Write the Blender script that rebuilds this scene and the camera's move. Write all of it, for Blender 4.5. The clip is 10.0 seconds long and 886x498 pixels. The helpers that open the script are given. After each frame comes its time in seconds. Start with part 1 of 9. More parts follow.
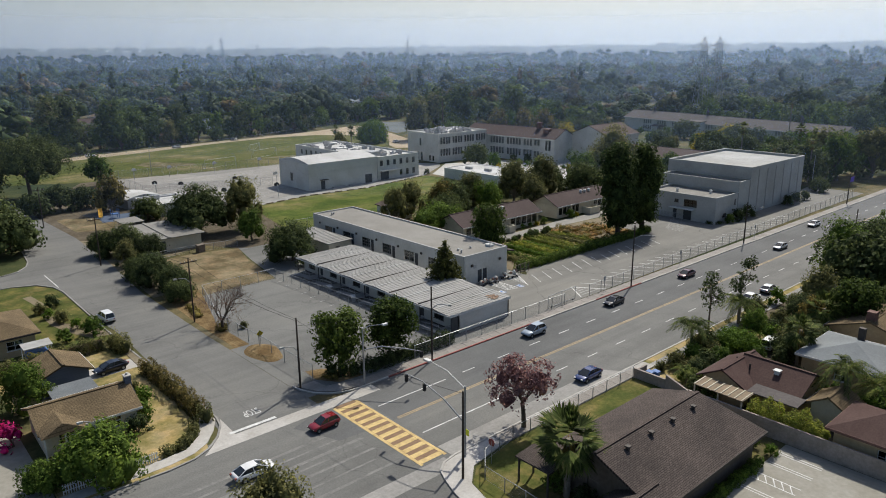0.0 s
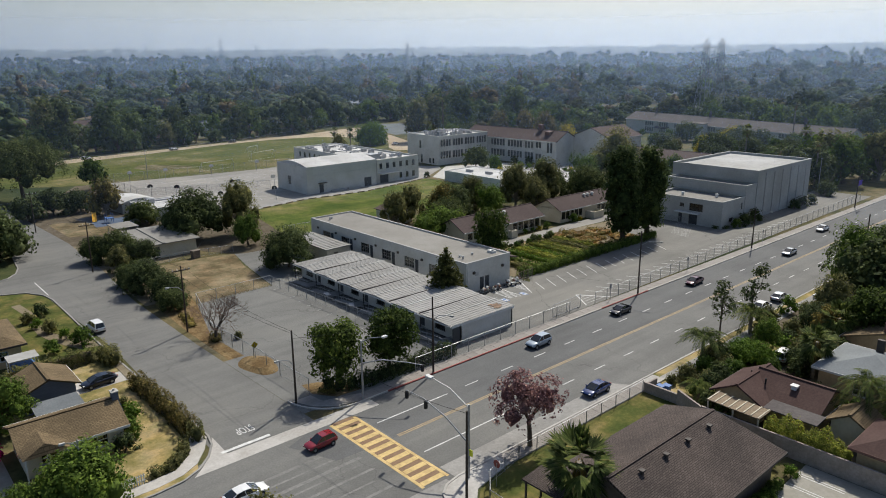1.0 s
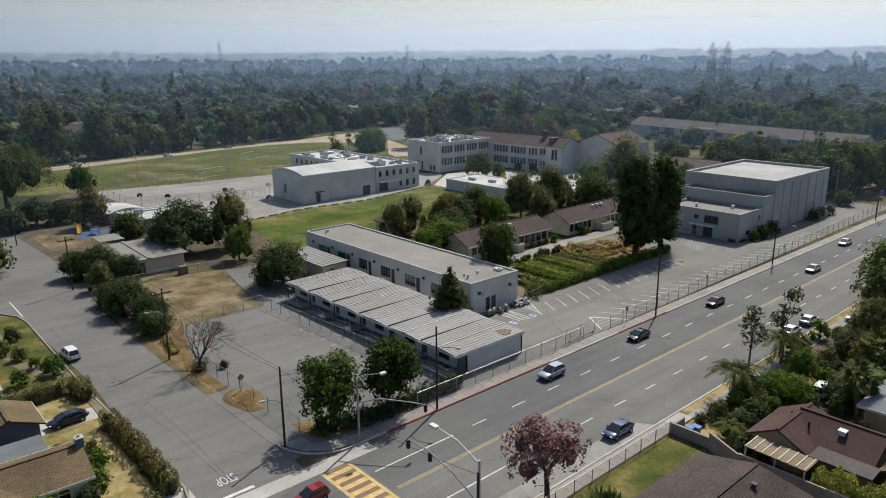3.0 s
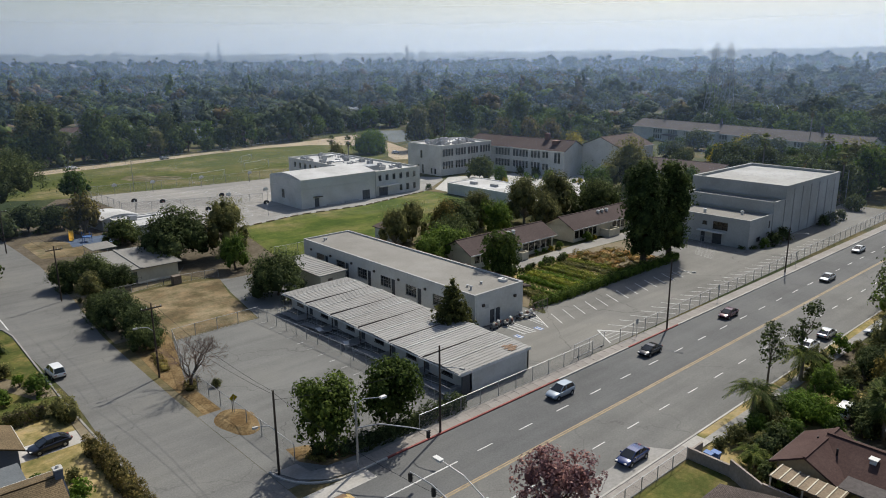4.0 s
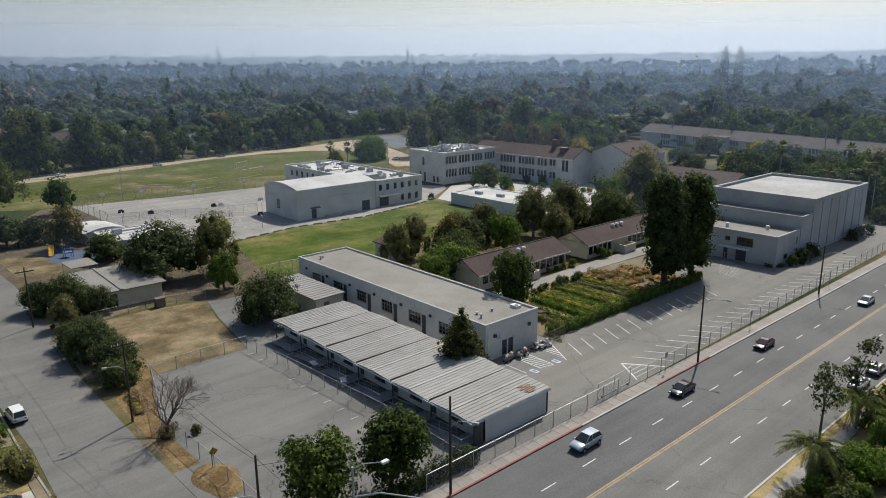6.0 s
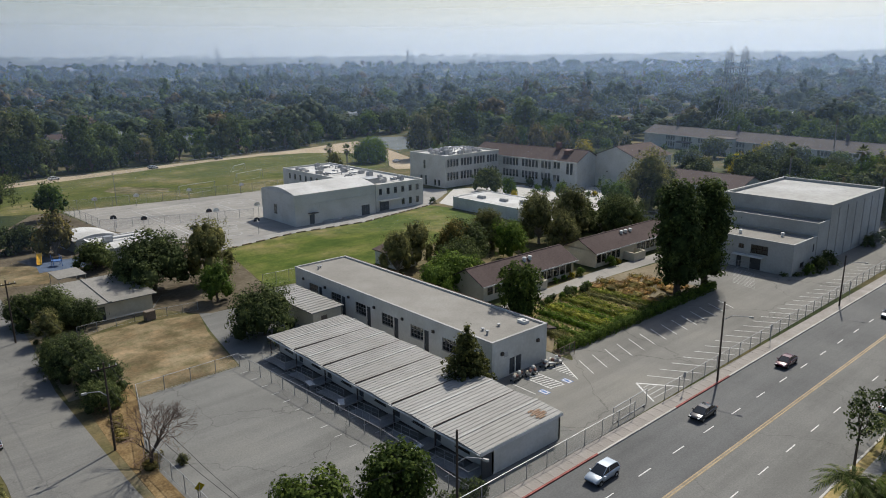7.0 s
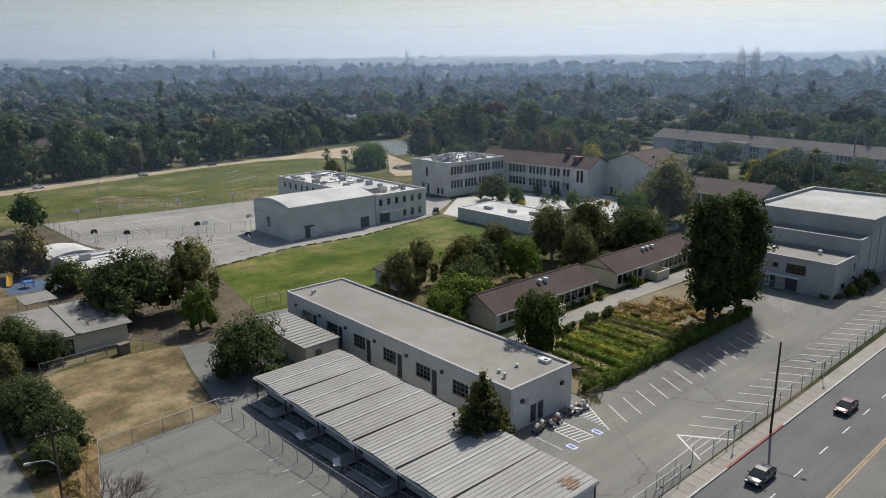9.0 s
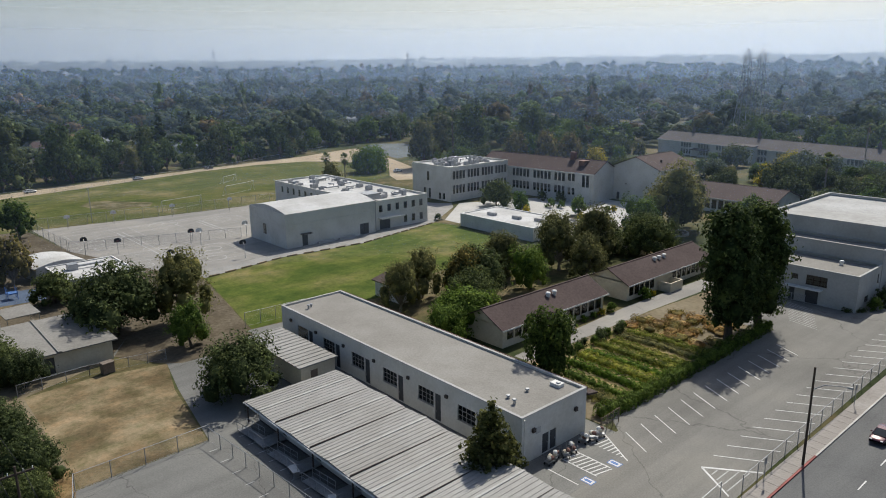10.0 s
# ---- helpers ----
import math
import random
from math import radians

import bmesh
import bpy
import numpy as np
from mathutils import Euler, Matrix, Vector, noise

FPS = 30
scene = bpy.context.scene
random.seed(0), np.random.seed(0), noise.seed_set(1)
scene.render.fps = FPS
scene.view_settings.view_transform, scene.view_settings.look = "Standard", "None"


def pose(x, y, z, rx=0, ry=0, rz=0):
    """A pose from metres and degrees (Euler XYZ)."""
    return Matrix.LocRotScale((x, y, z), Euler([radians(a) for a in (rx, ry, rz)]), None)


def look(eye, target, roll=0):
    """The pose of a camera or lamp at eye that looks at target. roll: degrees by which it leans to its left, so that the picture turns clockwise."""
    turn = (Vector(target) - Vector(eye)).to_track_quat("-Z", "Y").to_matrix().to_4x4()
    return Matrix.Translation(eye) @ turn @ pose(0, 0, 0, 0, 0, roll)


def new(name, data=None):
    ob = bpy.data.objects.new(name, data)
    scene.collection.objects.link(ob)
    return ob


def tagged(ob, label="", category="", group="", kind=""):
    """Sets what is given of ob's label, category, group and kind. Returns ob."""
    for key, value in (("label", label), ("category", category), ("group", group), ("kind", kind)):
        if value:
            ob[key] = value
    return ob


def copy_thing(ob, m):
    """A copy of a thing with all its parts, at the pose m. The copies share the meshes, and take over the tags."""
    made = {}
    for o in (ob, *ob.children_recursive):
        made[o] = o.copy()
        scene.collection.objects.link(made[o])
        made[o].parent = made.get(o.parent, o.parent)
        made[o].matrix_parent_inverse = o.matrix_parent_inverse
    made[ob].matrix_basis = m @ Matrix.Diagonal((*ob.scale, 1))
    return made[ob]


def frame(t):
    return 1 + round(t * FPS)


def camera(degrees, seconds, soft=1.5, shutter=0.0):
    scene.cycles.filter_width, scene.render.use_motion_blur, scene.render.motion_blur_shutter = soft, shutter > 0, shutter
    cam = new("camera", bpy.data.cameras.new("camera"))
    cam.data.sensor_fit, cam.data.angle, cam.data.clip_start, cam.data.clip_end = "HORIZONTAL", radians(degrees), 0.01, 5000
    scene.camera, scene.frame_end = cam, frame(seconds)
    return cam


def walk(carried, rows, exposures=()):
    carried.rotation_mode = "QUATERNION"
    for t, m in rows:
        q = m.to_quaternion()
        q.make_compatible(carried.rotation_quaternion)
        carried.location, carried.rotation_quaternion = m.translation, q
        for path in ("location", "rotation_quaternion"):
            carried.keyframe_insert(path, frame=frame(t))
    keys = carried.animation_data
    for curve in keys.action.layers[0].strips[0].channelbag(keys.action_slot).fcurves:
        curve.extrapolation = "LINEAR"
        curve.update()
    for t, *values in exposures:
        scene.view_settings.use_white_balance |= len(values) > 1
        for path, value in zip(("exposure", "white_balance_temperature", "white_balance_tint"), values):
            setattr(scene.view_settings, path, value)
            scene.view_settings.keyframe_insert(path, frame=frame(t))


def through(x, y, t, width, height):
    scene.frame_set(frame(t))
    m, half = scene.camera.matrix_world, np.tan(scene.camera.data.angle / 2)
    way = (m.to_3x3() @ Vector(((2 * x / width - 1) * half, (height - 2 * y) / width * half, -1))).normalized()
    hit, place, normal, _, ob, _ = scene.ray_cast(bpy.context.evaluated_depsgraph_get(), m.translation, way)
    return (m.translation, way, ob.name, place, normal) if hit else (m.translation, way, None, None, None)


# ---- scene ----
cam = camera(64.2, 10.0, soft=1.0)
PATH = [
    (0, (8.621, 19.263, 35.401), (9.9, 20.709, 34.876), -0.5),
    (0.5, (9.577, 20.542, 35.37), (10.856, 21.987, 34.847), -0.5),
    (1, (10.626, 21.897, 35.358), (11.906, 23.342, 34.837), -0.5),
    (1.5, (11.747, 23.346, 35.353), (13.029, 24.791, 34.835), -0.5),
    (2, (12.944, 24.871, 35.394), (14.226, 26.317, 34.879), -0.5),
    (2.5, (14.15, 26.514, 35.438), (15.433, 27.96, 34.925), -0.4),
    (4, (17.911, 31.424, 35.826), (19.194, 32.87, 35.316), -0.5),
    (4.5, (19.173, 33.315, 35.882), (20.457, 34.761, 35.375), -0.4),
    (5, (20.55, 35.208, 35.952), (21.835, 36.655, 35.446), -0.4),
    (5.5, (22.039, 37.259, 36.038), (23.324, 38.706, 35.534), -0.4),
    (7, (26.761, 43.466, 36.346), (28.046, 44.914, 35.843), -0.5),
    (7.5, (28.29, 45.876, 36.468), (29.577, 47.321, 35.965), -0.4),
    (8, (30.06, 48.243, 36.527), (31.347, 49.689, 36.025), -0.5),
    (8.5, (31.925, 50.49, 36.495), (33.21, 51.939, 35.995), -0.6),
    (9, (33.5, 52.778, 36.561), (34.787, 54.226, 36.062), -0.6),
    (9.5, (35.264, 55.031, 36.642), (36.549, 56.48, 36.144), -0.6),
    (10, (36.946, 57.302, 36.589), (38.233, 58.751, 36.094), -0.6),
]
# the plan below is placed to fit the camera's view; all of it is enlarged 1.15 times at the end, an estimated size
ENLARGE = 1.15
walk(cam, [(t, look(Vector(eye) * ENLARGE, Vector(target) * ENLARGE, roll)) for t, eye, target, roll in PATH])

# ---- world, sun, haze ----
SUN_TO = Vector((0.82, 0.345, 1.0)).normalized()
world = bpy.data.worlds.new("world")
scene.world = world
world.use_nodes = True
wn = world.node_tree
sky = wn.nodes.new("ShaderNodeTexSky")
sky.sky_type = "NISHITA"
sky.sun_disc = False
sky.sun_elevation = math.asin(SUN_TO.z)
sky.sun_rotation = math.atan2(SUN_TO.x, SUN_TO.y)
sky.air_density, sky.dust_density, sky.ozone_density = 1.0, 2.4, 3.0
sky_bg = wn.nodes["Background"]
sky_bg.inputs["Strength"].default_value = 0.1
wn.links.new(sky.outputs["Color"], sky_bg.inputs["Color"])

sun_data = bpy.data.lights.new("sun", "SUN")
sun_data.energy = 4.5
sun_data.angle = radians(0.6)
sun_data.color = (1.0, 0.953, 0.855)
sun = new("sun", sun_data)
sun.matrix_world = look(SUN_TO * 300, (0, 0, 0))
scene.view_settings.exposure = 0.0

# ---- materials ----


def nodes_of(name):
    m = bpy.data.materials.new(name)
    m.use_nodes = True
    t = m.node_tree
    return m, t, t.nodes["Principled BSDF"]


def mixed(t, kind, fac, a, b):
    n = t.nodes.new("ShaderNodeMix")
    n.data_type = "RGBA"
    n.blend_type = kind
    for socket, v in ((n.inputs[0], fac), (n.inputs[6], a), (n.inputs[7], b)):
        if isinstance(v, (tuple, float, int)):
            socket.default_value = (*v, 1) if isinstance(v, tuple) else v
        else:
            t.links.new(v, socket)
    return n.outputs[2]


def noised(t, scale, detail=4.0, rough=0.55, coord="Object", stretch=(1, 1, 1)):
    c = t.nodes.new("ShaderNodeTexCoord")
    mp = t.nodes.new("ShaderNodeMapping")
    mp.inputs["Scale"].default_value = stretch
    n = t.nodes.new("ShaderNodeTexNoise")
    n.inputs["Scale"].default_value = scale
    n.inputs["Detail"].default_value = detail
    n.inputs["Roughness"].default_value = rough
    t.links.new(c.outputs[coord], mp.inputs["Vector"])
    t.links.new(mp.outputs["Vector"], n.inputs["Vector"])
    return n.outputs["Fac"]


def ramped(t, fac, stops):
    r = t.nodes.new("ShaderNodeValToRGB")
    e = r.color_ramp.elements
    while len(e) < len(stops):
        e.new(0.5)
    for k, (p, c) in zip(e, stops):
        k.position, k.color = p, (*c, 1)
    t.links.new(fac, r.inputs["Fac"])
    return r.outputs["Color"]


def surf(name, c1, c2, grain=3.0, patch=0.15, stain=(0.7, 0.7, 0.7), rough=0.8, bump=0.15, metal=0.0, vary=0.0, stretch=(1, 1, 1), spec=0.3):
    """A rough surface: grain between two colours, broad patches of a stain, fine relief."""
    m, t, b = nodes_of(name)
    fine = noised(t, grain, 6.0, 0.65, stretch=stretch)
    col = ramped(t, fine, ((0.3, c1), (0.7, c2)))
    broad = noised(t, patch, 5.0, 0.6)
    col = mixed(t, "MULTIPLY", 1.0, col, ramped(t, broad, ((0.38, stain), (0.62, (1, 1, 1)))))
    if vary:
        info = t.nodes.new("ShaderNodeObjectInfo")
        lo, hi = 1 - vary, 1 + vary
        col = mixed(t, "MULTIPLY", 1.0, col, ramped(t, info.outputs["Random"], ((0.0, (lo, lo, lo)), (1.0, (hi, hi, hi)))))
    t.links.new(col, b.inputs["Base Color"])
    b.inputs["Roughness"].default_value = rough
    b.inputs["Metallic"].default_value = metal
    b.inputs["Specular IOR Level"].default_value = spec
    if bump:
        bp = t.nodes.new("ShaderNodeBump")
        bp.inputs["Strength"].default_value = bump
        bp.inputs["Distance"].default_value = 0.05
        t.links.new(fine, bp.inputs["Height"])
        t.links.new(bp.outputs["Normal"], b.inputs["Normal"])
    return m


def leafy(name, dark, light, tip=None, through=0.36, mottle=1.1):
    """Leaves: each its own tone, clumps coloured paler and darker as if lit and shaded, a share of the light let
    through.
    """
    m, t, b = nodes_of(name)
    geo = t.nodes.new("ShaderNodeNewGeometry")
    col = ramped(t, geo.outputs["Random Per Island"], ((0.0, tuple(v * 0.8 for v in dark)), (0.72, light), (1.0, tip or tuple(v * 1.6 for v in light))))
    # painted clump light and shade: bluish where dark, warm where pale
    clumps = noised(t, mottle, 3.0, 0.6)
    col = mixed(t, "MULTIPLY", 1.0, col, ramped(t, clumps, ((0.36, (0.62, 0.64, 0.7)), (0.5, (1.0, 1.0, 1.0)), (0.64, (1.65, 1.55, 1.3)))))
    info = t.nodes.new("ShaderNodeObjectInfo")
    col = mixed(t, "MULTIPLY", 1.0, col, ramped(t, info.outputs["Random"], ((0.0, (0.78, 0.8, 0.8)), (1.0, (1.2, 1.15, 1.0)))))
    t.links.new(col, b.inputs["Base Color"])
    b.inputs["Roughness"].default_value = 0.75
    b.inputs["Specular IOR Level"].default_value = 0.08
    tr = t.nodes.new("ShaderNodeBsdfTranslucent")
    t.links.new(col, tr.inputs["Color"])
    mx = t.nodes.new("ShaderNodeMixShader")
    mx.inputs[0].default_value = through
    t.links.new(b.outputs[0], mx.inputs[1])
    t.links.new(tr.outputs[0], mx.inputs[2])
    t.links.new(mx.outputs[0], t.nodes["Material Output"].inputs["Surface"])
    return m


def glassy(name, tint=(0.55, 0.62, 0.65)):
    m, t, b = nodes_of(name)
    b.inputs["Base Color"].default_value = (*tint, 1)
    b.inputs["Roughness"].default_value = 0.06
    b.inputs["Transmission Weight"].default_value = 1.0
    b.inputs["IOR"].default_value = 1.45
    return m


def gloss(name, c, rough=0.25, metal=0.0, coat=0.0):
    m, t, b = nodes_of(name)
    fine = noised(t, 1.3, 3.0)
    col = ramped(t, fine, ((0.3, tuple(v * 0.9 for v in c)), (0.7, c)))
    t.links.new(col, b.inputs["Base Color"])
    b.inputs["Roughness"].default_value = rough
    b.inputs["Metallic"].default_value = metal
    b.inputs["Coat Weight"].default_value = coat
    return m


def asphalt(name, c1, c2, line, crack=0.10, patch=0.06):
    """Worn asphalt: grain, patches, long wandering cracks sealed darker."""
    m, t, b = nodes_of(name)
    fine = noised(t, 6.0, 6.0, 0.7)
    col = ramped(t, fine, ((0.3, c1), (0.7, c2)))
    broad = noised(t, patch, 6.0, 0.65)
    col = mixed(t, "MULTIPLY", 1.0, col, ramped(t, broad, ((0.36, (0.8, 0.8, 0.8)), (0.52, (1, 1, 1)), (0.66, (1.14, 1.13, 1.1)))))
    streak = noised(t, 0.5, 4.0, 0.6, stretch=(0.05, 1.0, 1.0))
    col = mixed(t, "MULTIPLY", 0.6, col, ramped(t, streak, ((0.35, (0.8, 0.8, 0.8)), (0.6, (1.06, 1.06, 1.06)))))
    c = t.nodes.new("ShaderNodeTexCoord")
    warp = t.nodes.new("ShaderNodeTexNoise")
    warp.inputs["Scale"].default_value = 0.35
    warp.inputs["Detail"].default_value = 5.0
    t.links.new(c.outputs["Object"], warp.inputs["Vector"])
    add = t.nodes.new("ShaderNodeVectorMath")
    add.operation = "MULTIPLY_ADD"
    add.inputs[1].default_value = (3.0, 3.0, 3.0)
    t.links.new(warp.outputs["Color"], add.inputs[0])
    t.links.new(c.outputs["Object"], add.inputs[2])
    v = t.nodes.new("ShaderNodeTexVoronoi")
    v.feature = "DISTANCE_TO_EDGE"
    v.inputs["Scale"].default_value = crack
    t.links.new(add.outputs[0], v.inputs["Vector"])
    col = mixed(t, "MULTIPLY", 1.0, col, ramped(t, v.outputs["Distance"], ((0.0, line), (0.0022, line), (0.0045, (1, 1, 1)))))
    t.links.new(col, b.inputs["Base Color"])
    b.inputs["Roughness"].default_value = 0.88
    b.inputs["Specular IOR Level"].default_value = 0.3
    bp = t.nodes.new("ShaderNodeBump")
    bp.inputs["Strength"].default_value = 0.2
    bp.inputs["Distance"].default_value = 0.02
    t.links.new(fine, bp.inputs["Height"])
    t.links.new(bp.outputs["Normal"], b.inputs["Normal"])
    return m


def turf(name, green, olive, dry, bare, scale=0.06):
    m, t, b = nodes_of(name)
    fine = noised(t, 2.5, 6.0, 0.7)
    broad = noised(t, scale, 6.0, 0.62)
    stripe = noised(t, 0.35, 3.0, 0.5, stretch=(0.15, 1.0, 1.0))
    col = ramped(t, broad, ((0.36, green), (0.48, olive), (0.57, dry), (0.68, bare)))
    col = mixed(t, "MULTIPLY", 0.8, col, ramped(t, fine, ((0.3, (0.65, 0.68, 0.6)), (0.7, (1.25, 1.2, 1.15)))))
    tuft = noised(t, 0.42, 7.0, 0.68)
    col = mixed(t, "MULTIPLY", 0.85, col, ramped(t, tuft, ((0.36, (0.66, 0.74, 0.62)), (0.5, (1.0, 1.0, 1.0)), (0.64, (1.32, 1.2, 1.15)))))
    col = mixed(t, "MULTIPLY", 0.6, col, ramped(t, stripe, ((0.38, (0.78, 0.8, 0.75)), (0.6, (1.15, 1.12, 1.05)))))
    t.links.new(col, b.inputs["Base Color"])
    b.inputs["Roughness"].default_value = 0.95
    b.inputs["Specular IOR Level"].default_value = 0.1
    bp = t.nodes.new("ShaderNodeBump")
    bp.inputs["Strength"].default_value = 0.4
    bp.inputs["Distance"].default_value = 0.1
    t.links.new(fine, bp.inputs["Height"])
    t.links.new(bp.outputs["Normal"], b.inputs["Normal"])
    return m


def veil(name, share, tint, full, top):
    """A see-through sheet standing in for haze: mostly clear, a small share of bluish tint that catches the sun and the
    sky, thinning out above a height.
    """
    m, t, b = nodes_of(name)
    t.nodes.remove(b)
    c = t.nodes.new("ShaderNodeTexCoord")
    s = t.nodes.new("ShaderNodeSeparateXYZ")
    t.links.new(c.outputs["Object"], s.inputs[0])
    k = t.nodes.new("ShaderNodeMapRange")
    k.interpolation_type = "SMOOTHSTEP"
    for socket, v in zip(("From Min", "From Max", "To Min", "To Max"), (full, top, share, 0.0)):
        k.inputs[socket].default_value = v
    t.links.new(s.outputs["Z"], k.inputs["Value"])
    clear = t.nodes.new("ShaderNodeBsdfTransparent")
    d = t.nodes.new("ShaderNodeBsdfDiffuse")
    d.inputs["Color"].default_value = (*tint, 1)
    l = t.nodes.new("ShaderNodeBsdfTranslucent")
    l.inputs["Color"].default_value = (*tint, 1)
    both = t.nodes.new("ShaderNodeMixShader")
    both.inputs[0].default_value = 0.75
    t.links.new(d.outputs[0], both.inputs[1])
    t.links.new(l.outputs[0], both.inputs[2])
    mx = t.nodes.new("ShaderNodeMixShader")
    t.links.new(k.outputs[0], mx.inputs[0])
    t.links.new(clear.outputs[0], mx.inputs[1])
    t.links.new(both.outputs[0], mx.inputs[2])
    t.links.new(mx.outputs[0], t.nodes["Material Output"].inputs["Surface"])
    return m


def shingled(name, low_c, high_c, course=0.15, tab=0.42):
    """Asphalt shingles: courses and tabs, each tab its own tone, weathered in broad patches."""
    m, t, b = nodes_of(name)
    c = t.nodes.new("ShaderNodeTexCoord")
    br = t.nodes.new("ShaderNodeTexBrick")
    br.inputs["Color1"].default_value = (*low_c, 1)
    br.inputs["Color2"].default_value = (*high_c, 1)
    br.inputs["Mortar"].default_value = (*(v * 0.62 for v in low_c), 1)
    br.inputs["Scale"].default_value = 1.0
    br.inputs["Mortar Size"].default_value = 0.022
    br.inputs["Brick Width"].default_value = tab
    br.inputs["Row Height"].default_value = course
    t.links.new(c.outputs["Object"], br.inputs["Vector"])
    col = mixed(t, "MULTIPLY", 1.0, br.outputs["Color"], ramped(t, noised(t, 0.25, 5.0, 0.6), ((0.36, (0.8, 0.8, 0.8)), (0.64, (1.15, 1.13, 1.1)))))
    col = mixed(t, "MULTIPLY", 1.0, col, ramped(t, noised(t, 9.0, 4.0, 0.7), ((0.3, (0.75, 0.75, 0.75)), (0.7, (1.25, 1.25, 1.25)))))
    t.links.new(col, b.inputs["Base Color"])
    b.inputs["Roughness"].default_value = 0.95
    b.inputs["Specular IOR Level"].default_value = 0.15
    bp = t.nodes.new("ShaderNodeBump")
    bp.inputs["Strength"].default_value = 0.5
    bp.inputs["Distance"].default_value = 0.02
    t.links.new(br.outputs["Fac"], bp.inputs["Height"])
    bp.invert = True
    t.links.new(bp.outputs["Normal"], b.inputs["Normal"])
    return m


ROAD_NEW = asphalt("road_dark", (0.092, 0.094, 0.094), (0.14, 0.142, 0.141), (0.92, 0.92, 0.92), 0.05)
ROAD_OLD = asphalt("road_old", (0.123, 0.123, 0.116), (0.183, 0.181, 0.17), (0.75, 0.75, 0.75), 0.08)
LOT = asphalt("lot_asphalt", (0.142, 0.138, 0.125), (0.21, 0.204, 0.186), (0.6, 0.6, 0.6), 0.06)
YARD = asphalt("yard_asphalt", (0.127, 0.128, 0.12), (0.197, 0.196, 0.185), (0.55, 0.55, 0.55), 0.09)
COURT = asphalt("court_asphalt", (0.215, 0.204, 0.186), (0.30, 0.287, 0.262), (0.75, 0.8, 0.8), 0.05)
CARPARK = surf("worn_car_park_concrete", (0.26, 0.25, 0.215), (0.34, 0.325, 0.285), 2.0, 0.15, (0.84, 0.83, 0.8), 0.95, 0.1)
CONCRETE = surf("concrete", (0.40, 0.385, 0.36), (0.52, 0.50, 0.47), 4.0, 0.3, (0.8, 0.79, 0.77), 0.9, 0.1, vary=0.07)
PAVING = surf("worn_pinkish_pavement", (0.27, 0.252, 0.232), (0.36, 0.338, 0.312), 3.5, 0.3, (0.8, 0.78, 0.76), 0.9, 0.1, vary=0.08)
PALE = surf("pale_concrete", (0.42, 0.41, 0.385), (0.52, 0.51, 0.485), 3.0, 0.2, (0.85, 0.85, 0.84), 0.9, 0.1)
GUTTER = surf("gutter_concrete", (0.25, 0.242, 0.226), (0.35, 0.34, 0.318), 3.0, 0.2, (0.75, 0.75, 0.75), 0.9, 0.1)
EARTH = surf("dry_earth", (0.175, 0.15, 0.103), (0.265, 0.225, 0.155), 1.5, 0.12, (0.75, 0.72, 0.68), 1.0, 0.3, spec=0.1)
SUBURB = turf("suburban_ground", (0.03, 0.045, 0.02), (0.06, 0.07, 0.03), (0.13, 0.11, 0.06), (0.16, 0.14, 0.10), 0.03)
DIRT = turf("dirt_patch", (0.11, 0.085, 0.05), (0.165, 0.132, 0.083), (0.22, 0.178, 0.118), (0.265, 0.22, 0.155), 0.16)
# brown earth with the trees' shade put into its colour
SHADY = surf("shade_dark_earth", (0.085, 0.07, 0.05), (0.17, 0.145, 0.105), 1.6, 0.25, (0.7, 0.68, 0.65), 1.0, 0.3, spec=0.1)
MULCH = surf("dry_mulch", (0.15, 0.105, 0.052), (0.30, 0.215, 0.11), 4.0, 0.5, (0.6, 0.55, 0.5), 1.0, 0.5, spec=0.1)
TRACK_D = turf("bare_worn_earth", (0.075, 0.072, 0.034), (0.12, 0.108, 0.062), (0.16, 0.142, 0.1), (0.2, 0.18, 0.135), 0.3)
STRAW = turf("dry_lawn", (0.16, 0.15, 0.06), (0.27, 0.22, 0.10), (0.35, 0.28, 0.15), (0.33, 0.27, 0.17), 0.3)
DULL = turf("olive_lawn", (0.062, 0.082, 0.022), (0.09, 0.1, 0.03), (0.14, 0.125, 0.046), (0.19, 0.16, 0.08), 0.3)
FIELD = turf("school_field", (0.052, 0.085, 0.014), (0.082, 0.11, 0.022), (0.115, 0.128, 0.036), (0.19, 0.17, 0.08), 0.07)
FIELD_FAR = turf("ball_field", (0.06, 0.08, 0.018), (0.083, 0.097, 0.026), (0.115, 0.115, 0.042), (0.19, 0.165, 0.095), 0.05)
TRACK = surf("running_track_dirt", (0.36, 0.295, 0.21), (0.47, 0.395, 0.29), 1.0, 0.05, (0.8, 0.78, 0.75), 1.0, 0.2, spec=0.1)
PAINT_W = surf("worn_white_paint", (0.55, 0.55, 0.53), (0.78, 0.78, 0.76), 8.0, 1.5, (0.75, 0.75, 0.75), 0.7, 0.0)
PAINT_F = surf("faded_white_paint", (0.36, 0.36, 0.35), (0.52, 0.52, 0.50), 6.0, 1.0, (0.7, 0.7, 0.7), 0.8, 0.0)
PAINT_Y = surf("yellow_road_paint", (0.54, 0.39, 0.15), (0.68, 0.51, 0.23), 8.0, 1.2, (0.75, 0.72, 0.7), 0.7, 0.0)
PAINT_YF = surf("faded_yellow_paint", (0.34, 0.26, 0.15), (0.46, 0.36, 0.21), 6.0, 0.8, (0.75, 0.72, 0.7), 0.8, 0.0)
PAINT_TAN = surf("worn_tan_paint", (0.2, 0.178, 0.14), (0.29, 0.255, 0.195), 5.0, 0.6, (0.75, 0.74, 0.72), 0.85, 0.0)
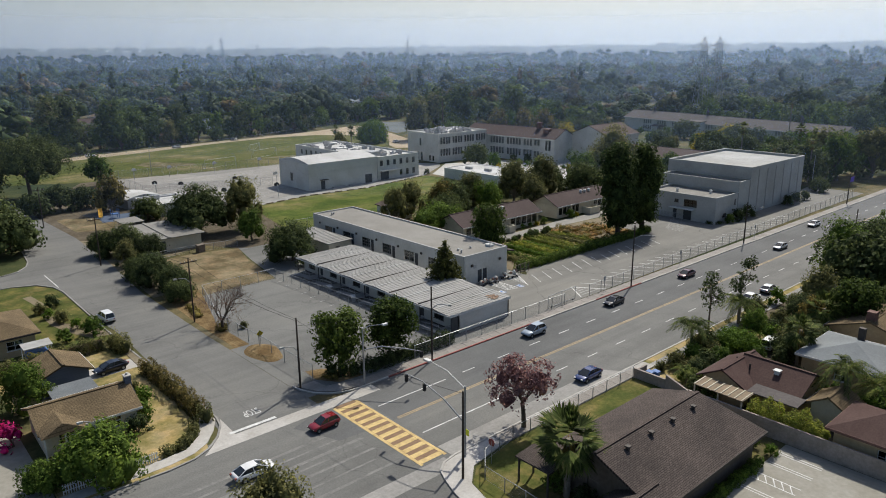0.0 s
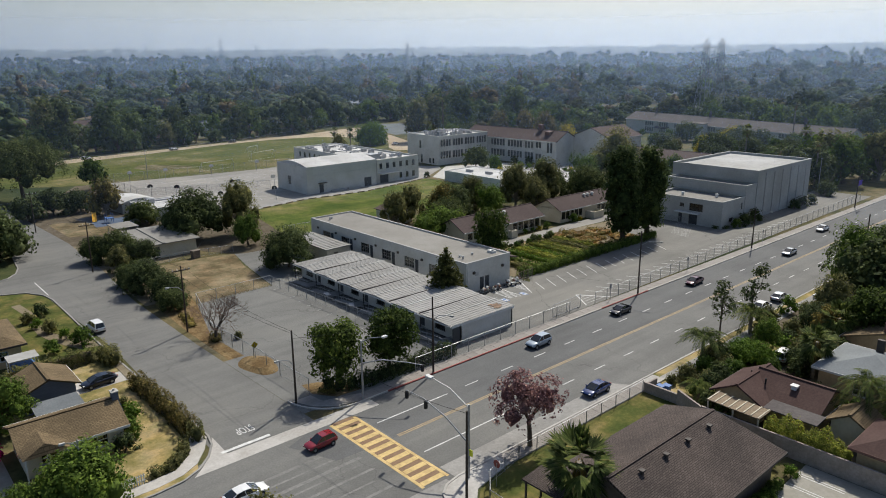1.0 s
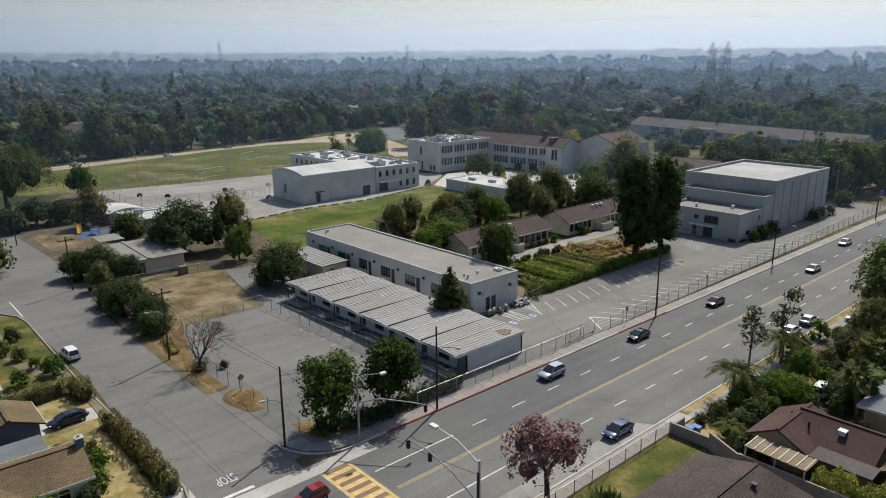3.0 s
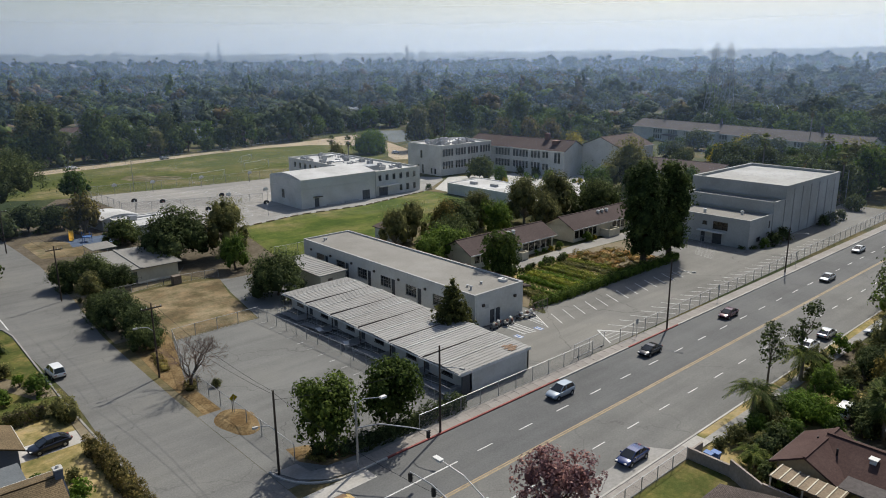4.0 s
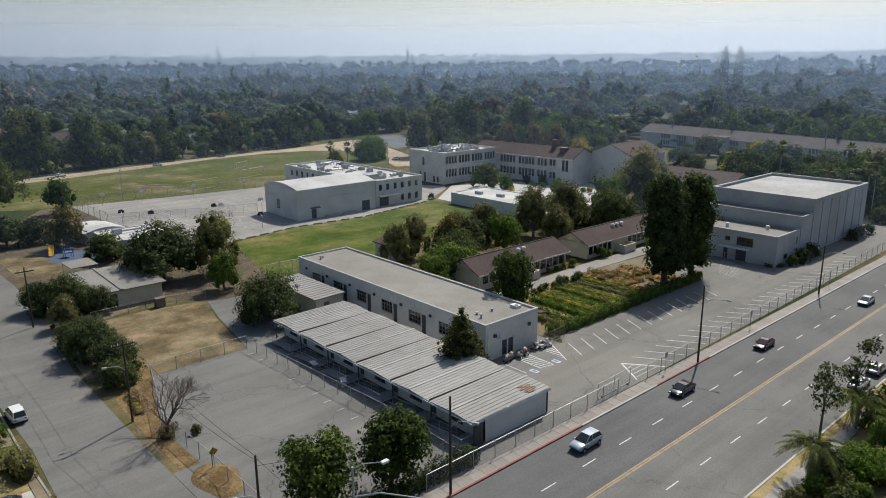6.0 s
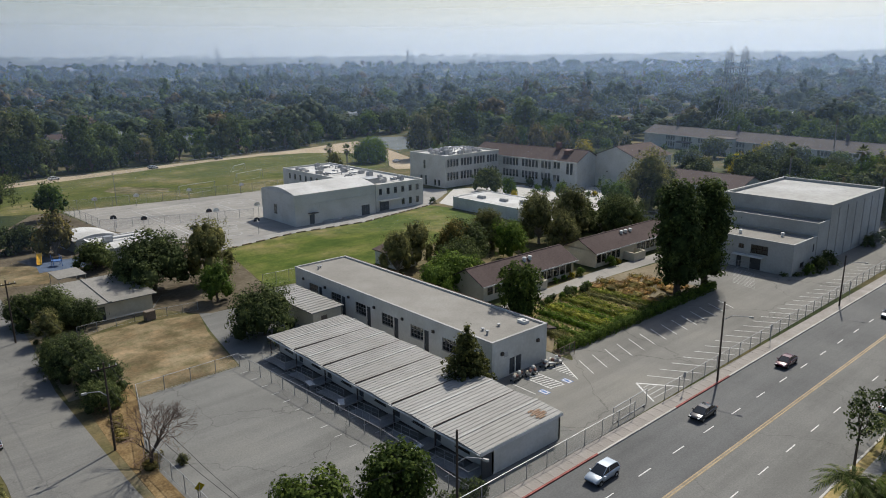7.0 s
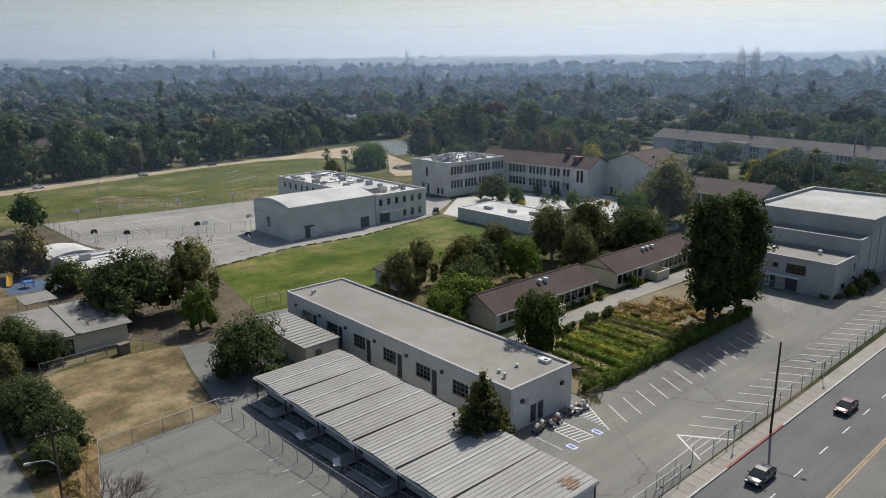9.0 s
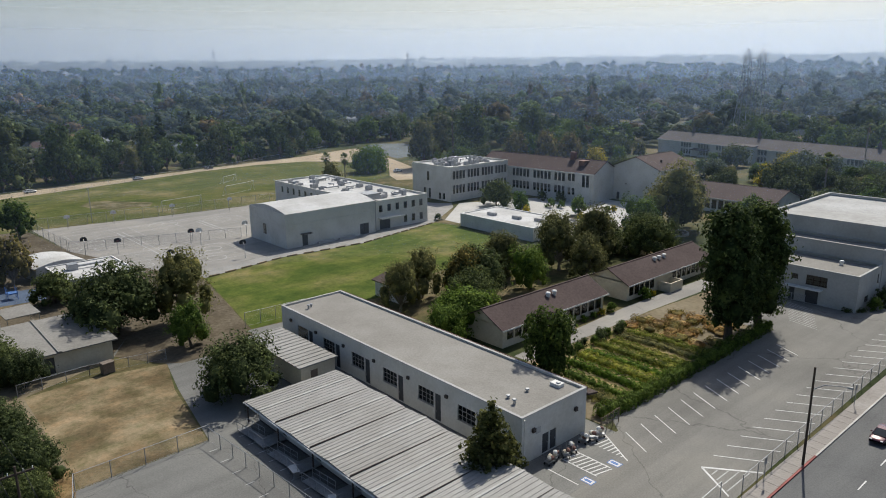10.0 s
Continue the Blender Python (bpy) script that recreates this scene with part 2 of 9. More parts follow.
PAINT_BAR = surf("brown_road_paint", (0.19, 0.12, 0.07), (0.27, 0.17, 0.1), 8.0, 1.5, (0.8, 0.8, 0.8), 0.8, 0.0)
PAINT_R = surf("red_kerb_paint", (0.24, 0.065, 0.058), (0.34, 0.1, 0.085), 6.0, 0.8, (0.7, 0.65, 0.62), 0.75, 0.0)
PAINT_B = surf("blue_sign_paint", (0.06, 0.14, 0.36), (0.09, 0.2, 0.45), 4.0, 1.0, (0.85, 0.85, 0.85), 0.6, 0.0)
STUCCO = surf("white_stucco", (0.53, 0.525, 0.495), (0.62, 0.615, 0.58), 3.0, 0.25, (0.86, 0.85, 0.82), 0.95, 0.08, spec=0.2)
# white stucco darkened: the auditorium walls' shade is put into its colour
STUCCO_SHADED = surf("shade_darkened_stucco", (0.385, 0.388, 0.375), (0.46, 0.463, 0.447), 3.0, 0.2, (0.85, 0.84, 0.82), 0.95, 0.08, spec=0.2)
CREAM = surf("cream_stucco", (0.56, 0.51, 0.40), (0.66, 0.61, 0.49), 3.0, 0.3, (0.86, 0.84, 0.8), 0.95, 0.08, spec=0.2)
TAN = surf("tan_stucco", (0.44, 0.34, 0.20), (0.54, 0.42, 0.26), 3.0, 0.3, (0.84, 0.82, 0.8), 0.95, 0.08, spec=0.2)
GREYWALL = surf("grey_plaster", (0.36, 0.36, 0.35), (0.46, 0.46, 0.45), 3.0, 0.3, (0.84, 0.83, 0.82), 0.95, 0.08, spec=0.2)
BLUEWALL = surf("slate_blue_siding", (0.10, 0.12, 0.16), (0.15, 0.17, 0.22), 3.0, 0.3, (0.84, 0.83, 0.82), 0.9, 0.05, stretch=(0.1, 0.1, 4.0))
ROOFGREY = surf("grey_gravel_roof", (0.235, 0.225, 0.205), (0.32, 0.31, 0.285), 5.0, 0.12, (0.82, 0.81, 0.8), 1.0, 0.25, spec=0.15)
ROOFWHITE = surf("white_membrane_roof", (0.46, 0.46, 0.45), (0.58, 0.58, 0.57), 2.0, 0.12, (0.76, 0.75, 0.73), 0.85, 0.05)
ROOFPALE = surf("pale_grey_roof_coating", (0.36, 0.36, 0.35), (0.47, 0.47, 0.455), 1.2, 0.1, (0.78, 0.77, 0.75), 0.9, 0.05)
ROOFMETAL = surf("grey_ribbed_metal", (0.255, 0.25, 0.238), (0.345, 0.34, 0.322), 1.5, 0.10, (0.85, 0.84, 0.82), 0.7, 0.05, vary=0.03, stretch=(0.3, 2.0, 1.0))
RUST = surf("rusty_metal", (0.19, 0.115, 0.07), (0.36, 0.28, 0.21), 4.0, 0.6, (0.8, 0.7, 0.65), 0.9, 0.1)
SHINGLE = shingled("brown_shingle", (0.08, 0.065, 0.059), (0.107, 0.088, 0.08))
TILE_M = surf("maroon_roofing", (0.06, 0.042, 0.04), (0.103, 0.076, 0.071), 3.0, 0.15, (0.82, 0.8, 0.8), 0.9, 0.3, spec=0.2)
TILE_G = surf("grey_brown_roofing", (0.085, 0.076, 0.073), (0.13, 0.117, 0.112), 3.0, 0.15, (0.82, 0.8, 0.8), 0.9, 0.3, spec=0.2)
TILE_R = surf("red_tile_roofing", (0.066, 0.04, 0.035), (0.105, 0.064, 0.055), 5.0, 0.3, (0.8, 0.75, 0.75), 0.9, 0.4, spec=0.2)
SHAKE = shingled("tan_shingle", (0.145, 0.108, 0.064), (0.195, 0.147, 0.088), 0.17, 0.45)
ROOFBLUE = surf("blue_grey_roofing", (0.17, 0.187, 0.193), (0.23, 0.248, 0.255), 5.0, 0.25, (0.82, 0.82, 0.83), 0.9, 0.2)
ROOFDULL = surf("dull_grey_roofing", (0.2, 0.195, 0.18), (0.29, 0.28, 0.26), 3.0, 0.2, (0.78, 0.77, 0.75), 0.95, 0.2)
ROOFSLATE = surf("slate_grey_roofing", (0.12, 0.135, 0.145), (0.18, 0.195, 0.205), 5.0, 0.3, (0.8, 0.8, 0.8), 0.9, 0.2)
TRIM_W = surf("white_trim", (0.62, 0.62, 0.60), (0.74, 0.74, 0.72), 4.0, 0.6, (0.85, 0.85, 0.84), 0.6, 0.0)
TRIM_D = surf("dark_brown_trim", (0.055, 0.045, 0.04), (0.09, 0.075, 0.065), 4.0, 0.6, (0.8, 0.8, 0.8), 0.7, 0.0)
TRIM_RB = surf("red_brown_trim", (0.15, 0.08, 0.065), (0.22, 0.125, 0.10), 4.0, 0.6, (0.8, 0.8, 0.8), 0.8, 0.0)
DARKDOOR = surf("dark_door_paint", (0.05, 0.055, 0.06), (0.085, 0.09, 0.095), 4.0, 0.6, (0.8, 0.8, 0.8), 0.6, 0.0)
BROWNDOOR = surf("brown_door_paint", (0.16, 0.13, 0.105), (0.22, 0.18, 0.145), 4.0, 0.6, (0.8, 0.8, 0.8), 0.6, 0.0)
GALV = surf("galvanised_steel", (0.30, 0.31, 0.32), (0.42, 0.43, 0.44), 6.0, 0.5, (0.8, 0.8, 0.8), 0.5, 0.0, metal=0.5)
STEEL_D = surf("dark_weathered_wood", (0.045, 0.035, 0.028), (0.085, 0.066, 0.05), 4.0, 0.6, (0.8, 0.8, 0.8), 0.9, 0.1, stretch=(1, 1, 0.1))
WOOD = surf("weathered_board", (0.20, 0.15, 0.10), (0.32, 0.25, 0.17), 5.0, 0.5, (0.75, 0.75, 0.75), 0.9, 0.15, stretch=(1, 1, 0.15))
# hall walls coloured dark brown to imitate deep shade under the eaves
SHADEWALL = surf("shade_brown_stucco", (0.12, 0.10, 0.08), (0.18, 0.15, 0.12), 3.0, 0.3, (0.84, 0.82, 0.8), 0.95, 0.08, spec=0.2)
BLACK = surf("black_rubber", (0.015, 0.015, 0.016), (0.03, 0.03, 0.031), 6.0, 0.8, (0.8, 0.8, 0.8), 0.8, 0.0)
BLOCKWALL = surf("pinkish_block", (0.29, 0.25, 0.22), (0.39, 0.34, 0.3), 4.0, 0.5, (0.8, 0.8, 0.78), 0.95, 0.15)
BARK = surf("grey_brown_bark", (0.07, 0.055, 0.04), (0.16, 0.125, 0.095), 5.0, 0.8, (0.7, 0.7, 0.7), 0.95, 0.5, stretch=(1, 1, 0.25))
BARK_P = surf("pale_bark", (0.20, 0.17, 0.13), (0.33, 0.29, 0.23), 5.0, 0.8, (0.7, 0.7, 0.7), 0.95, 0.4, stretch=(1, 1, 0.25))
TWIG = surf("reddish_twigs", (0.14, 0.095, 0.07), (0.22, 0.15, 0.115), 5.0, 0.8, (0.8, 0.8, 0.8), 0.95, 0.2)
SIGN_Y = gloss("fluorescent_yellow_sign", (0.62, 0.66, 0.02), 0.5)
GLASS = glassy("window_glass")
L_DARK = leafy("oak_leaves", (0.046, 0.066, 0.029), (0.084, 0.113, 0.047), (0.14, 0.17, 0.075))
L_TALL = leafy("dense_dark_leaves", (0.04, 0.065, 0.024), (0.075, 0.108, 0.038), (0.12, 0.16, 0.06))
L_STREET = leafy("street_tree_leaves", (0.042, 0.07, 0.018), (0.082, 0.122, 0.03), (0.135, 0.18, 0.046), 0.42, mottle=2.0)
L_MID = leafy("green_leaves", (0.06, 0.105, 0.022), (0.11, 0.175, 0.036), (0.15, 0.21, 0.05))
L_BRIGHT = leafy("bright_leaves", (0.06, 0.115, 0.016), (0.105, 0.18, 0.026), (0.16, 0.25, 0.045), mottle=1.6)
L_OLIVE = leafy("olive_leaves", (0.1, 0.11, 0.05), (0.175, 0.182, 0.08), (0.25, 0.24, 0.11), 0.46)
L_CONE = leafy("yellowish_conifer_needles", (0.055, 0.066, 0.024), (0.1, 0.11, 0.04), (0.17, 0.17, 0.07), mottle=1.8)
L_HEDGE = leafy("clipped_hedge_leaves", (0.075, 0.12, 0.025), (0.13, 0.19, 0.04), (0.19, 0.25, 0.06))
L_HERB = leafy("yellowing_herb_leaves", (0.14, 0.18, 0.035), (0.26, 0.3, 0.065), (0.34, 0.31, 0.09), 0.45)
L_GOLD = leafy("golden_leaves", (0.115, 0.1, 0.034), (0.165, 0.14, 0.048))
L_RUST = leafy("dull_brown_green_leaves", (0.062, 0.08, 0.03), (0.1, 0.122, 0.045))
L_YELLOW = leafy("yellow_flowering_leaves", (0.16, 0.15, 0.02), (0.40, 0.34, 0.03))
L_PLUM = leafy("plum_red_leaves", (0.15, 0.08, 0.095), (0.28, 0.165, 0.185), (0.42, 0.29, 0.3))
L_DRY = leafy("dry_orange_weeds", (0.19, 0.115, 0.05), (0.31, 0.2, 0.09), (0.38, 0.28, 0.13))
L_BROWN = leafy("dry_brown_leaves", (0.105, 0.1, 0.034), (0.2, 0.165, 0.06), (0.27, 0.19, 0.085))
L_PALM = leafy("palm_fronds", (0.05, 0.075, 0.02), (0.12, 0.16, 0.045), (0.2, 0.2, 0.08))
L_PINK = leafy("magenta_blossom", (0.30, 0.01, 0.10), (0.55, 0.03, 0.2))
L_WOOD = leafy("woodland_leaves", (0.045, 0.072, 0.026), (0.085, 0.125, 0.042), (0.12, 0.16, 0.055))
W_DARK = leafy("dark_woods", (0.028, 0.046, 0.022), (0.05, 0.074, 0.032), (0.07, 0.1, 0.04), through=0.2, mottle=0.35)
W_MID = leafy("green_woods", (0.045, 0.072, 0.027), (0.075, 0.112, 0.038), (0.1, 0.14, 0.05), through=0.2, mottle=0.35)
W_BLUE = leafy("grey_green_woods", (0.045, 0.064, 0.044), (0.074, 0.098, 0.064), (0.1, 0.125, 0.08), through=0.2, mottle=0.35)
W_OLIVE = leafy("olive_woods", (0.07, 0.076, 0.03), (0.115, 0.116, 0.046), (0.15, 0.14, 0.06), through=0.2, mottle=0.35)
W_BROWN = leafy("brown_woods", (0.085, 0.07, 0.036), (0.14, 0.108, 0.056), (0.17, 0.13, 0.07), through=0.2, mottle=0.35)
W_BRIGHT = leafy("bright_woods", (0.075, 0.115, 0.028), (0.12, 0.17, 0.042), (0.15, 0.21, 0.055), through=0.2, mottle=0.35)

# ---- builders ----


class Shape:
    """A mesh in the making: vertices and faces."""

    def __init__(self):
        self.v, self.f = [], []

    def add(self, verts, faces):
        k = len(self.v)
        self.v += [tuple(p) for p in verts]
        self.f += [tuple(k + i for i in face) for face in faces]
        return self

    def box(self, x0, y0, z0, x1, y1, z1):
        x0, x1 = min(x0, x1), max(x0, x1)
        y0, y1 = min(y0, y1), max(y0, y1)
        return self.add([(x0, y0, z0), (x1, y0, z0), (x1, y1, z0), (x0, y1, z0), (x0, y0, z1), (x1, y0, z1), (x1, y1, z1), (x0, y1, z1)],
                        [(0, 3, 2, 1), (4, 5, 6, 7), (0, 1, 5, 4), (1, 2, 6, 5), (2, 3, 7, 6), (3, 0, 4, 7)])

    def prism(self, poly, z0, z1):
        """A flat polygon, anticlockwise, drawn up from z0 to z1."""
        n = len(poly)
        low, top = [(x, y, z0) for x, y in poly], [(x, y, z1) for x, y in poly]
        return self.add(low + top, [tuple(range(n - 1, -1, -1)), tuple(range(n, 2 * n))] + [(i, (i + 1) % n, n + (i + 1) % n, n + i) for i in range(n)])

    def slab(self, quad, thick):
        """A sloping slab: four upper corners, anticlockwise from above, thickened downwards."""
        q = [Vector(p) for p in quad]
        low = [p - Vector((0, 0, thick)) for p in q]
        n = len(q)
        return self.add(low + q, [tuple(range(n - 1, -1, -1)), tuple(range(n, 2 * n))] + [(i, (i + 1) % n, n + (i + 1) % n, n + i) for i in range(n)])

    def rod(self, a, b, r0, r1=None, n=6):
        r1 = r0 if r1 is None else r1
        a, b = Vector(a), Vector(b)
        q = (b - a).to_track_quat("Z", "Y")
        ring = [Vector((math.cos(2 * math.pi * i / n), math.sin(2 * math.pi * i / n), 0)) for i in range(n)]
        v = [a + q @ (p * r0) for p in ring] + [b + q @ (p * r1) for p in ring]
        return self.add(v, [(i, (i + 1) % n, n + (i + 1) % n, n + i) for i in range(n)] + [tuple(range(n - 1, -1, -1)), tuple(range(n, 2 * n))])

    def path(self, points, r0, r1=None, n=6):
        """A bent rod through the points, thinning from r0 to r1."""
        r1 = r0 if r1 is None else r1
        pts = [Vector(p) for p in points]
        k = len(pts) - 1
        v, f = [], []
        for i, p in enumerate(pts):
            way = (pts[min(i + 1, k)] - pts[max(i - 1, 0)]).normalized()
            q = way.to_track_quat("Z", "Y")
            r = r0 + (r1 - r0) * i / k
            v += [p + q @ Vector((r * math.cos(2 * math.pi * j / n), r * math.sin(2 * math.pi * j / n), 0)) for j in range(n)]
        for i in range(k):
            f += [(i * n + j, i * n + (j + 1) % n, (i + 1) * n + (j + 1) % n, (i + 1) * n + j) for j in range(n)]
        return self.add(v, f + [tuple(range(n - 1, -1, -1)), tuple(range(k * n, k * n + n))])

    def mesh(self, name, material, smooth=False):
        me = bpy.data.meshes.new(name)
        me.from_pydata(self.v, [], self.f)
        me.materials.append(material)
        fix = bmesh.new()
        fix.from_mesh(me)
        bmesh.ops.recalc_face_normals(fix, faces=fix.faces)
        fix.to_mesh(me)
        fix.free()
        if smooth:
            me.shade_smooth()
        return me


def part(name, shape, material, parent, label="", m=None, smooth=False):
    ob = new(name, shape.mesh(name, material, smooth) if isinstance(shape, Shape) else shape)
    ob.parent = parent
    if m is not None:
        ob.matrix_basis = m
    return tagged(ob, label)


def thing(name, label, category, m, group=""):
    ob = new(name)
    ob.empty_display_size = 0.3
    ob.matrix_basis = m
    return tagged(ob, label, category, group)


def structure(name, shape, material, label=""):
    return tagged(new(name, shape.mesh(name, material)), label, kind="structure")


def sheet(name, poly, z, material, label="", thick=0.0, floor=-0.3):
    return structure(name, Shape().prism(poly, floor if not thick else z - thick, z), material, label)


def rect(x0, y0, x1, y1):
    return [(x0, y0), (x1, y0), (x1, y1), (x0, y1)]


def mesh_from_quads(name, verts, material, solid=None):
    """A mesh of loose quads from an array (n, 4, 3), and joined lumps as (points, quads)."""
    n = len(verts)
    pts = verts.reshape(-1, 3)
    loops = np.arange(4 * n, dtype=np.int32)
    if solid is not None:
        loops = np.concatenate([loops, solid[1].ravel().astype(np.int32) + 4 * n])
        pts = np.concatenate([pts, solid[0]])
    faces = len(loops) // 4
    me = bpy.data.meshes.new(name)
    me.vertices.add(len(pts))
    me.vertices.foreach_set("co", np.ascontiguousarray(pts, dtype=np.float32).ravel())
    me.loops.add(len(loops))
    me.loops.foreach_set("vertex_index", loops)
    me.polygons.add(faces)
    me.polygons.foreach_set("loop_start", np.arange(0, 4 * faces, 4, dtype=np.int32))
    me.update(calc_edges=True)
    me.materials.append(material)
    return me


def leaf_quads(rng, centres, size, outward=None, lean=0.6):
    """Leaves as bent diamonds round the centres (n, 3)."""
    n = len(centres)
    normal = rng.normal(size=(n, 3))
    if outward is not None:
        normal = normal * lean + outward
    normal /= np.linalg.norm(normal, axis=1)[:, None] + 1e-9
    a = np.cross(normal, rng.normal(size=(n, 3)))
    a /= np.linalg.norm(a, axis=1)[:, None] + 1e-9
    b = np.cross(normal, a)
    s = (size * rng.uniform(0.6, 1.35, n))[:, None]
    bend = normal * s * 0.25
    return np.stack([centres - a * s, centres - b * s * 0.62 + bend, centres + a * s, centres + b * s * 0.62 + bend], axis=1)


def crown_points(rng, lobes, per, clump=0.0):
    """Leaves gathered in small clumps on the shells of lobes (x, y, z, rx, rz): places and outward directions."""
    places, outs = [], []
    for x, y, z, rx, rz in lobes:
        k = max(6, int(per * (rx * rx + 2 * rx * rz) / 3))
        size = clump or rx * 0.36
        m = max(5, int(2.6 * rx * max(rx, rz) / size ** 2))
        c = rng.normal(size=(m, 3))
        c /= np.linalg.norm(c, axis=1)[:, None]
        c[:, 2] = np.where(c[:, 2] < -0.5, -c[:, 2], c[:, 2])
        centre = np.array([x, y, z]) + c * rng.uniform(0.7, 1.0, m)[:, None] * np.array([rx, rx, rz])
        own = rng.integers(0, m, k)
        d = rng.normal(size=(k, 3))
        d /= np.linalg.norm(d, axis=1)[:, None]
        d[:, 2] = np.where(d[:, 2] < -0.8, -d[:, 2], d[:, 2])
        reach = (size * rng.uniform(0.6, 1.3, m))[own] * (0.5 + 0.45 * rng.uniform(0, 1, k))
        places.append(centre[own] + d * reach[:, None])
        outs.append(d * 0.75 + c[own] * 0.45)
    return np.concatenate(places), np.concatenate(outs)


def lumps(rng, lobes, share, nu=7, nv=4):
    """Rough lumps inside the lobes, the inner foliage: points and quads."""
    pts, quads = [], []
    for x, y, z, rx, rz in lobes:
        k0 = len(pts)
        for j in range(nv + 1):
            for i in range(nu):
                a, b = 2 * math.pi * i / nu, math.pi * (j / nv - 0.5)
                k = share * rng.uniform(0.72, 1.22)
                pts.append((x + rx * k * math.cos(b) * math.cos(a), y + rx * k * math.cos(b) * math.sin(a), z + rz * k * math.sin(b)))
        quads += [(k0 + j * nu + i, k0 + j * nu + (i + 1) % nu, k0 + (j + 1) * nu + (i + 1) % nu, k0 + (j + 1) * nu + i) for j in range(nv) for i in range(nu)]
    return np.array(pts), np.array(quads)


def tree_meshes(seed, height, width, form, leaves, bark, leaf=0.3, per=34, low=0.25, lobes=16, clump=0.0, solid=0.5):
    """Trunk with limbs, and a crown of lobes of leaves. form: round, spread, tall, cone, thin."""
    rng = np.random.default_rng(seed)
    wood = Shape()
    base = height * low
    lean = rng.normal(0, 0.03 * height, 2)
    tops = []
    shells = []
    r = width / 2
    for i in range(lobes):
        u = (i + 0.5) / lobes
        a = i * 2.4 + rng.uniform(-0.5, 0.5)
        if form == "cone":
            z = base + (height - base) * (u ** 0.85) * 0.95
            d = r * (1 - u) * 0.62 * rng.uniform(0.7, 1.2)
            q = max(0.3, r * (1 - u) * 0.55 + 0.25)
            zr = q * 0.8
        elif form == "tall":
            z = base + (height - base) * (0.08 + 0.86 * u)
            prof = math.sin(math.pi * (0.15 + 0.72 * u)) ** 0.5
            d = r * 0.55 * prof * rng.uniform(0.6, 1.15)
            q = r * 0.52 * prof * rng.uniform(0.8, 1.2)
            zr = q * 1.25
        elif form == "thin":
            z = base + (height - base) * rng.uniform(0.15, 0.9)
            d = r * rng.uniform(0.1, 0.7)
            q = r * rng.uniform(0.3, 0.52)
            zr = q * 0.9
        else:
            t = math.sqrt(u)
            d = r * 0.68 * t * rng.uniform(0.7, 1.2)
            dome = math.sqrt(max(0.0, 1 - t * t))
            if form == "spread":
                z = base + (height - base) * (0.36 + 0.36 * dome * rng.uniform(0.7, 1.1) - 0.12 * t * rng.uniform(0, 1.3))
            else:
                z = base + (height - base) * (0.36 + 0.42 * dome * rng.uniform(0.5, 1.1) - 0.22 * t * rng.uniform(-0.4, 1.2))
            q = r * rng.uniform(0.24, 0.5)
            zr = q * rng.uniform(0.7, 1.0)
        c = (lean[0] * z / height + d * math.cos(a), lean[1] * z / height + d * math.sin(a), z)
        zr = min(zr, max(0.25, height - z))
        shells.append((*c, q, zr))
        tops.append(c)
    t0 = max(0.09, height * (0.013 if form == "thin" else 0.028))
    fork = (lean[0] * 0.5, lean[1] * 0.5, base * (0.8 if form in ("round", "spread") else 1.0) + 0.2)
    wood.path([(0, 0, -0.1), (lean[0] * 0.15, lean[1] * 0.2, fork[2] * 0.5), fork], t0 * 1.25, t0 * 0.85, 7)
    joint = len(wood.v) - 1

    def limb(points, r0, r1, n):
        k = len(wood.v)
        wood.path(points, r0, r1, n)
        wood.f.append((joint, k, k + 1))

    if form in ("cone", "tall"):
        limb([fork, (lean[0], lean[1], height * 0.9)], t0 * 0.8, t0 * 0.15, 6)
        for c in tops[::3]:
            limb([(lean[0] * c[2] / height, lean[1] * c[2] / height, c[2] - 0.4), c], t0 * 0.25, t0 * 0.1, 4)
    else:
        for c in tops[::2]:
            mid = ((fork[0] + c[0]) / 2 + rng.normal(0, 0.15), (fork[1] + c[1]) / 2 + rng.normal(0, 0.15), fork[2] * 0.45 + c[2] * 0.55)
            limb([fork, mid, c], t0 * 0.5, t0 * 0.12, 5)
    p, o = crown_points(rng, shells, per * 0.85, clump)
    core, faces = lumps(rng, shells, {"thin": 0.2, "cone": 0.42}.get(form, solid))
    mid = np.array([lean[0] * 0.6, lean[1] * 0.6])
    reach = np.percentile(np.hypot(p[:, 0] - mid[0], p[:, 1] - mid[1]), 96)
    zlo, zhi = np.percentile(p[:, 2], 1), np.percentile(p[:, 2], 99.5)
    for q in (p, core):
        q[:, :2] = mid + (q[:, :2] - mid) * (width / 2 / reach)
        q[:, 2] = np.maximum(0.1, base + (q[:, 2] - zlo) * (height - base) / (zhi - zlo))
    out = (p - np.array([*mid, base + 0.3 * (height - base)])) / np.array([width / 2, width / 2, (height - base) / 2])
    q = leaf_quads(rng, p, leaf * 1.13, o * 0.85 + out * 0.3, 0.4)
    return wood.mesh("trunk", bark), mesh_from_quads("crown", q, leaves, (core, faces))


def plant_tree(meshes, label, category, x, y, z=0.0, turn=0.0, scale=1.0, tall=1.0, name="tree", group=""):
    ob = thing(name, label, category, pose(x, y, z, 0, 0, turn) @ Matrix.Diagonal((scale, scale, scale * tall, 1)), group)
    part("trunk", meshes[0], None, ob)
    part("crown", meshes[1], None, ob)
    return ob


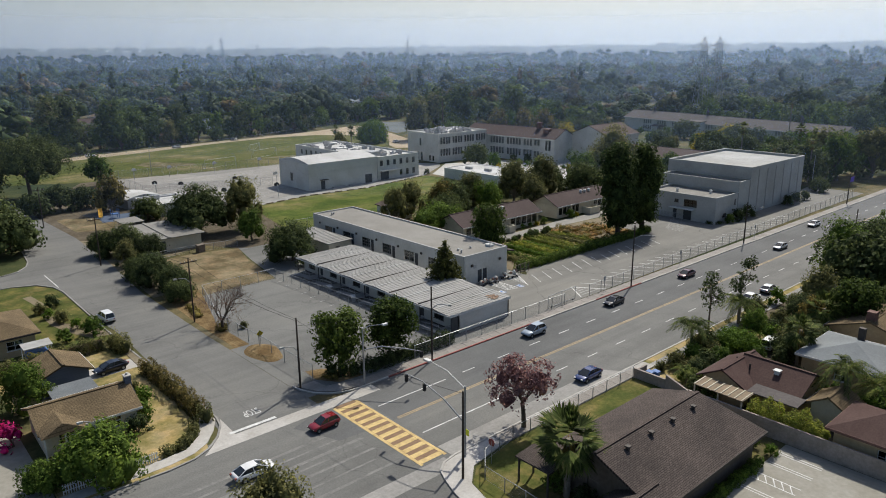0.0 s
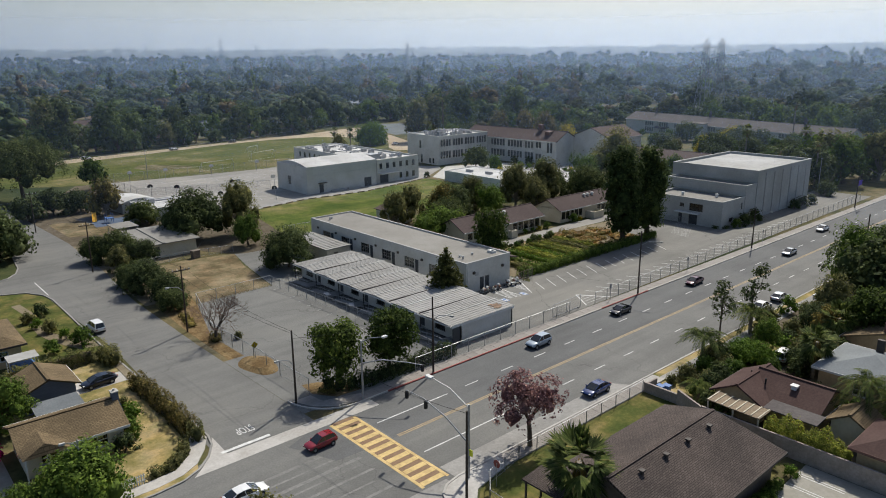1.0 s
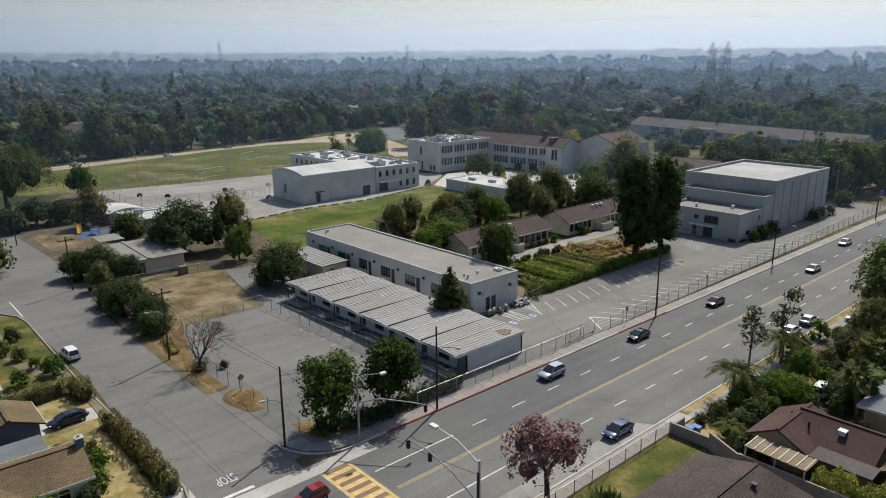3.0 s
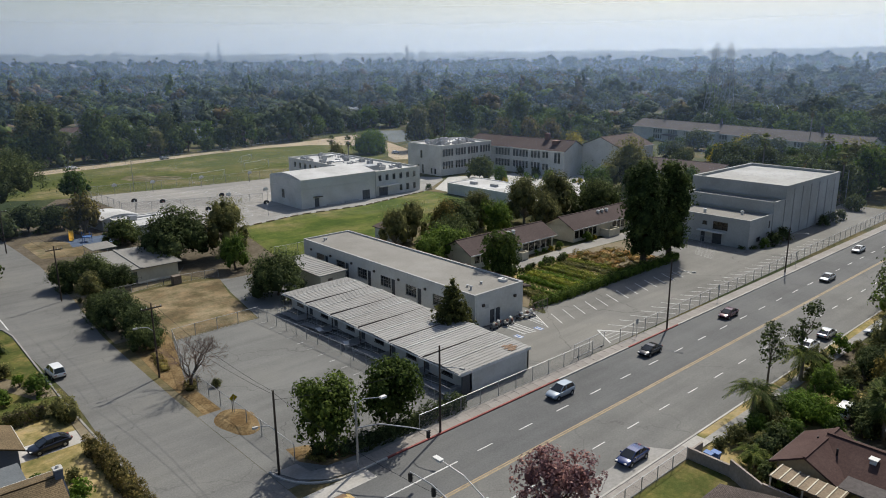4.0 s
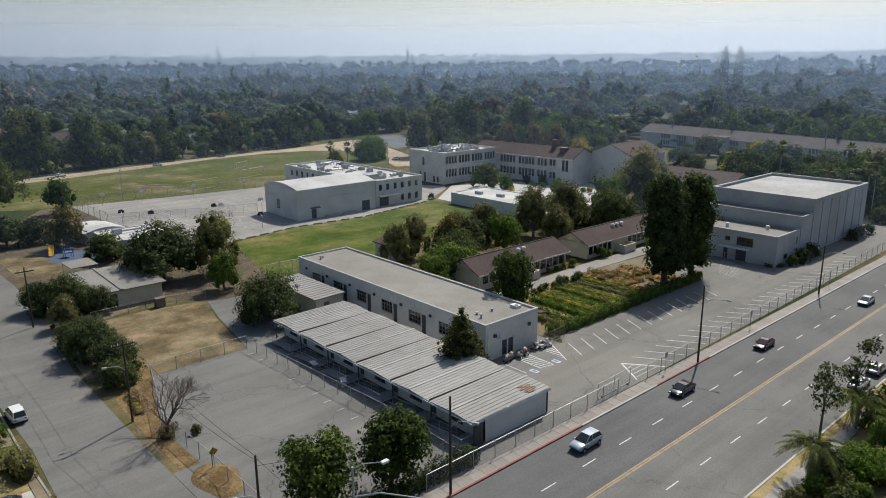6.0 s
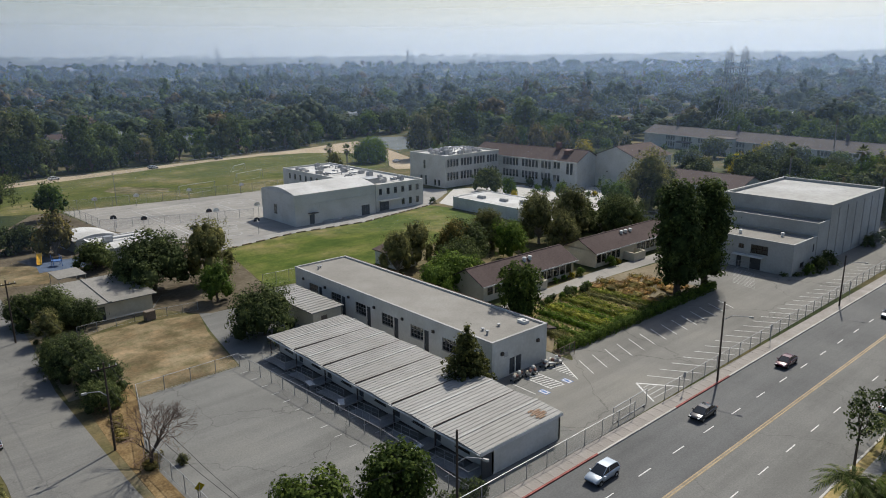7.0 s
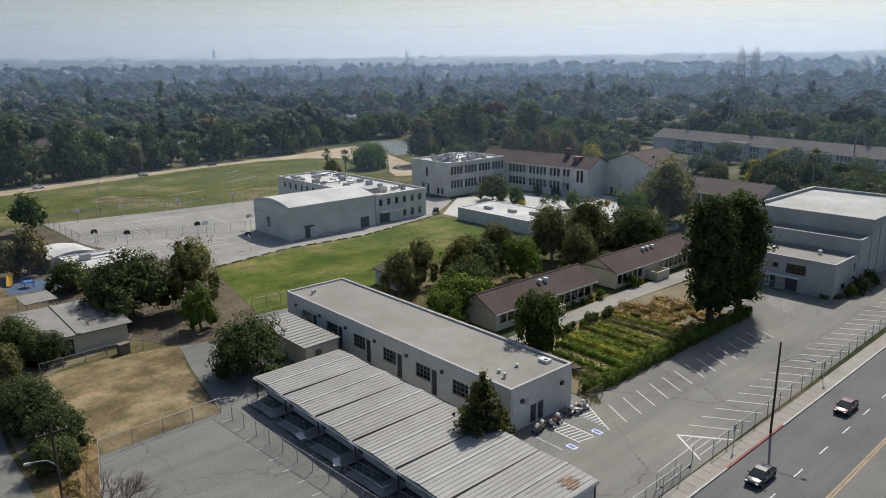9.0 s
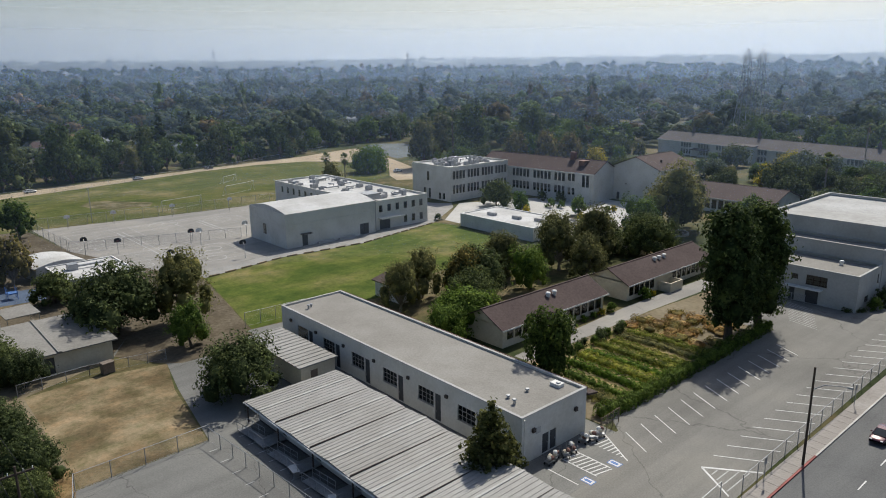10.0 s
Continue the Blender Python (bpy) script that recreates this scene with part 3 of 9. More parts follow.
def hedge(points, width, height, label, leaves, seed, name="hedge", leaf=0.1, dense=190):
    """A clipped or shaggy hedge along a line of points, with stems inside."""
    rng = np.random.default_rng(seed)
    origin = points[0]
    ob = thing(name, label, "hedge", pose(origin[0], origin[1], 0))
    stems = Shape()
    cs, outs, lobes = [], [], []
    for (xa, ya), (xb, yb) in zip(points, points[1:]):
        length = math.hypot(xb - xa, yb - ya)
        n = int(length * (2 * height + width) * dense / 2)
        u = rng.uniform(0, 1, n)
        ang = rng.uniform(-0.15, math.pi + 0.15, n)
        lump = 1 + 0.16 * np.sin(u * length * 2.1 + seed) + 0.12 * np.sin(u * length * 5.3) + rng.normal(0, 0.07, n)
        side = np.sign(np.cos(ang)) * np.abs(np.cos(ang)) ** 0.45 * width / 2 * lump
        up = np.abs(np.sin(ang)) ** 0.5 * height * np.where(np.sin(ang) < 0, 0.0, 1.0) * lump
        up = np.where(rng.uniform(0, 1, n) < 0.4, up * rng.uniform(0.1, 1, n), up)
        dx, dy = (xb - xa) / length, (yb - ya) / length
        cs.append(np.stack([xa - origin[0] + dx * u * length - dy * side, ya - origin[1] + dy * u * length + dx * side, up + 0.08], axis=1))
        outs.append(np.stack([-dy * np.cos(ang), dx * np.cos(ang), np.abs(np.sin(ang))], axis=1))
        k = max(2, int(length / 0.9))
        lobes += [(xa - origin[0] + dx * length * (i + 0.5) / k, ya - origin[1] + dy * length * (i + 0.5) / k, height * 0.42, max(width * 0.55, 0.5), height * 0.6) for i in range(k)]
        for i in range(k):
            px, py = xa - origin[0] + dx * length * (i + 0.5) / k, ya - origin[1] + dy * length * (i + 0.5) / k
            stems.rod((px, py, -0.05), (px + rng.normal(0, 0.1), py + rng.normal(0, 0.1), height * 0.75), 0.035, 0.015, 4)
    part("stem", stems, BARK, ob)
    part("foliage", mesh_from_quads("foliage", leaf_quads(rng, np.concatenate(cs), leaf, np.concatenate(outs), 0.45), leaves, lumps(rng, lobes, 0.74)), None, ob)
    return ob


def wall_piece(side, x0, y0, x1, y1, z0, z1, holes=(), thick=0.25):
    """One wall of a box-shaped house, with openings through it. Openings: (from, to, bottom, top) along the wall."""
    a0, a1 = (y0, y1) if side in "WE" else (x0 + thick, x1 - thick)
    us = sorted({a0, a1, *(v for h in holes for v in h[:2])})
    zs = sorted({z0, z1, *(v for h in holes for v in h[2:])})
    solid = {}
    for i in range(len(us) - 1):
        for j in range(len(zs) - 1):
            u, z = (us[i] + us[i + 1]) / 2, (zs[j] + zs[j + 1]) / 2
            solid[i, j] = not any(h[0] < u < h[1] and h[2] < z < h[3] for h in holes)
    s, index = Shape(), {}

    def at(i, j, k):
        if (i, j, k) not in index:
            u, z = us[i], zs[j]
            d = thick * k
            index[i, j, k] = len(s.v)
            s.v.append({"W": (x0 + d, u, z), "E": (x1 - d, u, z), "S": (u, y0 + d, z), "N": (u, y1 - d, z)}[side])
        return index[i, j, k]

    for (i, j), full in solid.items():
        if not full:
            continue
        ring = [(i, j), (i + 1, j), (i + 1, j + 1), (i, j + 1)]
        s.f.append(tuple(at(*p, 0) for p in ring))
        s.f.append(tuple(at(*p, 1) for p in reversed(ring)))
        for n, (di, dj) in enumerate(((0, -1), (1, 0), (0, 1), (-1, 0))):
            if not solid.get((i + di, j + dj), False):
                p, q = ring[n], ring[(n + 1) % 4]
                s.f.append((at(*p, 0), at(*p, 1), at(*q, 1), at(*q, 0)))
    return s


def on_side(side, x0, y0, x1, y1):
    """The pose whose x runs along the wall's outside, y into it, from the wall's start."""
    return {"W": pose(x0, 0, 0, 0, 0, 90) @ Matrix.Scale(-1, 4, (0, 1, 0)), "E": pose(x1, 0, 0, 0, 0, 90),
            "S": pose(0, y0, 0), "N": pose(0, y1, 0) @ Matrix.Scale(-1, 4, (0, 1, 0))}[side]


WINDOWS = {}


def window(parent, side, box, hole, nu=1, nz=1, frame_mat=None, bar=0.06, sill=True, split=False, name="window"):
    """A window set in an opening: frame and bars, glass, sill."""
    frame_mat = frame_mat or TRIM_W
    u0, u1, za, zb = hole
    w, h = u1 - u0, zb - za
    key = (round(w, 2), round(h, 2), nu, nz, frame_mat.name, bar, split)
    if key not in WINDOWS:
        du, dz = (w - bar) / nu, (h - bar) / nz
        gaps = [(i * du + bar, (i + 1) * du, j * dz + bar, (j + 1) * dz) for i in range(nu) for j in range(nz)]
        f = wall_piece("S", -0.06, 0.07, w + 0.06, 0.13, 0, h, gaps, 0.06)
        panes = []
        for i in range(nu if split else 1):
            for j in range(nz if split else 1):
                a, b = (w / nu, h / nz) if split else (w, h)
                panes.append(Shape().box(i * a + bar * 0.6, 0.092, j * b + bar * 0.6, (i + 1) * a - bar * 0.2, 0.108, (j + 1) * b - bar * 0.2).mesh("pane", GLASS))
        WINDOWS[key] = (f.mesh("window", frame_mat), panes, Shape().box(-0.06, -0.06, -0.07, w + 0.06, 0.12, 0.0).mesh("sill", frame_mat))
    frame_mesh, panes, sill_mesh = WINDOWS[key]
    m = on_side(side, *box) @ pose(u0, 0, za)
    ob = part(name, frame_mesh, None, parent, m=m)
    for p in panes:
        q = part("pane", p, None, ob)
        q.visible_shadow = False
    if sill:
        part("sill", sill_mesh, None, ob)
    return ob


def door(parent, side, box, hole, material, leaves=1):
    u0, u1, za, zb = hole
    w = (u1 - u0) / leaves
    m = on_side(side, *box)
    for i in range(leaves):
        s = Shape().box(0.03, 0.08, 0.0, w - 0.03, 0.13, zb - za - 0.03)
        s.box(0.15, 0.06, 0.25, w - 0.15, 0.08, (zb - za) * 0.42).box(0.15, 0.06, (zb - za) * 0.5, w - 0.15, 0.08, zb - za - 0.25)
        ob = part("door", s, material, parent, m=m @ pose(u0 + i * w, 0, za))
        part("handle", Shape().box(w - 0.2, 0.0, 0.95, w - 0.14, 0.07, 1.1), GALV, ob, "steel handle")
    return parent


def shell(ob, x0, y0, x1, y1, z0, z1, material, holes=None, thick=0.25, sides="WSEN"):
    """Four walls of a box-shaped house, each a part."""
    holes = holes or {}
    for s in sides:
        part("wall", wall_piece(s, x0, y0, x1, y1, z0, z1, holes.get(s, ()), thick), material, ob)


def flat_roof(ob, x0, y0, x1, y1, z, material, coping, rise=0.35, thick=0.25, label=""):
    """A roof deck sunk behind the walls' tops, and a coping that caps them."""
    part("roof", Shape().box(x0 + thick, y0 + thick, z - rise - 0.2, x1 - thick, y1 - thick, z - rise), material, ob, label)
    c = Shape()
    o = 0.03
    c.box(x0 - o, y0 - o, z, x1 + o, y0 + thick + o, z + 0.08).box(x0 - o, y1 - thick - o, z, x1 + o, y1 + o, z + 0.08)
    c.box(x0 - o, y0 + thick + o, z, x0 + thick + o, y1 - thick - o, z + 0.08).box(x1 - thick - o, y0 + thick + o, z, x1 + o, y1 - thick - o, z + 0.08)
    part("coping", c, coping, ob)


def gable_roof(ob, x0, y0, x1, y1, eave, ridge, axis, material, over=0.5, thick=0.18, wall=None, trim=None, hip=0.0):
    """Two roof slopes over a box, the ridge along an axis, with gable walls beneath and fascia boards; hip slants the far end of an x ridge."""
    trim = trim or TRIM_W
    if axis == "x":
        cy, slope = (y0 + y1) / 2, (ridge - eave) / ((y1 - y0) / 2)
        low = eave - slope * over
        a, b = x0 - over, x1 + over
        part("roof_slope", Shape().slab([(a, y0 - over, low), (b, y0 - over, low), (b - hip, cy, ridge), (a, cy, ridge)], thick), material, ob)
        part("roof_slope", Shape().slab([(a, cy, ridge), (b - hip, cy, ridge), (b, y1 + over, low), (a, y1 + over, low)], thick), material, ob)
        if hip:
            part("roof_slope", Shape().slab([(b, y0 - over, low), (b, y1 + over, low), (b - hip, cy, ridge)], thick), material, ob)
            part("fascia", Shape().box(b, y0 - over, low - thick - 0.05, b + 0.04, y1 + over, low), trim, ob)
        part("fascia", Shape().box(a, y0 - over - 0.04, low - thick - 0.05, b, y0 - over, low + 0.0), trim, ob)
        part("fascia", Shape().box(a, y1 + over, low - thick - 0.05, b, y1 + over + 0.04, low + 0.0), trim, ob)
        part("ridge_cap", Shape().box(a, cy - 0.14, ridge - 0.05, b - hip, cy + 0.14, ridge + 0.05), material, ob)
        if wall:
            for x in (x0,) if hip else (x0, x1 - 0.2):
                g = Shape().add([(x, y0, eave - thick), (x, y1, eave - thick), (x, cy, ridge - thick), (x + 0.2, y0, eave - thick), (x + 0.2, y1, eave - thick), (x + 0.2, cy, ridge - thick)],
                                [(0, 2, 1), (3, 4, 5), (0, 1, 4, 3), (1, 2, 5, 4), (2, 0, 3, 5)])
                part("gable", g, wall, ob)
    else:
        cx, slope = (x0 + x1) / 2, (ridge - eave) / ((x1 - x0) / 2)
        low = eave - slope * over
        a, b = y0 - over, y1 + over
        part("roof_slope", Shape().slab([(x0 - over, b, low), (x0 - over, a, low), (cx, a, ridge), (cx, b, ridge)], thick), material, ob)
        part("roof_slope", Shape().slab([(cx, b, ridge), (cx, a, ridge), (x1 + over, a, low), (x1 + over, b, low)], thick), material, ob)
        part("fascia", Shape().box(x0 - over - 0.04, a, low - thick - 0.05, x0 - over, b, low), trim, ob)
        part("fascia", Shape().box(x1 + over, a, low - thick - 0.05, x1 + over + 0.04, b, low), trim, ob)
        part("ridge_cap", Shape().box(cx - 0.14, a, ridge - 0.05, cx + 0.14, b, ridge + 0.05), material, ob)
        if wall:
            for y in (y0, y1 - 0.2):
                g = Shape().add([(x0, y, eave - thick), (x1, y, eave - thick), (cx, y, ridge - thick), (x0, y + 0.2, eave - thick), (x1, y + 0.2, eave - thick), (cx, y + 0.2, ridge - thick)],
                                [(0, 1, 2), (3, 5, 4), (0, 3, 4, 1), (1, 4, 5, 2), (2, 5, 3, 0)])
                part("gable", g, wall, ob)


def hip_roof(ob, x0, y0, x1, y1, eave, ridge, material, over=0.6, thick=0.18, trim=None):
    """Four roof slopes over a box, each a part, with fascia boards."""
    x0, y0, x1, y1 = x0 - over, y0 - over, x1 + over, y1 + over
    w, d = x1 - x0, y1 - y0
    if w >= d:
        ra, rb = (x0 + d / 2, (y0 + y1) / 2), (x1 - d / 2, (y0 + y1) / 2)
    else:
        ra, rb = ((x0 + x1) / 2, y0 + w / 2), ((x0 + x1) / 2, y1 - w / 2)
    A, B = (*ra, ridge), (*rb, ridge)
    c = [(x0, y0, eave), (x1, y0, eave), (x1, y1, eave), (x0, y1, eave)]
    faces = [[c[0], c[1], B, A], [c[1], c[2], B], [c[2], c[3], A, B], [c[3], c[0], A]] if w >= d else [[c[0], c[1], A], [c[1], c[2], B, A], [c[2], c[3], B], [c[3], c[0], A, B]]
    for f in faces:
        part("roof_slope", Shape().slab(f, thick), material, ob)
    t = Shape()
    t.box(x0 - 0.03, y0 - 0.03, eave - thick - 0.06, x1 + 0.03, y0, eave).box(x0 - 0.03, y1, eave - thick - 0.06, x1 + 0.03, y1 + 0.03, eave)
    t.box(x0 - 0.03, y0, eave - thick - 0.06, x0, y1, eave).box(x1, y0, eave - thick - 0.06, x1 + 0.03, y1, eave)
    part("fascia", t, trim or TRIM_W, ob)

# ---- ground, roads, pavements ----


def rise(x, y):
    """The land lies flat round the school and climbs gently far away."""
    s = min(1.0, max(0.0, (math.hypot(x - 60, y - 100) - 430) / 1900))
    return 58 * s * s * (3 - 2 * s)


land = Shape()
RINGS = (30, 60, 100, 150, 220, 300, 380, 460, 560, 680, 820, 1000, 1250, 1550, 1900, 2300, 2800, 3600, 4600)
SECTORS = 96
land.v.append((60.0, 100.0, 0.0))
for r in RINGS:
    for i in range(SECTORS):
        a = 2 * math.pi * i / SECTORS
        x, y = 60 + r * math.cos(a), 100 + r * math.sin(a)
        land.v.append((x, y, rise(x, y)))
for i in range(SECTORS):
    land.f.append((0, 1 + i, 1 + (i + 1) % SECTORS))
for k in range(len(RINGS) - 1):
    for i in range(SECTORS):
        j = (i + 1) % SECTORS
        a, b = 1 + k * SECTORS, 1 + (k + 1) * SECTORS
        land.f.append((a + i, b + i, b + j, a + j))
structure("ground", land, SUBURB, "dry suburban ground reaching to the hazy horizon")

# main road: newer dark lanes to the north, older lanes to the south
sheet("road_north_lanes", rect(47.4, 70.9, 620, 79.0), 0.03, ROAD_NEW, "dark asphalt lanes of a four-lane street")
sheet("road_south_lanes", rect(47.4, 65.2, 620, 70.9), 0.03, ROAD_OLD, "older grey asphalt lanes of a four-lane street")
sheet("road_crossing", rect(-160, 62.0, 47.4, 79.0), 0.03, ROAD_OLD, "patched grey asphalt street crossing")
sheet("road_south_edge", rect(74.0, 62.0, 620, 65.2), 0.03, ROAD_OLD, "older grey asphalt along the kerb")
sheet("road_south_gap", [(47.4, 64.1), (72.5, 64.1), (74.0, 62.0), (74.0, 65.2), (47.4, 65.2)], 0.03, ROAD_OLD, "older grey asphalt beside the parking strip")
sheet("road_parking_strip", [(47.4, 62.0), (74.0, 62.0), (72.5, 64.1), (47.4, 64.1)], 0.03, GUTTER, "pale concrete parking strip along the street")
sheet("side_road", [(33.4, 79.0), (43.6, 79.0), (43.0, 105), (43.0, 130), (44.6, 150), (45.5, 175), (44.0, 215), (40, 330), (29, 330), (36.0, 215), (35.0, 175), (33.8, 160), (33.6, 140), (34.6, 112)], 0.025, ROAD_OLD, "grey asphalt side street")
sheet("side_road_west", [(-60, 146.9), (28.0, 146.9), (31.6, 145.3), (33.4, 142.1), (33.9, 138.5), (35.4, 138.5), (35.4, 161.5), (33.7, 161.4), (32.7, 158.3), (30.9, 155.9), (28.5, 154.6), (-60, 154.6)], 0.027, ROAD_OLD, "grey asphalt side street running west")
sheet("road_south_gutter", [(30, 60.5), (44.7, 60.5), (45.4, 61.3), (46.6, 61.8), (46.6, 62.35), (30, 62.45)], 0.034, GUTTER, "pale concrete valley gutter across the side street")
sheet("side_road_south", [(30, -120), (43.0, -120), (43.1, 55.0), (44.3, 59.4), (44.9, 60.8), (46.2, 61.7), (47.4, 62.0), (30, 62.0)], 0.025, ROAD_OLD, "grey asphalt side street")

sheet("road_patch", [(39.0, 76.2), (39.8, 74.7), (41.1, 71.2), (44.0, 71.0), (44.0, 77.25), (41.6, 77.25)], 0.034, ROAD_NEW, "dark new asphalt patch beside the crossing")
SEAM = surf("worn_pale_seam", (0.17, 0.17, 0.16), (0.26, 0.255, 0.24), 3.0, 0.4, (0.7, 0.7, 0.7), 0.9, 0.0)
for k, (x0, x1, y, w) in enumerate(((24.0, 40.6, 72.6, 0.35), (20.0, 41.0, 71.4, 0.22), (22.0, 43.2, 70.0, 0.4), (26.0, 42.6, 69.1, 0.2), (18.0, 43.0, 67.8, 0.3), (25.0, 42.0, 66.2, 0.2), (30.0, 43.0, 64.6, 0.3))):
    sheet("road_seam_%d" % k, [(x0, y - 0.15), (x1, y), (x1 - 0.3, y + w), (x0 + 0.6, y + w * 0.7)], 0.033, SEAM, "pale worn seam in the asphalt")

# school grounds
sheet("pavement_schoolyard", [(46.3, 80.9), (80.0, 80.9), (80.0, 124.4), (62.2, 122.0), (49.5, 121.6), (45.6, 108)], 0.02, YARD, "cracked grey asphalt schoolyard")
sheet("pavement_parking", [(80.0, 80.9), (212, 82.6), (212, 96.5), (163, 92.4), (151, 92.4), (151, 106), (134, 106), (134, 97.0), (110, 96.8), (96.0, 96.8), (94.4, 94.9), (80.0, 94.8)], 0.02, LOT, "pale grey asphalt parking lot")
sheet("pavement_classrooms", [(62.2, 122.0), (80.0, 124.3), (80.0, 94.6), (94.0, 94.6), (94.0, 147.5), (79, 148.5), (66, 158), (62, 152), (66.5, 144.5), (64.6, 136)], 0.015, YARD, "grey asphalt between the classrooms")
sheet("ground_dirt_patch", [(49.9, 121.8), (62.1, 122.2), (64.2, 136), (66.5, 144.5), (58, 146.5), (50.4, 146)], 0.012, DIRT, "bare tan dirt patch")
sheet("ground_verge_south", [(43.6, 81.0), (46.3, 80.9), (46.4, 92), (46.6, 99), (43.2, 99)], 0.016, YARD, "worn asphalt verge with weeds")
sheet("ground_corner_mulch", [(46.6, 84.2), (48.2, 81.9), (51.4, 81.6), (51.0, 83.6), (48.6, 86.4), (46.8, 87)], 0.026, MULCH, "dry mulch at the street corner")
sheet("ground_verge", [(43.9, 99), (46.6, 99), (45.8, 108), (49.5, 121.6), (50.0, 126), (44.6, 126), (43.9, 112)], 0.017, MULCH, "verge of dry straw and mulch")
sheet("ground_verge_north", [(43.4, 126), (50.0, 126), (50.4, 146), (62, 151), (50, 168), (45, 172), (44.4, 148)], 0.016, EARTH, "dusty verge under the oaks")
sheet("ground_by_the_shed", [(62.2, 151.6), (66.2, 144.9), (68, 143.4), (79.4, 143.0), (79.6, 148.6), (66, 158)], 0.019, SHADY, "leaf-strewn worn ground by the shed")
sheet("pavement_under_oaks", [(62, 151.5), (66, 158), (79, 148.8), (80.4, 148.8), (86.2, 178.4), (84.5, 182), (74, 217), (62, 200), (60, 170)], 0.011, SHADY, "leaf-strewn ground under the oaks")
sheet("road_valley_gutter", [(30.4, 77.3), (50.5, 77.3), (50.5, 79.0), (34.3, 79.1), (34.5, 83.0), (33.9, 81.5), (32.9, 79.8), (31.4, 78.2)], 0.036, CONCRETE, "pale concrete valley gutter across the side street")
sheet("ground_field", [(80.5, 148.6), (104, 147.6), (118, 152), (146.5, 156.8), (149.5, 180), (148.0, 185.2), (122.9, 180.0), (104.4, 181.6), (86.5, 178.4)], 0.02, FIELD, "patchy green school field")
sheet("pavement_field_path", [(86.0, 178.6), (104.4, 181.9), (122.9, 180.4), (148.0, 185.6), (165, 197), (168, 201), (160, 214), (150, 190), (131, 188), (104.6, 185.6), (86, 182.5)], 0.024, GUTTER, "pale concrete path along the school field")
sheet("pavement_courts", [(74, 217), (84.5, 182.2), (104.6, 185.7), (131.8, 188.2), (137, 205), (131, 240), (123.4, 239.0), (98, 241.8), (73, 246)], 0.021, COURT, "pale worn asphalt ball courts")
sheet("ground_ball_field", [(67, 247), (73.2, 246.4), (98, 242.2), (124, 239.4), (140, 237), (176, 250), (188, 256), (197, 268), (203, 284), (198, 302), (188, 313), (168, 317.3), (145, 315.5), (111, 307.3), (86, 302), (40, 294), (40, 262)], 0.02, FIELD_FAR, "large patchy ball field")
sheet("ground_bare_patch", [(90.8, 272), (95, 277.5), (99.5, 274.5), (103.5, 269), (108.0, 263), (105, 257.5), (101, 259.8), (97.0, 258.4), (94.6, 262), (92.4, 265.6)], 0.026, TRACK_D, "bare grey-brown patch worn in the field")
sheet("ground_running_track", [(20, 290), (40, 294.2), (86, 302.2), (111, 307.6), (145, 315.8), (168, 317.6), (188, 313.3), (198.3, 302.2), (203.4, 284), (197.4, 267.8), (188.3, 255.7), (184, 246), (192, 242), (208, 266), (218, 292), (226, 318), (231, 338), (222, 337), (197, 329), (172, 325.5), (136, 320), (113, 316), (95, 313.5), (60, 307), (20, 300)], 0.022, TRACK, "tan dirt running track")
sheet("pavement_courtyard", [(151.5, 150), (166, 148), (203, 158), (204, 176), (192, 190), (170, 200), (152, 186)], 0.014, PALE, "bright concrete school courtyard")
sheet("pavement_garden_path", [(101, 113.2), (129, 113.4), (158, 112.4), (158, 116.2), (129, 117.0), (101, 115.6)], 0.017, COURT, "concrete path between cottages and garden")
sheet("ground_garden_beds", [(98.5, 99.2), (122.5, 99.2), (127.5, 112.3), (100, 112.3)], 0.02, STRAW, "dry straw between the vegetable beds")
sheet("ground_garden", [(94.2, 96.6), (134.0, 96.6), (134.0, 106), (150.5, 106.5), (150.5, 112.0), (129, 113.2), (97, 113.2), (94.2, 110)], 0.013, EARTH, "dry tilled earth of a school garden")
sheet("ground_playground", [(44.9, 172), (50, 168), (60, 170), (62, 200), (74, 217), (72, 246), (66, 247), (47, 214), (44.2, 213.5), (45.4, 176)], 0.012, SHADY, "leaf-strewn ground of the playground")
sheet("pavement_playground", [(47.0, 180.5), (53.4, 177.6), (57.6, 186.5), (56.4, 190.6), (48.6, 196.6), (46.8, 195.5)], 0.03, DIRT, "dusty tan playground paving")
sheet("pavement_play_mat", [(54.4, 190.6), (57.6, 186.8), (60.2, 192.6), (57.2, 199.2), (52.8, 198.0)], 0.034, ROAD_NEW, "dark soft mat under the slide")
sheet("ground_playground_lawn", [(58.0, 185.2), (61.4, 186.0), (62.6, 191.5), (60.6, 191.8)], 0.03, DULL, "small green lawn in the playground")

# kerbs and pavement slabs


def kerb(name, points, width=0.18, height=0.15, material=CONCRETE, label="pale concrete kerb"):
    s = Shape()
    for (xa, ya), (xb, yb) in zip(points, points[1:]):
        n = math.hypot(xb - xa, yb - ya)
        px, py = -(yb - ya) / n * width / 2, (xb - xa) / n * width / 2
        poly = [(xa - px, ya - py), (xb - px, yb - py), (xb + px, yb + py), (xa + px, ya + py)]
        s.prism(poly, -0.2, height)
    return structure(name, s, material, label)


def arc(cx, cy, r, a0, a1, n=8):
    return [(cx + r * math.cos(radians(a0 + (a1 - a0) * i / n)), cy + r * math.sin(radians(a0 + (a1 - a0) * i / n))) for i in range(n + 1)]


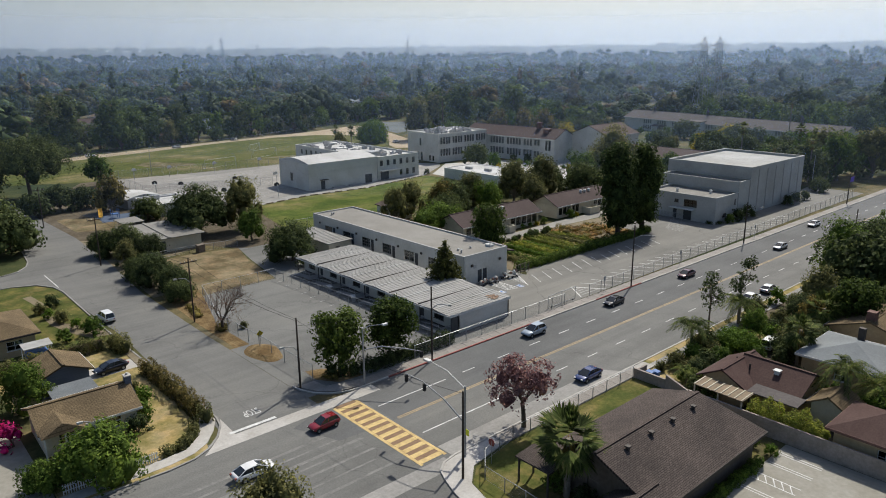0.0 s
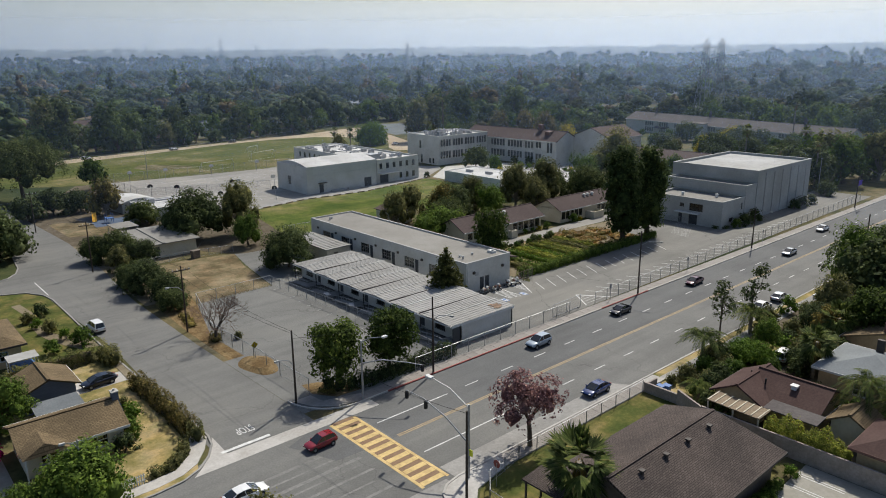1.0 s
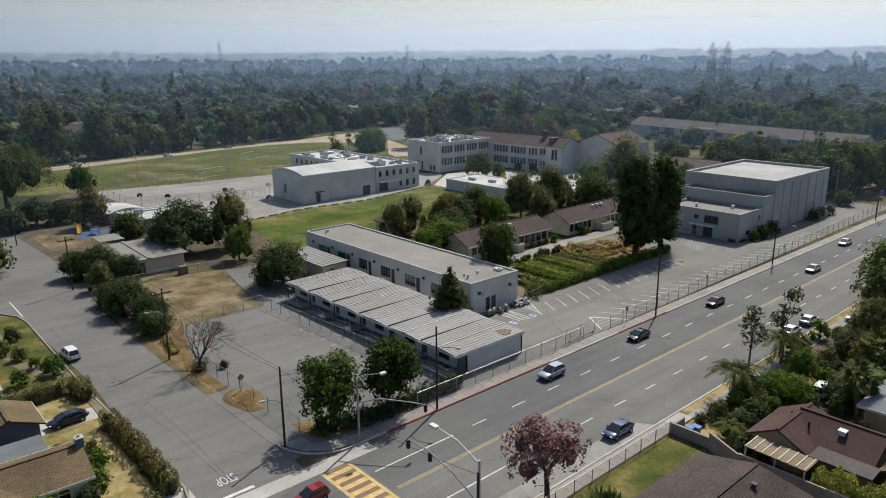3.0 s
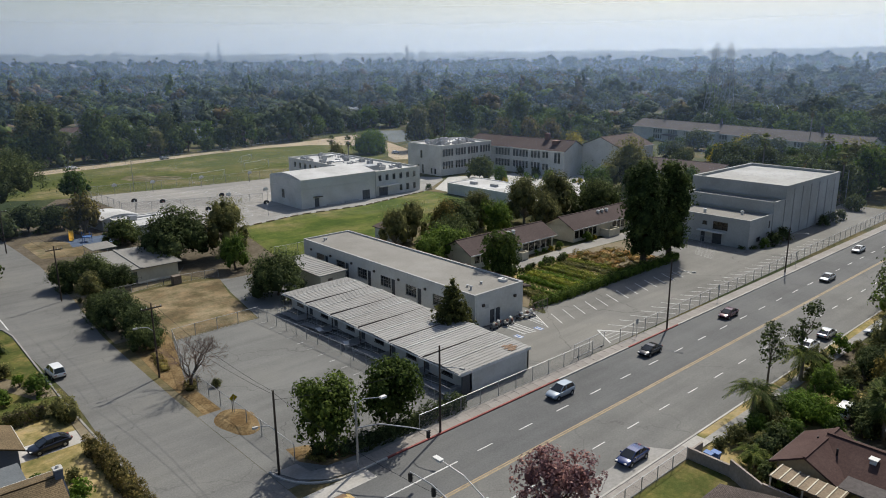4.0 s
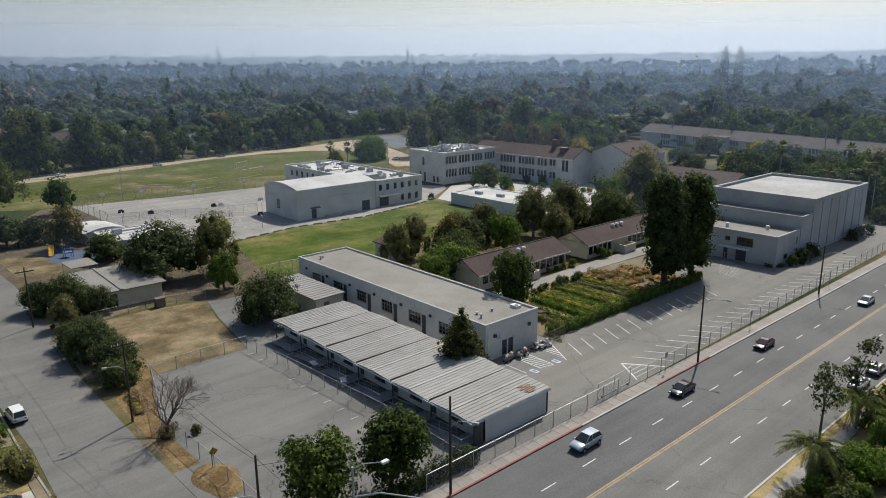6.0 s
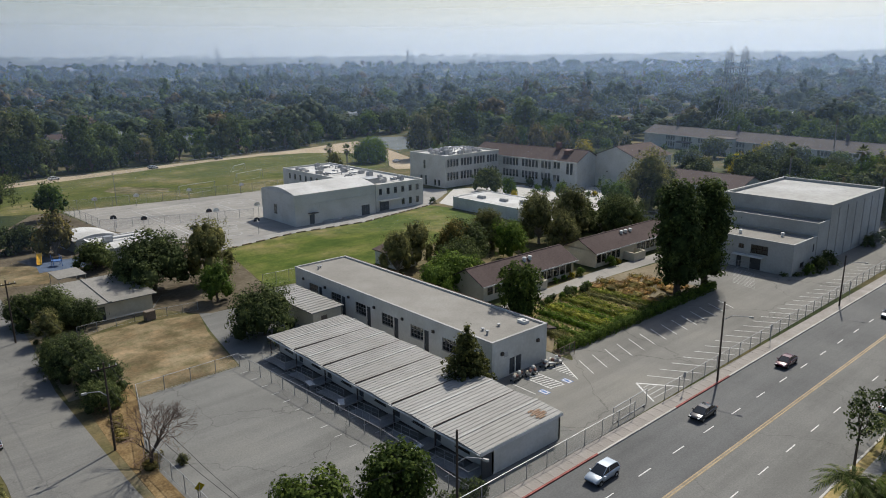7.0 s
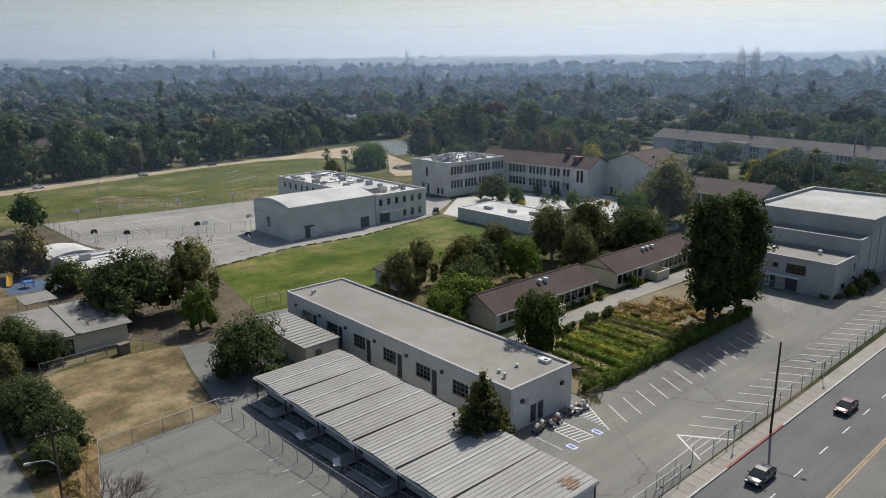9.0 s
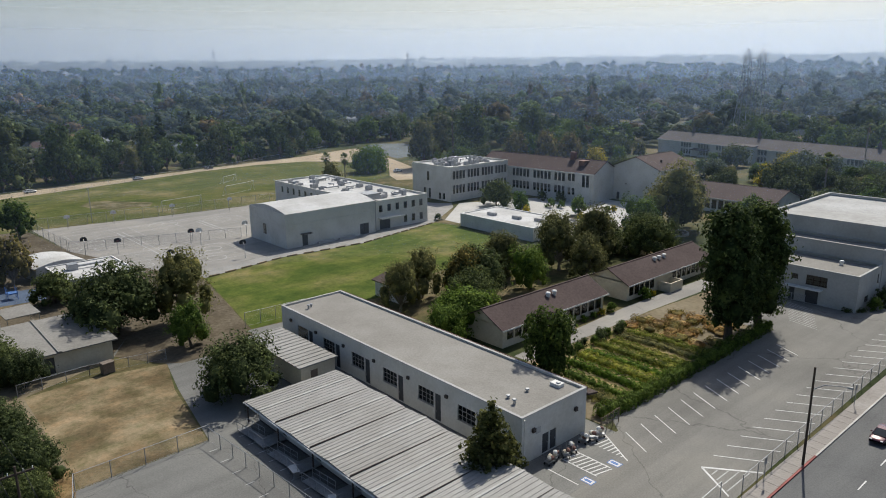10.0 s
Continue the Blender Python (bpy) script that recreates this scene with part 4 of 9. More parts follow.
kerb("kerb_north", arc(49.0, 84.4, 5.3, 180, 270) + [(53.0, 79.1)], 0.2, 0.16)
kerb("kerb_north_east", [(53.0, 79.1), (78.0, 79.1)], 0.2, 0.16, PAINT_R, "red-painted kerb")
kerb("kerb_north_middle", [(78.0, 79.1), (92.0, 79.1)], 0.2, 0.16)
kerb("kerb_north_pole", [(92.0, 79.1), (104.0, 79.1)], 0.2, 0.16, PAINT_R, "red-painted kerb")
kerb("kerb_north_far", [(104.0, 79.1), (600, 79.1)], 0.2, 0.16)
kerb("kerb_south", [(600, 61.9), (47.6, 61.9), (46.0, 61.6), (44.9, 60.8), (44.3, 59.5), (43.6, 57.5), (43.1, 55.0), (42.8, 20)], 0.2, 0.16)
kerb("kerb_west", [(21, 77.3), (27, 77.1), (29.5, 77.4), (31.3, 78.3), (32.8, 79.8), (33.9, 81.6), (34.3, 83.4), (34.1, 92), (33.7, 112), (33.9, 138.5), (33.4, 142.0), (31.6, 145.2), (28.0, 146.8), (-60, 146.8)], 0.2, 0.14, GUTTER)
kerb("kerb_north_west", [(-60, 154.7), (28.5, 154.7), (31.0, 155.8), (32.8, 158.2), (33.8, 161.5), (35.2, 175)], 0.2, 0.14, GUTTER)
kerb("kerb_south_west", [(-150, 77.3), (21, 77.3)], 0.2, 0.16)
sheet("pavement_north", [(50.5, 79.2), (600, 79.2), (600, 80.8), (50.5, 80.8)], 0.10, PAVING, "concrete pavement along the school fence")
sheet("pavement_corner", [(44.0, 84.0), (45.0, 81.6), (47.0, 79.9), (50.5, 79.2), (50.5, 80.8), (46.5, 82.0), (46.2, 84.0)], 0.10, PAVING, "concrete street corner")
sheet("pavement_south", [(42.9, 20), (45.0, 20), (45.0, 55.4), (45.6, 57.6), (47.6, 59.4), (52.0, 60.2), (78, 60.2), (78, 61.8), (47.6, 61.8), (46.0, 61.5), (44.95, 60.7), (44.4, 59.5), (43.7, 57.5), (43.2, 55.0)], 0.10, CONCRETE, "concrete pavement")
sheet("ground_verge_dry", [(78, 60.9), (600, 60.9), (600, 61.8), (78, 61.8)], 0.10, STRAW, "dry grassy verge along the kerb")
sheet("pavement_south_far", [(78, 59.6), (600, 59.6), (600, 60.9), (78, 60.9)], 0.10, GUTTER, "worn concrete pavement")
sheet("pavement_west_drive", rect(9, 79.3, 18.4, 96), 0.03, CARPARK, "concrete driveway beside the bungalow")
sheet("pavement_west", [(-150, 77.9), (27.5, 77.9), (29.8, 78.3), (31.5, 79.3), (33.0, 81.2), (34.1, 83.2), (33.8, 86.0), (32.5, 83.6), (31.5, 81.2), (29.6, 79.5), (27, 79.3), (-150, 79.3)], 0.10, CONCRETE, "concrete pavement")
sheet("ground_verge_west", [(-150, 77.35), (27, 77.2), (29.5, 77.5), (31.2, 78.4), (31.45, 79.2), (29.8, 78.25), (27.5, 77.85), (-150, 77.85)], 0.11, STRAW, "narrow verge of dry grass along the kerb")
sheet("ground_hedge_strip", [(33.8, 86.0), (34.1, 83.4), (34.0, 92), (33.6, 112), (33.0, 112), (32.6, 84.2)], 0.09, EARTH, "dusty strip under the hedge")

# painted marks
crosswalk = tagged(new("crosswalk"), "yellow ladder crossing with dark brown bars, worn", "road marking", kind="structure")
XS0, XS1 = 44.1, 47.2
part("edge_line", Shape().box(XS0, 62.6, 0.03, XS0 + 0.32, 77.0, 0.045), PAINT_Y, crosswalk)
part("edge_line", Shape().box(XS1 - 0.32, 62.6, 0.03, XS1, 77.0, 0.045), PAINT_Y, crosswalk)
for i in range(12):
    y = 62.8 + i * 1.2
    part("bar", Shape().box(XS0 + 0.34, y, 0.03, XS1 - 0.34, y + 0.62, 0.045), PAINT_Y, crosswalk)
    part("bar", Shape().box(XS0 + 0.34, y + 0.63, 0.03, XS1 - 0.34, y + 1.18, 0.042), PAINT_BAR, crosswalk)

lines = tagged(new("road_lines"), "white and yellow painted traffic lines", "road marking", kind="structure")
part("centre_band", Shape().box(48.0, 70.68, 0.03, 600, 71.17, 0.036), PAINT_TAN, lines, "worn tan paint band")
for off in (0, 0.28):
    part("centre_line", Shape().box(48.0, 70.75 + off, 0.03, 600, 70.85 + off, 0.045), PAINT_YF, lines)
part("lane_line", Shape().box(48.0, 74.2, 0.03, 57.5, 74.34, 0.045), PAINT_W, lines)
part("lane_line", Shape().box(48.0, 66.9, 0.03, 60.0, 67.04, 0.045), PAINT_W, lines)
dash = Shape().box(0, 0, 0.03, 2.0, 0.11, 0.045).mesh("lane_dash", PAINT_W)
for i in range(40):
    part("lane_dash", dash, None, lines, m=pose(60.2 + i * 5.83, 74.3, 0))
    part("lane_dash", dash, None, lines, m=pose(62.6 + i * 5.83, 67.1, 0))
part("edge_line", Shape().box(33.9, 141.6, 0.03, 34.05, 150.4, 0.045), PAINT_W, lines)
part("stop_line", Shape().box(33.9, 79.35, 0.03, 38.9, 79.75, 0.045), PAINT_W, lines)
for seg in range(18):
    part("lane_dash", dash, None, lines, m=pose(-120 + seg * 8.0, 73.0, 0))
ticks = tagged(new("yard_ticks"), "short faded white lines painted beside the yard fence", "yard marking", kind="structure")
for i in range(14):
    part("tick", Shape().box(61.2, 86.0 + i * 2.6, 0.02, 62.1, 86.1 + i * 2.6, 0.032), PAINT_F, ticks)
stop = bpy.data.curves.new("stop_word", "FONT")
stop.body = "STOP"
stop.size, stop.extrude, stop.align_x = 1.5, 0.006, "CENTER"
stop_curve = bpy.data.objects.new("stop_word", stop)
stop_mesh = bpy.data.meshes.new_from_object(stop_curve)
bpy.data.objects.remove(stop_curve)
stop_mesh.materials.clear()
stop_mesh.materials.append(PAINT_W)
part("stop_word", stop_mesh, None, lines, "white painted word STOP", pose(37.5, 82.75, 0.035, 0, 0, 180) @ Matrix.Diagonal((0.5, 1.25, 1, 1)))

stalls = tagged(new("parking_lines"), "thin white parking bay lines", "road marking", kind="structure")
bay = Shape().box(0, 0, 0.0, 0.1, 4.9, 0.014)
bay_mesh = bay.mesh("bay_line", PAINT_W)
for i in range(27):
    part("bay_line", bay_mesh, None, stalls, m=pose(99.7 + i * 2.74, 81.7 + i * 0.012, 0.02, 0, 0, 33))
bay_worn = bay.mesh("bay_line", PAINT_W)
for i in range(14):
    part("bay_line", bay_worn, None, stalls, m=pose(92.8 + i * 2.7, 90.6, 0.02, 0, 0, -27) @ Matrix.Diagonal((1, 0.82, 1, 1)))

sheet("pavement_tennis_courts", [(221, 293), (250, 300), (262, 340), (249, 350), (235, 338)], 0.03, surf("blue_grey_court", (0.08, 0.10, 0.105), (0.12, 0.14, 0.145), 2.0, 0.1), "blue-grey tennis courts beyond the track")

# faded ball-court lines
court_lines = tagged(new("court_lines"), "faded white painted ball-court lines", "court marking", kind="structure")


def ring(x, y, r, a0=0, a1=360, w=0.16):
    s = Shape()
    n = 28
    for i in range(n):
        a, b = radians(a0 + (a1 - a0) * i / n), radians(a0 + (a1 - a0) * (i + 1) / n)
        s.prism([(x + q * math.cos(c), y + q * math.sin(c)) for q, c in ((r - w / 2, a), (r + w / 2, a), (r + w / 2, b), (r - w / 2, b))], 0.026, 0.032)
    return s


for x, y in ((80.2, 215.2), (81.5, 195.3), (90.6, 207.0), (94.5, 191.0), (97.0, 199.0), (84.1, 222.0), (104.0, 214.0), (112.0, 226.0), (100.0, 230.0), (118.0, 212.0)):
    part("key_circle", ring(x, y, 1.9), PAINT_F, court_lines)
    part("three_point_arc", ring(x, y - 1.0, 5.2, 20, 160), PAINT_F, court_lines)
for x in (87.0, 88.2, 106.0, 107.2):
    part("court_line", Shape().box(x, 190.0 if x < 90 else 208.0, 0.026, x + 0.18, 228.5, 0.032), PAINT_F, court_lines)
for y in (206.5, 233.0):
    part("court_line", Shape().box(78.0, y, 0.026, 128.0, y + 0.16, 0.032), PAINT_F, court_lines)

# ---- school buildings ----

# row of portable classrooms under one ribbed metal roof
PX0, PX1, PY0, BAY = 66.5, 78.0, 83.5, 6.5
portables = thing("portable_classrooms", "row of white portable classrooms under a grey ribbed metal roof", "classroom", pose(PX0, PY0, 0))
for k in range(6):
    y0 = k * BAY
    s = Shape()
    nr = 12
    rib = BAY / nr
    prof = []
    for i in range(nr + 1):
        y = y0 + i * rib
        h = 0.17 * (1 - abs(2 * i / nr - 1))
        prof += [(y - 0.05, h), (y - 0.035, h + 0.04), (y + 0.035, h + 0.04), (y + 0.05, h)]
    prof = [(min(max(y, y0 + 0.02), y0 + BAY - 0.02), h) for y, h in prof]
    n = len(prof)
    v = [(0.0, y, 2.72 + h) for y, h in prof] + [(PX1 - PX0, y, 2.86 + h) for y, h in prof]
    v += [(x, y, z - 0.14) for x, y, z in v]
    f = [(i + 1, i, n + i, n + i + 1) for i in range(n - 1)] + [(2 * n + i, 2 * n + i + 1, 3 * n + i + 1, 3 * n + i) for i in range(n - 1)]
    f += [(i, i + 1, 2 * n + i + 1, 2 * n + i) for i in range(n - 1)] + [(n + i + 1, n + i, 3 * n + i, 3 * n + i + 1) for i in range(n - 1)]
    f += [(0, 2 * n, 3 * n, n), (n - 1, 2 * n - 1, 4 * n - 1, 3 * n - 1)]
    part("roof_section", s.add(v, f), ROOFMETAL, portables)
    part("roof_seam", Shape().box(0.1, y0 - 0.04, 2.70, PX1 - PX0 - 0.05, y0 + 0.04, 2.9), TRIM_D if k else ROOFMETAL, portables)
    part("roof_ridge", Shape().slab([(0.0, y0 + BAY / 2 - 0.12, 2.96), (PX1 - PX0, y0 + BAY / 2 - 0.12, 3.1), (PX1 - PX0, y0 + BAY / 2 + 0.12, 3.1), (0.0, y0 + BAY / 2 + 0.12, 2.96)], 0.06), ROOFPALE, portables, "pale metal ridge cap")
    wx = 1.5
    holes = [(y0 + 0.5, y0 + 1.45, 0.45, 2.5), (y0 + 2.9, y0 + 4.9, 0.95, 2.3)]
    box = (wx, y0, PX1 - PX0 - 0.3, y0 + BAY)
    part("wall", wall_piece("W", *box, 0.25, 2.6, holes), STUCCO, portables)
    door(portables, "W", box, holes[0], DARKDOOR)
    window(portables, "W", box, holes[1], 3, 2, TRIM_D)
    part("wall", wall_piece("E", *box, 0.0, 2.72), STUCCO, portables)
    part("floor_skirt", Shape().box(wx + 0.02, y0, 0.0, wx + 0.2, y0 + BAY, 0.25), TRIM_D, portables)
    part("post", Shape().box(0.25, y0 + BAY - 0.1, 0.1, 0.37, y0 + BAY + 0.02, 2.62), TRIM_D, portables)
part("wall", Shape().box(1.5, 0.0, 0.0, PX1 - PX0 - 0.3, 0.2, 2.66), STUCCO, portables)
part("wall", Shape().box(1.5, 6 * BAY - 0.2, 0.0, PX1 - PX0 - 0.3, 6 * BAY, 2.66), STUCCO, portables)
part("wing_wall", Shape().box(0.3, 0.0, 0.0, 1.5, 0.16, 2.66), DARKDOOR, portables)
part("gutter", Shape().box(-0.1, 0.0, 2.54, 0.0, 6 * BAY, 2.66), TRIM_W, portables)
part("fascia", Shape().box(0.0, -0.08, 2.5, PX1 - PX0, -0.02, 2.86), TRIM_W, portables)
for k, (xa, xb) in enumerate(((8.7, 9.6), (8.5, 10.1), (8.8, 10.3), (8.4, 9.9), (8.9, 10.2), (8.6, 9.4))):
    ya = 0.5 + k * 0.29
    za, zb = 2.95 + 0.041 * (ya - 0.5), 2.95 + 0.041 * (ya - 0.26)
    part("rust_patch", Shape().slab([(xa, ya, za), (xb, ya, za + 0.02), (xb - 0.15, ya + 0.24, zb + 0.02), (xa + 0.1, ya + 0.24, zb)], 0.03), RUST, portables, "rusty worn roof patch")

# long flat-roofed classroom building
LX0, LY0, LX1, LY1, LH = 82.0, 97.2, 91.8, 142.0, 4.9
long_house = thing("classroom_building", "long white stucco classroom building with a flat grey gravel roof", "school building", pose(0, 0, 0))
wholes, sets = [], []
for k in range(7):
    y = LY1 - 4.2 - k * 6.35
    sets.append(y)
    wholes += [(y - 2.6, y, 1.5, 3.2), (y - 3.75, y - 2.8, 0.1, 3.2)]
wholes = [h for h in wholes if h[0] > LY0 + 0.6]
sh = [(85.0, 85.95, 0.1, 2.2), (86.15, 87.1, 0.1, 2.2)]
lbox = (LX0, LY0, LX1, LY1)
shell(long_house, *lbox, 0, LH, STUCCO, {"W": wholes, "S": sh})
for h in wholes:
    if h[2] > 1:
        window(long_house, "W", lbox, h, 4, 3, GREYWALL, 0.045, split=True)
    else:
        door(long_house, "W", lbox, h, DARKDOOR)
for h in sh:
    door(long_house, "S", lbox, h, DARKDOOR)
flat_roof(long_house, *lbox, LH, ROOFGREY, GREYWALL, 0.16)
part("eave_strip", Shape().slab([(LX1, LY0 - 0.3, 4.35), (LX1 + 1.5, LY0 - 0.3, 4.1), (LX1 + 1.5, LY1, 4.1), (LX1, LY1, 4.35)], 0.2), SHINGLE, long_house, "brown shingled eave")
part("parapet_trim", Shape().box(LX1 + 0.08, LY0, 4.62, LX1 + 0.16, LY1, 5.0), TRIM_RB, long_house)

# hall with a bowed roof, and the two-storey office behind it
hall = thing("gymnasium", "white stucco gymnasium with a low bowed white roof", "school building", pose(0, 0, 0))
hb = (108.2, 187.0, 131.5, 203.0)
hh = {"S": [(112.0, 113.4, 0.05, 2.4), (127.0, 129.5, 0.05, 2.6)], "W": [(195.5, 197.0, 2.0, 4.2)]}
shell(hall, *hb, 0, 7.4, STUCCO, hh)
door(hall, "S", hb, hh["S"][0], DARKDOOR)
door(hall, "S", hb, hh["S"][1], DARKDOOR, 2)
window(hall, "W", hb, hh["W"][0], 2, 3, TRIM_D)
bow = Shape()
n = 14
v, f = [], []
for i in range(n + 1):
    u = i / n
    y = hb[1] + 0.1 + (hb[3] - hb[1] - 0.2) * u
    z = 7.42 + 1.1 * math.sin(math.pi * u)
    v += [(hb[0] + 0.1, y, z), (hb[2] - 0.1, y, z), (hb[0] + 0.1, y, 7.3), (hb[2] - 0.1, y, 7.3)]
for i in range(n):
    a, b = 4 * i, 4 * i + 4
    f += [(a, a + 1, b + 1, b), (a + 2, b + 2, b + 3, a + 3), (a, b, b + 2, a + 2), (a + 1, a + 3, b + 3, b + 1)]
part("roof", bow.add(v, f), ROOFWHITE, hall, "white bowed roof")

office = thing("school_office_block", "two-storey white stucco office block with a cluttered white roof", "school building", pose(0, 0, 0))
ob_ = (131.6, 188.2, 148.2, 234.0)
oh = {"S": [], "W": [], "E": []}
for i in range(6):
    x = 133.4 + i * 2.45
    oh["S"] += [(x, x + 1.0, 4.3, 5.8)] + ([(x, x + 1.0, 0.9, 2.5)] if i > 2 else [])
oh["S"].append((133.5, 136.6, 0.05, 2.5))
for i in range(9):
    y = 205.5 + i * 3.0
    oh["W"] += [(y, y + 1.0, 4.3, 5.8)]
shell(office, *ob_, 0, 6.9, STUCCO, oh)
for side in "SW":
    for h in oh[side]:
        if h[2] < 0.1:
            door(office, side, ob_, h, DARKDOOR, 2)
        else:
            window(office, side, ob_, h, 1, 2, TRIM_D)
flat_roof(office, *ob_, 6.9, ROOFWHITE, STUCCO, 0.4)
part("canopy", Shape().box(133.0, 186.7, 2.7, 140.0, 188.2, 2.95), STUCCO, office)

# three-storey main building and its wing
main = thing("main_school_building", "three-storey white school building with rows of tall dark windows", "school building", pose(0, 0, 0))
mb = (169.3, 202.8, 192.6, 219.6)
mh = {"S": [], "W": [(212.0, 213.0, 5.2, 7.8), (213.6, 214.5, 0.1, 3.0), (211.4, 212.3, 0.1, 3.0), (205.2, 206.1, 0.4, 2.2), (207.0, 207.9, 0.4, 2.2)]}
for g in range(4):
    for i in range(4):
        x = 170.2 + g * 5.7 + i * 1.25
        for z in ((1.0, 3.2), (4.4, 6.6), (7.0, 9.0)):
            if z[0] > 6.9:
                mh["S"].append((x, x + 0.85, 6.3, 8.6))
            elif z[0] < 2:
                mh["S"].append((x, x + 0.85, 2.2, 4.6))
shell(main, *mb, 0, 9.8, STUCCO, mh, 0.3)
for side in "SW":
    for h in mh[side]:
        window(main, side, mb, h, 1, 3, TRIM_D, 0.05, sill=False)
flat_roof(main, *mb, 9.8, ROOFWHITE, STUCCO, 0.4, 0.3)

wing = thing("school_wing", "white stucco school wing with a brown hipped roof and tall windows", "school building", pose(192.8, 202.4, 0, 0, 0, 5))
wb = (0.0, -29.2, 12.8, 11.5)
wh = {"W": []}
for g, (y, n_) in enumerate(((-1.4, 5), (-9.0, 5), (-16.4, 3), (-21.0, 2), (-25.6, 2))):
    for i in range(n_):
        v = y - i * 1.3
        wh["W"].append((v - 0.9, v, 5.4 if g < 3 else 5.7 if g < 4 else 4.3, 7.6))
        if g < 4:
            wh["W"].append((v - 0.9, v, 1.8, 4.0 if g < 3 else 3.7))
shell(wing, *wb, 0, 8.2, STUCCO, wh, 0.3)
for h in wh["W"]:
    window(wing, "W", wb, h, 1, 3, TRIM_D, 0.05, sill=False)
gable_roof(wing, *wb, 8.3, 11.2, "y", TILE_M, 0.35, 0.2, STUCCO)
part("chimney", Shape().box(5.4, -19.4, 10.2, 6.6, -18.0, 12.8).box(5.25, -19.55, 12.8, 6.75, -17.85, 13.0), TRIM_RB, wing, "brown brick chimney")
part("dormer", Shape().box(3.0, -24.3, 9.2, 5.4, -22.5, 11.0).slab([(2.8, -24.5, 11.1), (5.6, -24.5, 11.1), (5.6, -22.3, 11.1), (2.8, -22.3, 11.1)], 0.12), TRIM_RB, wing)

stage = thing("assembly_hall", "tall blank white assembly hall with a brown gabled roof", "school building", pose(0, 0, 0))
sb = (206.0, 159.4, 224.0, 175.0)
sd = [(172.0, 173.0, 0.1, 2.2)]
shell(stage, *sb, 0, 9.3, STUCCO, {"W": sd})
door(stage, "W", sb, sd[0], DARKDOOR)
gable_roof(stage, *sb, 9.45, 12.6, "x", TILE_M, 0.25, 0.15, STUCCO)
part("roof_vent", Shape().rod((212, 163.0, 10.6), (212, 163.0, 11.5), 0.3, 0.3, 8), TRIM_D, stage)
part("wall_lamp", Shape().box(205.75, 169.8, 4.6, 206.0, 170.1, 4.9), TRIM_D, stage)

# low white-roofed range beside the field
low = thing("courtyard_building", "low white stucco range with a bright white flat roof", "school building", pose(0, 0, 0))
lb = (150.2, 155.5, 163.0, 178.4)
shell(low, *lb, 0, 3.0, STUCCO, {})
flat_roof(low, *lb, 3.0, ROOFWHITE, TRIM_W, 0.12)


def cottage(x0, y0, x1, y1, eave, ridge, axis, label, openings, wall, roof):
    ob = thing("classroom_cottage", label, "school building", pose(0, 0, 0), "cottage classrooms")
    b = (x0, y0, x1, y1)
    shell(ob, *b, 0, eave, wall, openings, 0.2)
    for side, hs in openings.items():
        for h in hs:
            if h[2] < 0.3:
                door(ob, side, b, h, BROWNDOOR)
            else:
                window(ob, side, b, h, 2, 3, TRIM_D, 0.06, sill=False)
    gable_roof(ob, *b, eave, ridge, axis, roof, 0.6, 0.16, wall)
    return ob


def strip(x0, n, step, w, lo, hi):
    return [(x0 + i * step, x0 + i * step + w, lo, hi) for i in range(n)]


cot_a = cottage(101.7, 118.4, 124.2, 125.5, 3.1, 4.9, "x", "cream stucco cottage classroom with a maroon gabled roof", {"S": strip(102.6, 3, 1.6, 1.3, 1.0, 2.7) + strip(115.4, 5, 1.7, 1.45, 0.7, 2.75)}, CREAM, TILE_M)
cot_b = cottage(130.7, 118.4, 156.0, 125.6, 3.1, 4.9, "x", "cream cottage classroom with a maroon roof and low porch walls", {"S": strip(131.2, 5, 1.5, 1.25, 0.7, 2.75) + strip(144.0, 7, 1.6, 1.35, 0.7, 2.75)}, CREAM, TILE_M)
cottage(208.2, 130.0, 224.5, 158.0, 3.9, 6.4, "y", "white stucco cottage classroom with a brown gabled roof", {"W": strip(131.5, 14, 1.8, 1.3, 0.9, 3.2), "S": [(218, 219.5, 1.2, 3.0)]}, STUCCO, TILE_M)
part("porch_wall", Shape().box(139.6, 116.0, 0, 143.4, 116.2, 1.6).box(139.6, 116.2, 0, 139.8, 118.4, 1.6).box(143.2, 116.2, 0, 143.4, 118.4, 1.6), CREAM, cot_b)
part("porch_wall", Shape().box(113.0, 116.4, 0, 114.8, 116.6, 1.5).box(113.0, 116.6, 0, 113.2, 118.4, 1.5).box(114.6, 116.6, 0, 114.8, 118.4, 1.5), CREAM, cot_a)

# big stepped hall by the road
aud = thing("auditorium", "large white windowless stepped auditorium with pale flat roofs", "school building", pose(0, 0, 0))
ab = (165.8, 91.5, 194.0, 112.5)
shell(aud, *ab, 0, 10.7, STUCCO_SHADED, {}, 0.3)
flat_roof(aud, *ab, 10.7, ROOFPALE, STUCCO_SHADED, 0.5, 0.45)
tb = (160.6, 91.5, 165.7, 110.5)
shell(aud, *tb, 0, 8.0, STUCCO_SHADED, {}, 0.25, "WSN")
flat_roof(aud, *tb, 8.0, ROOFGREY, STUCCO_SHADED, 0.4)
fb = (150.6, 91.5, 160.5, 108.0)
fh = {"W": [(95.9, 99.0, 3.1, 4.6), (100.3, 101.3, 3.7, 4.4), (97.0, 99.0, 0.05, 2.3), (100.6, 101.5, 0.05, 2.2)], "S": [(154.0, 155.6, 1.1, 1.9), (158.9, 159.5, 3.2, 4.5)]}
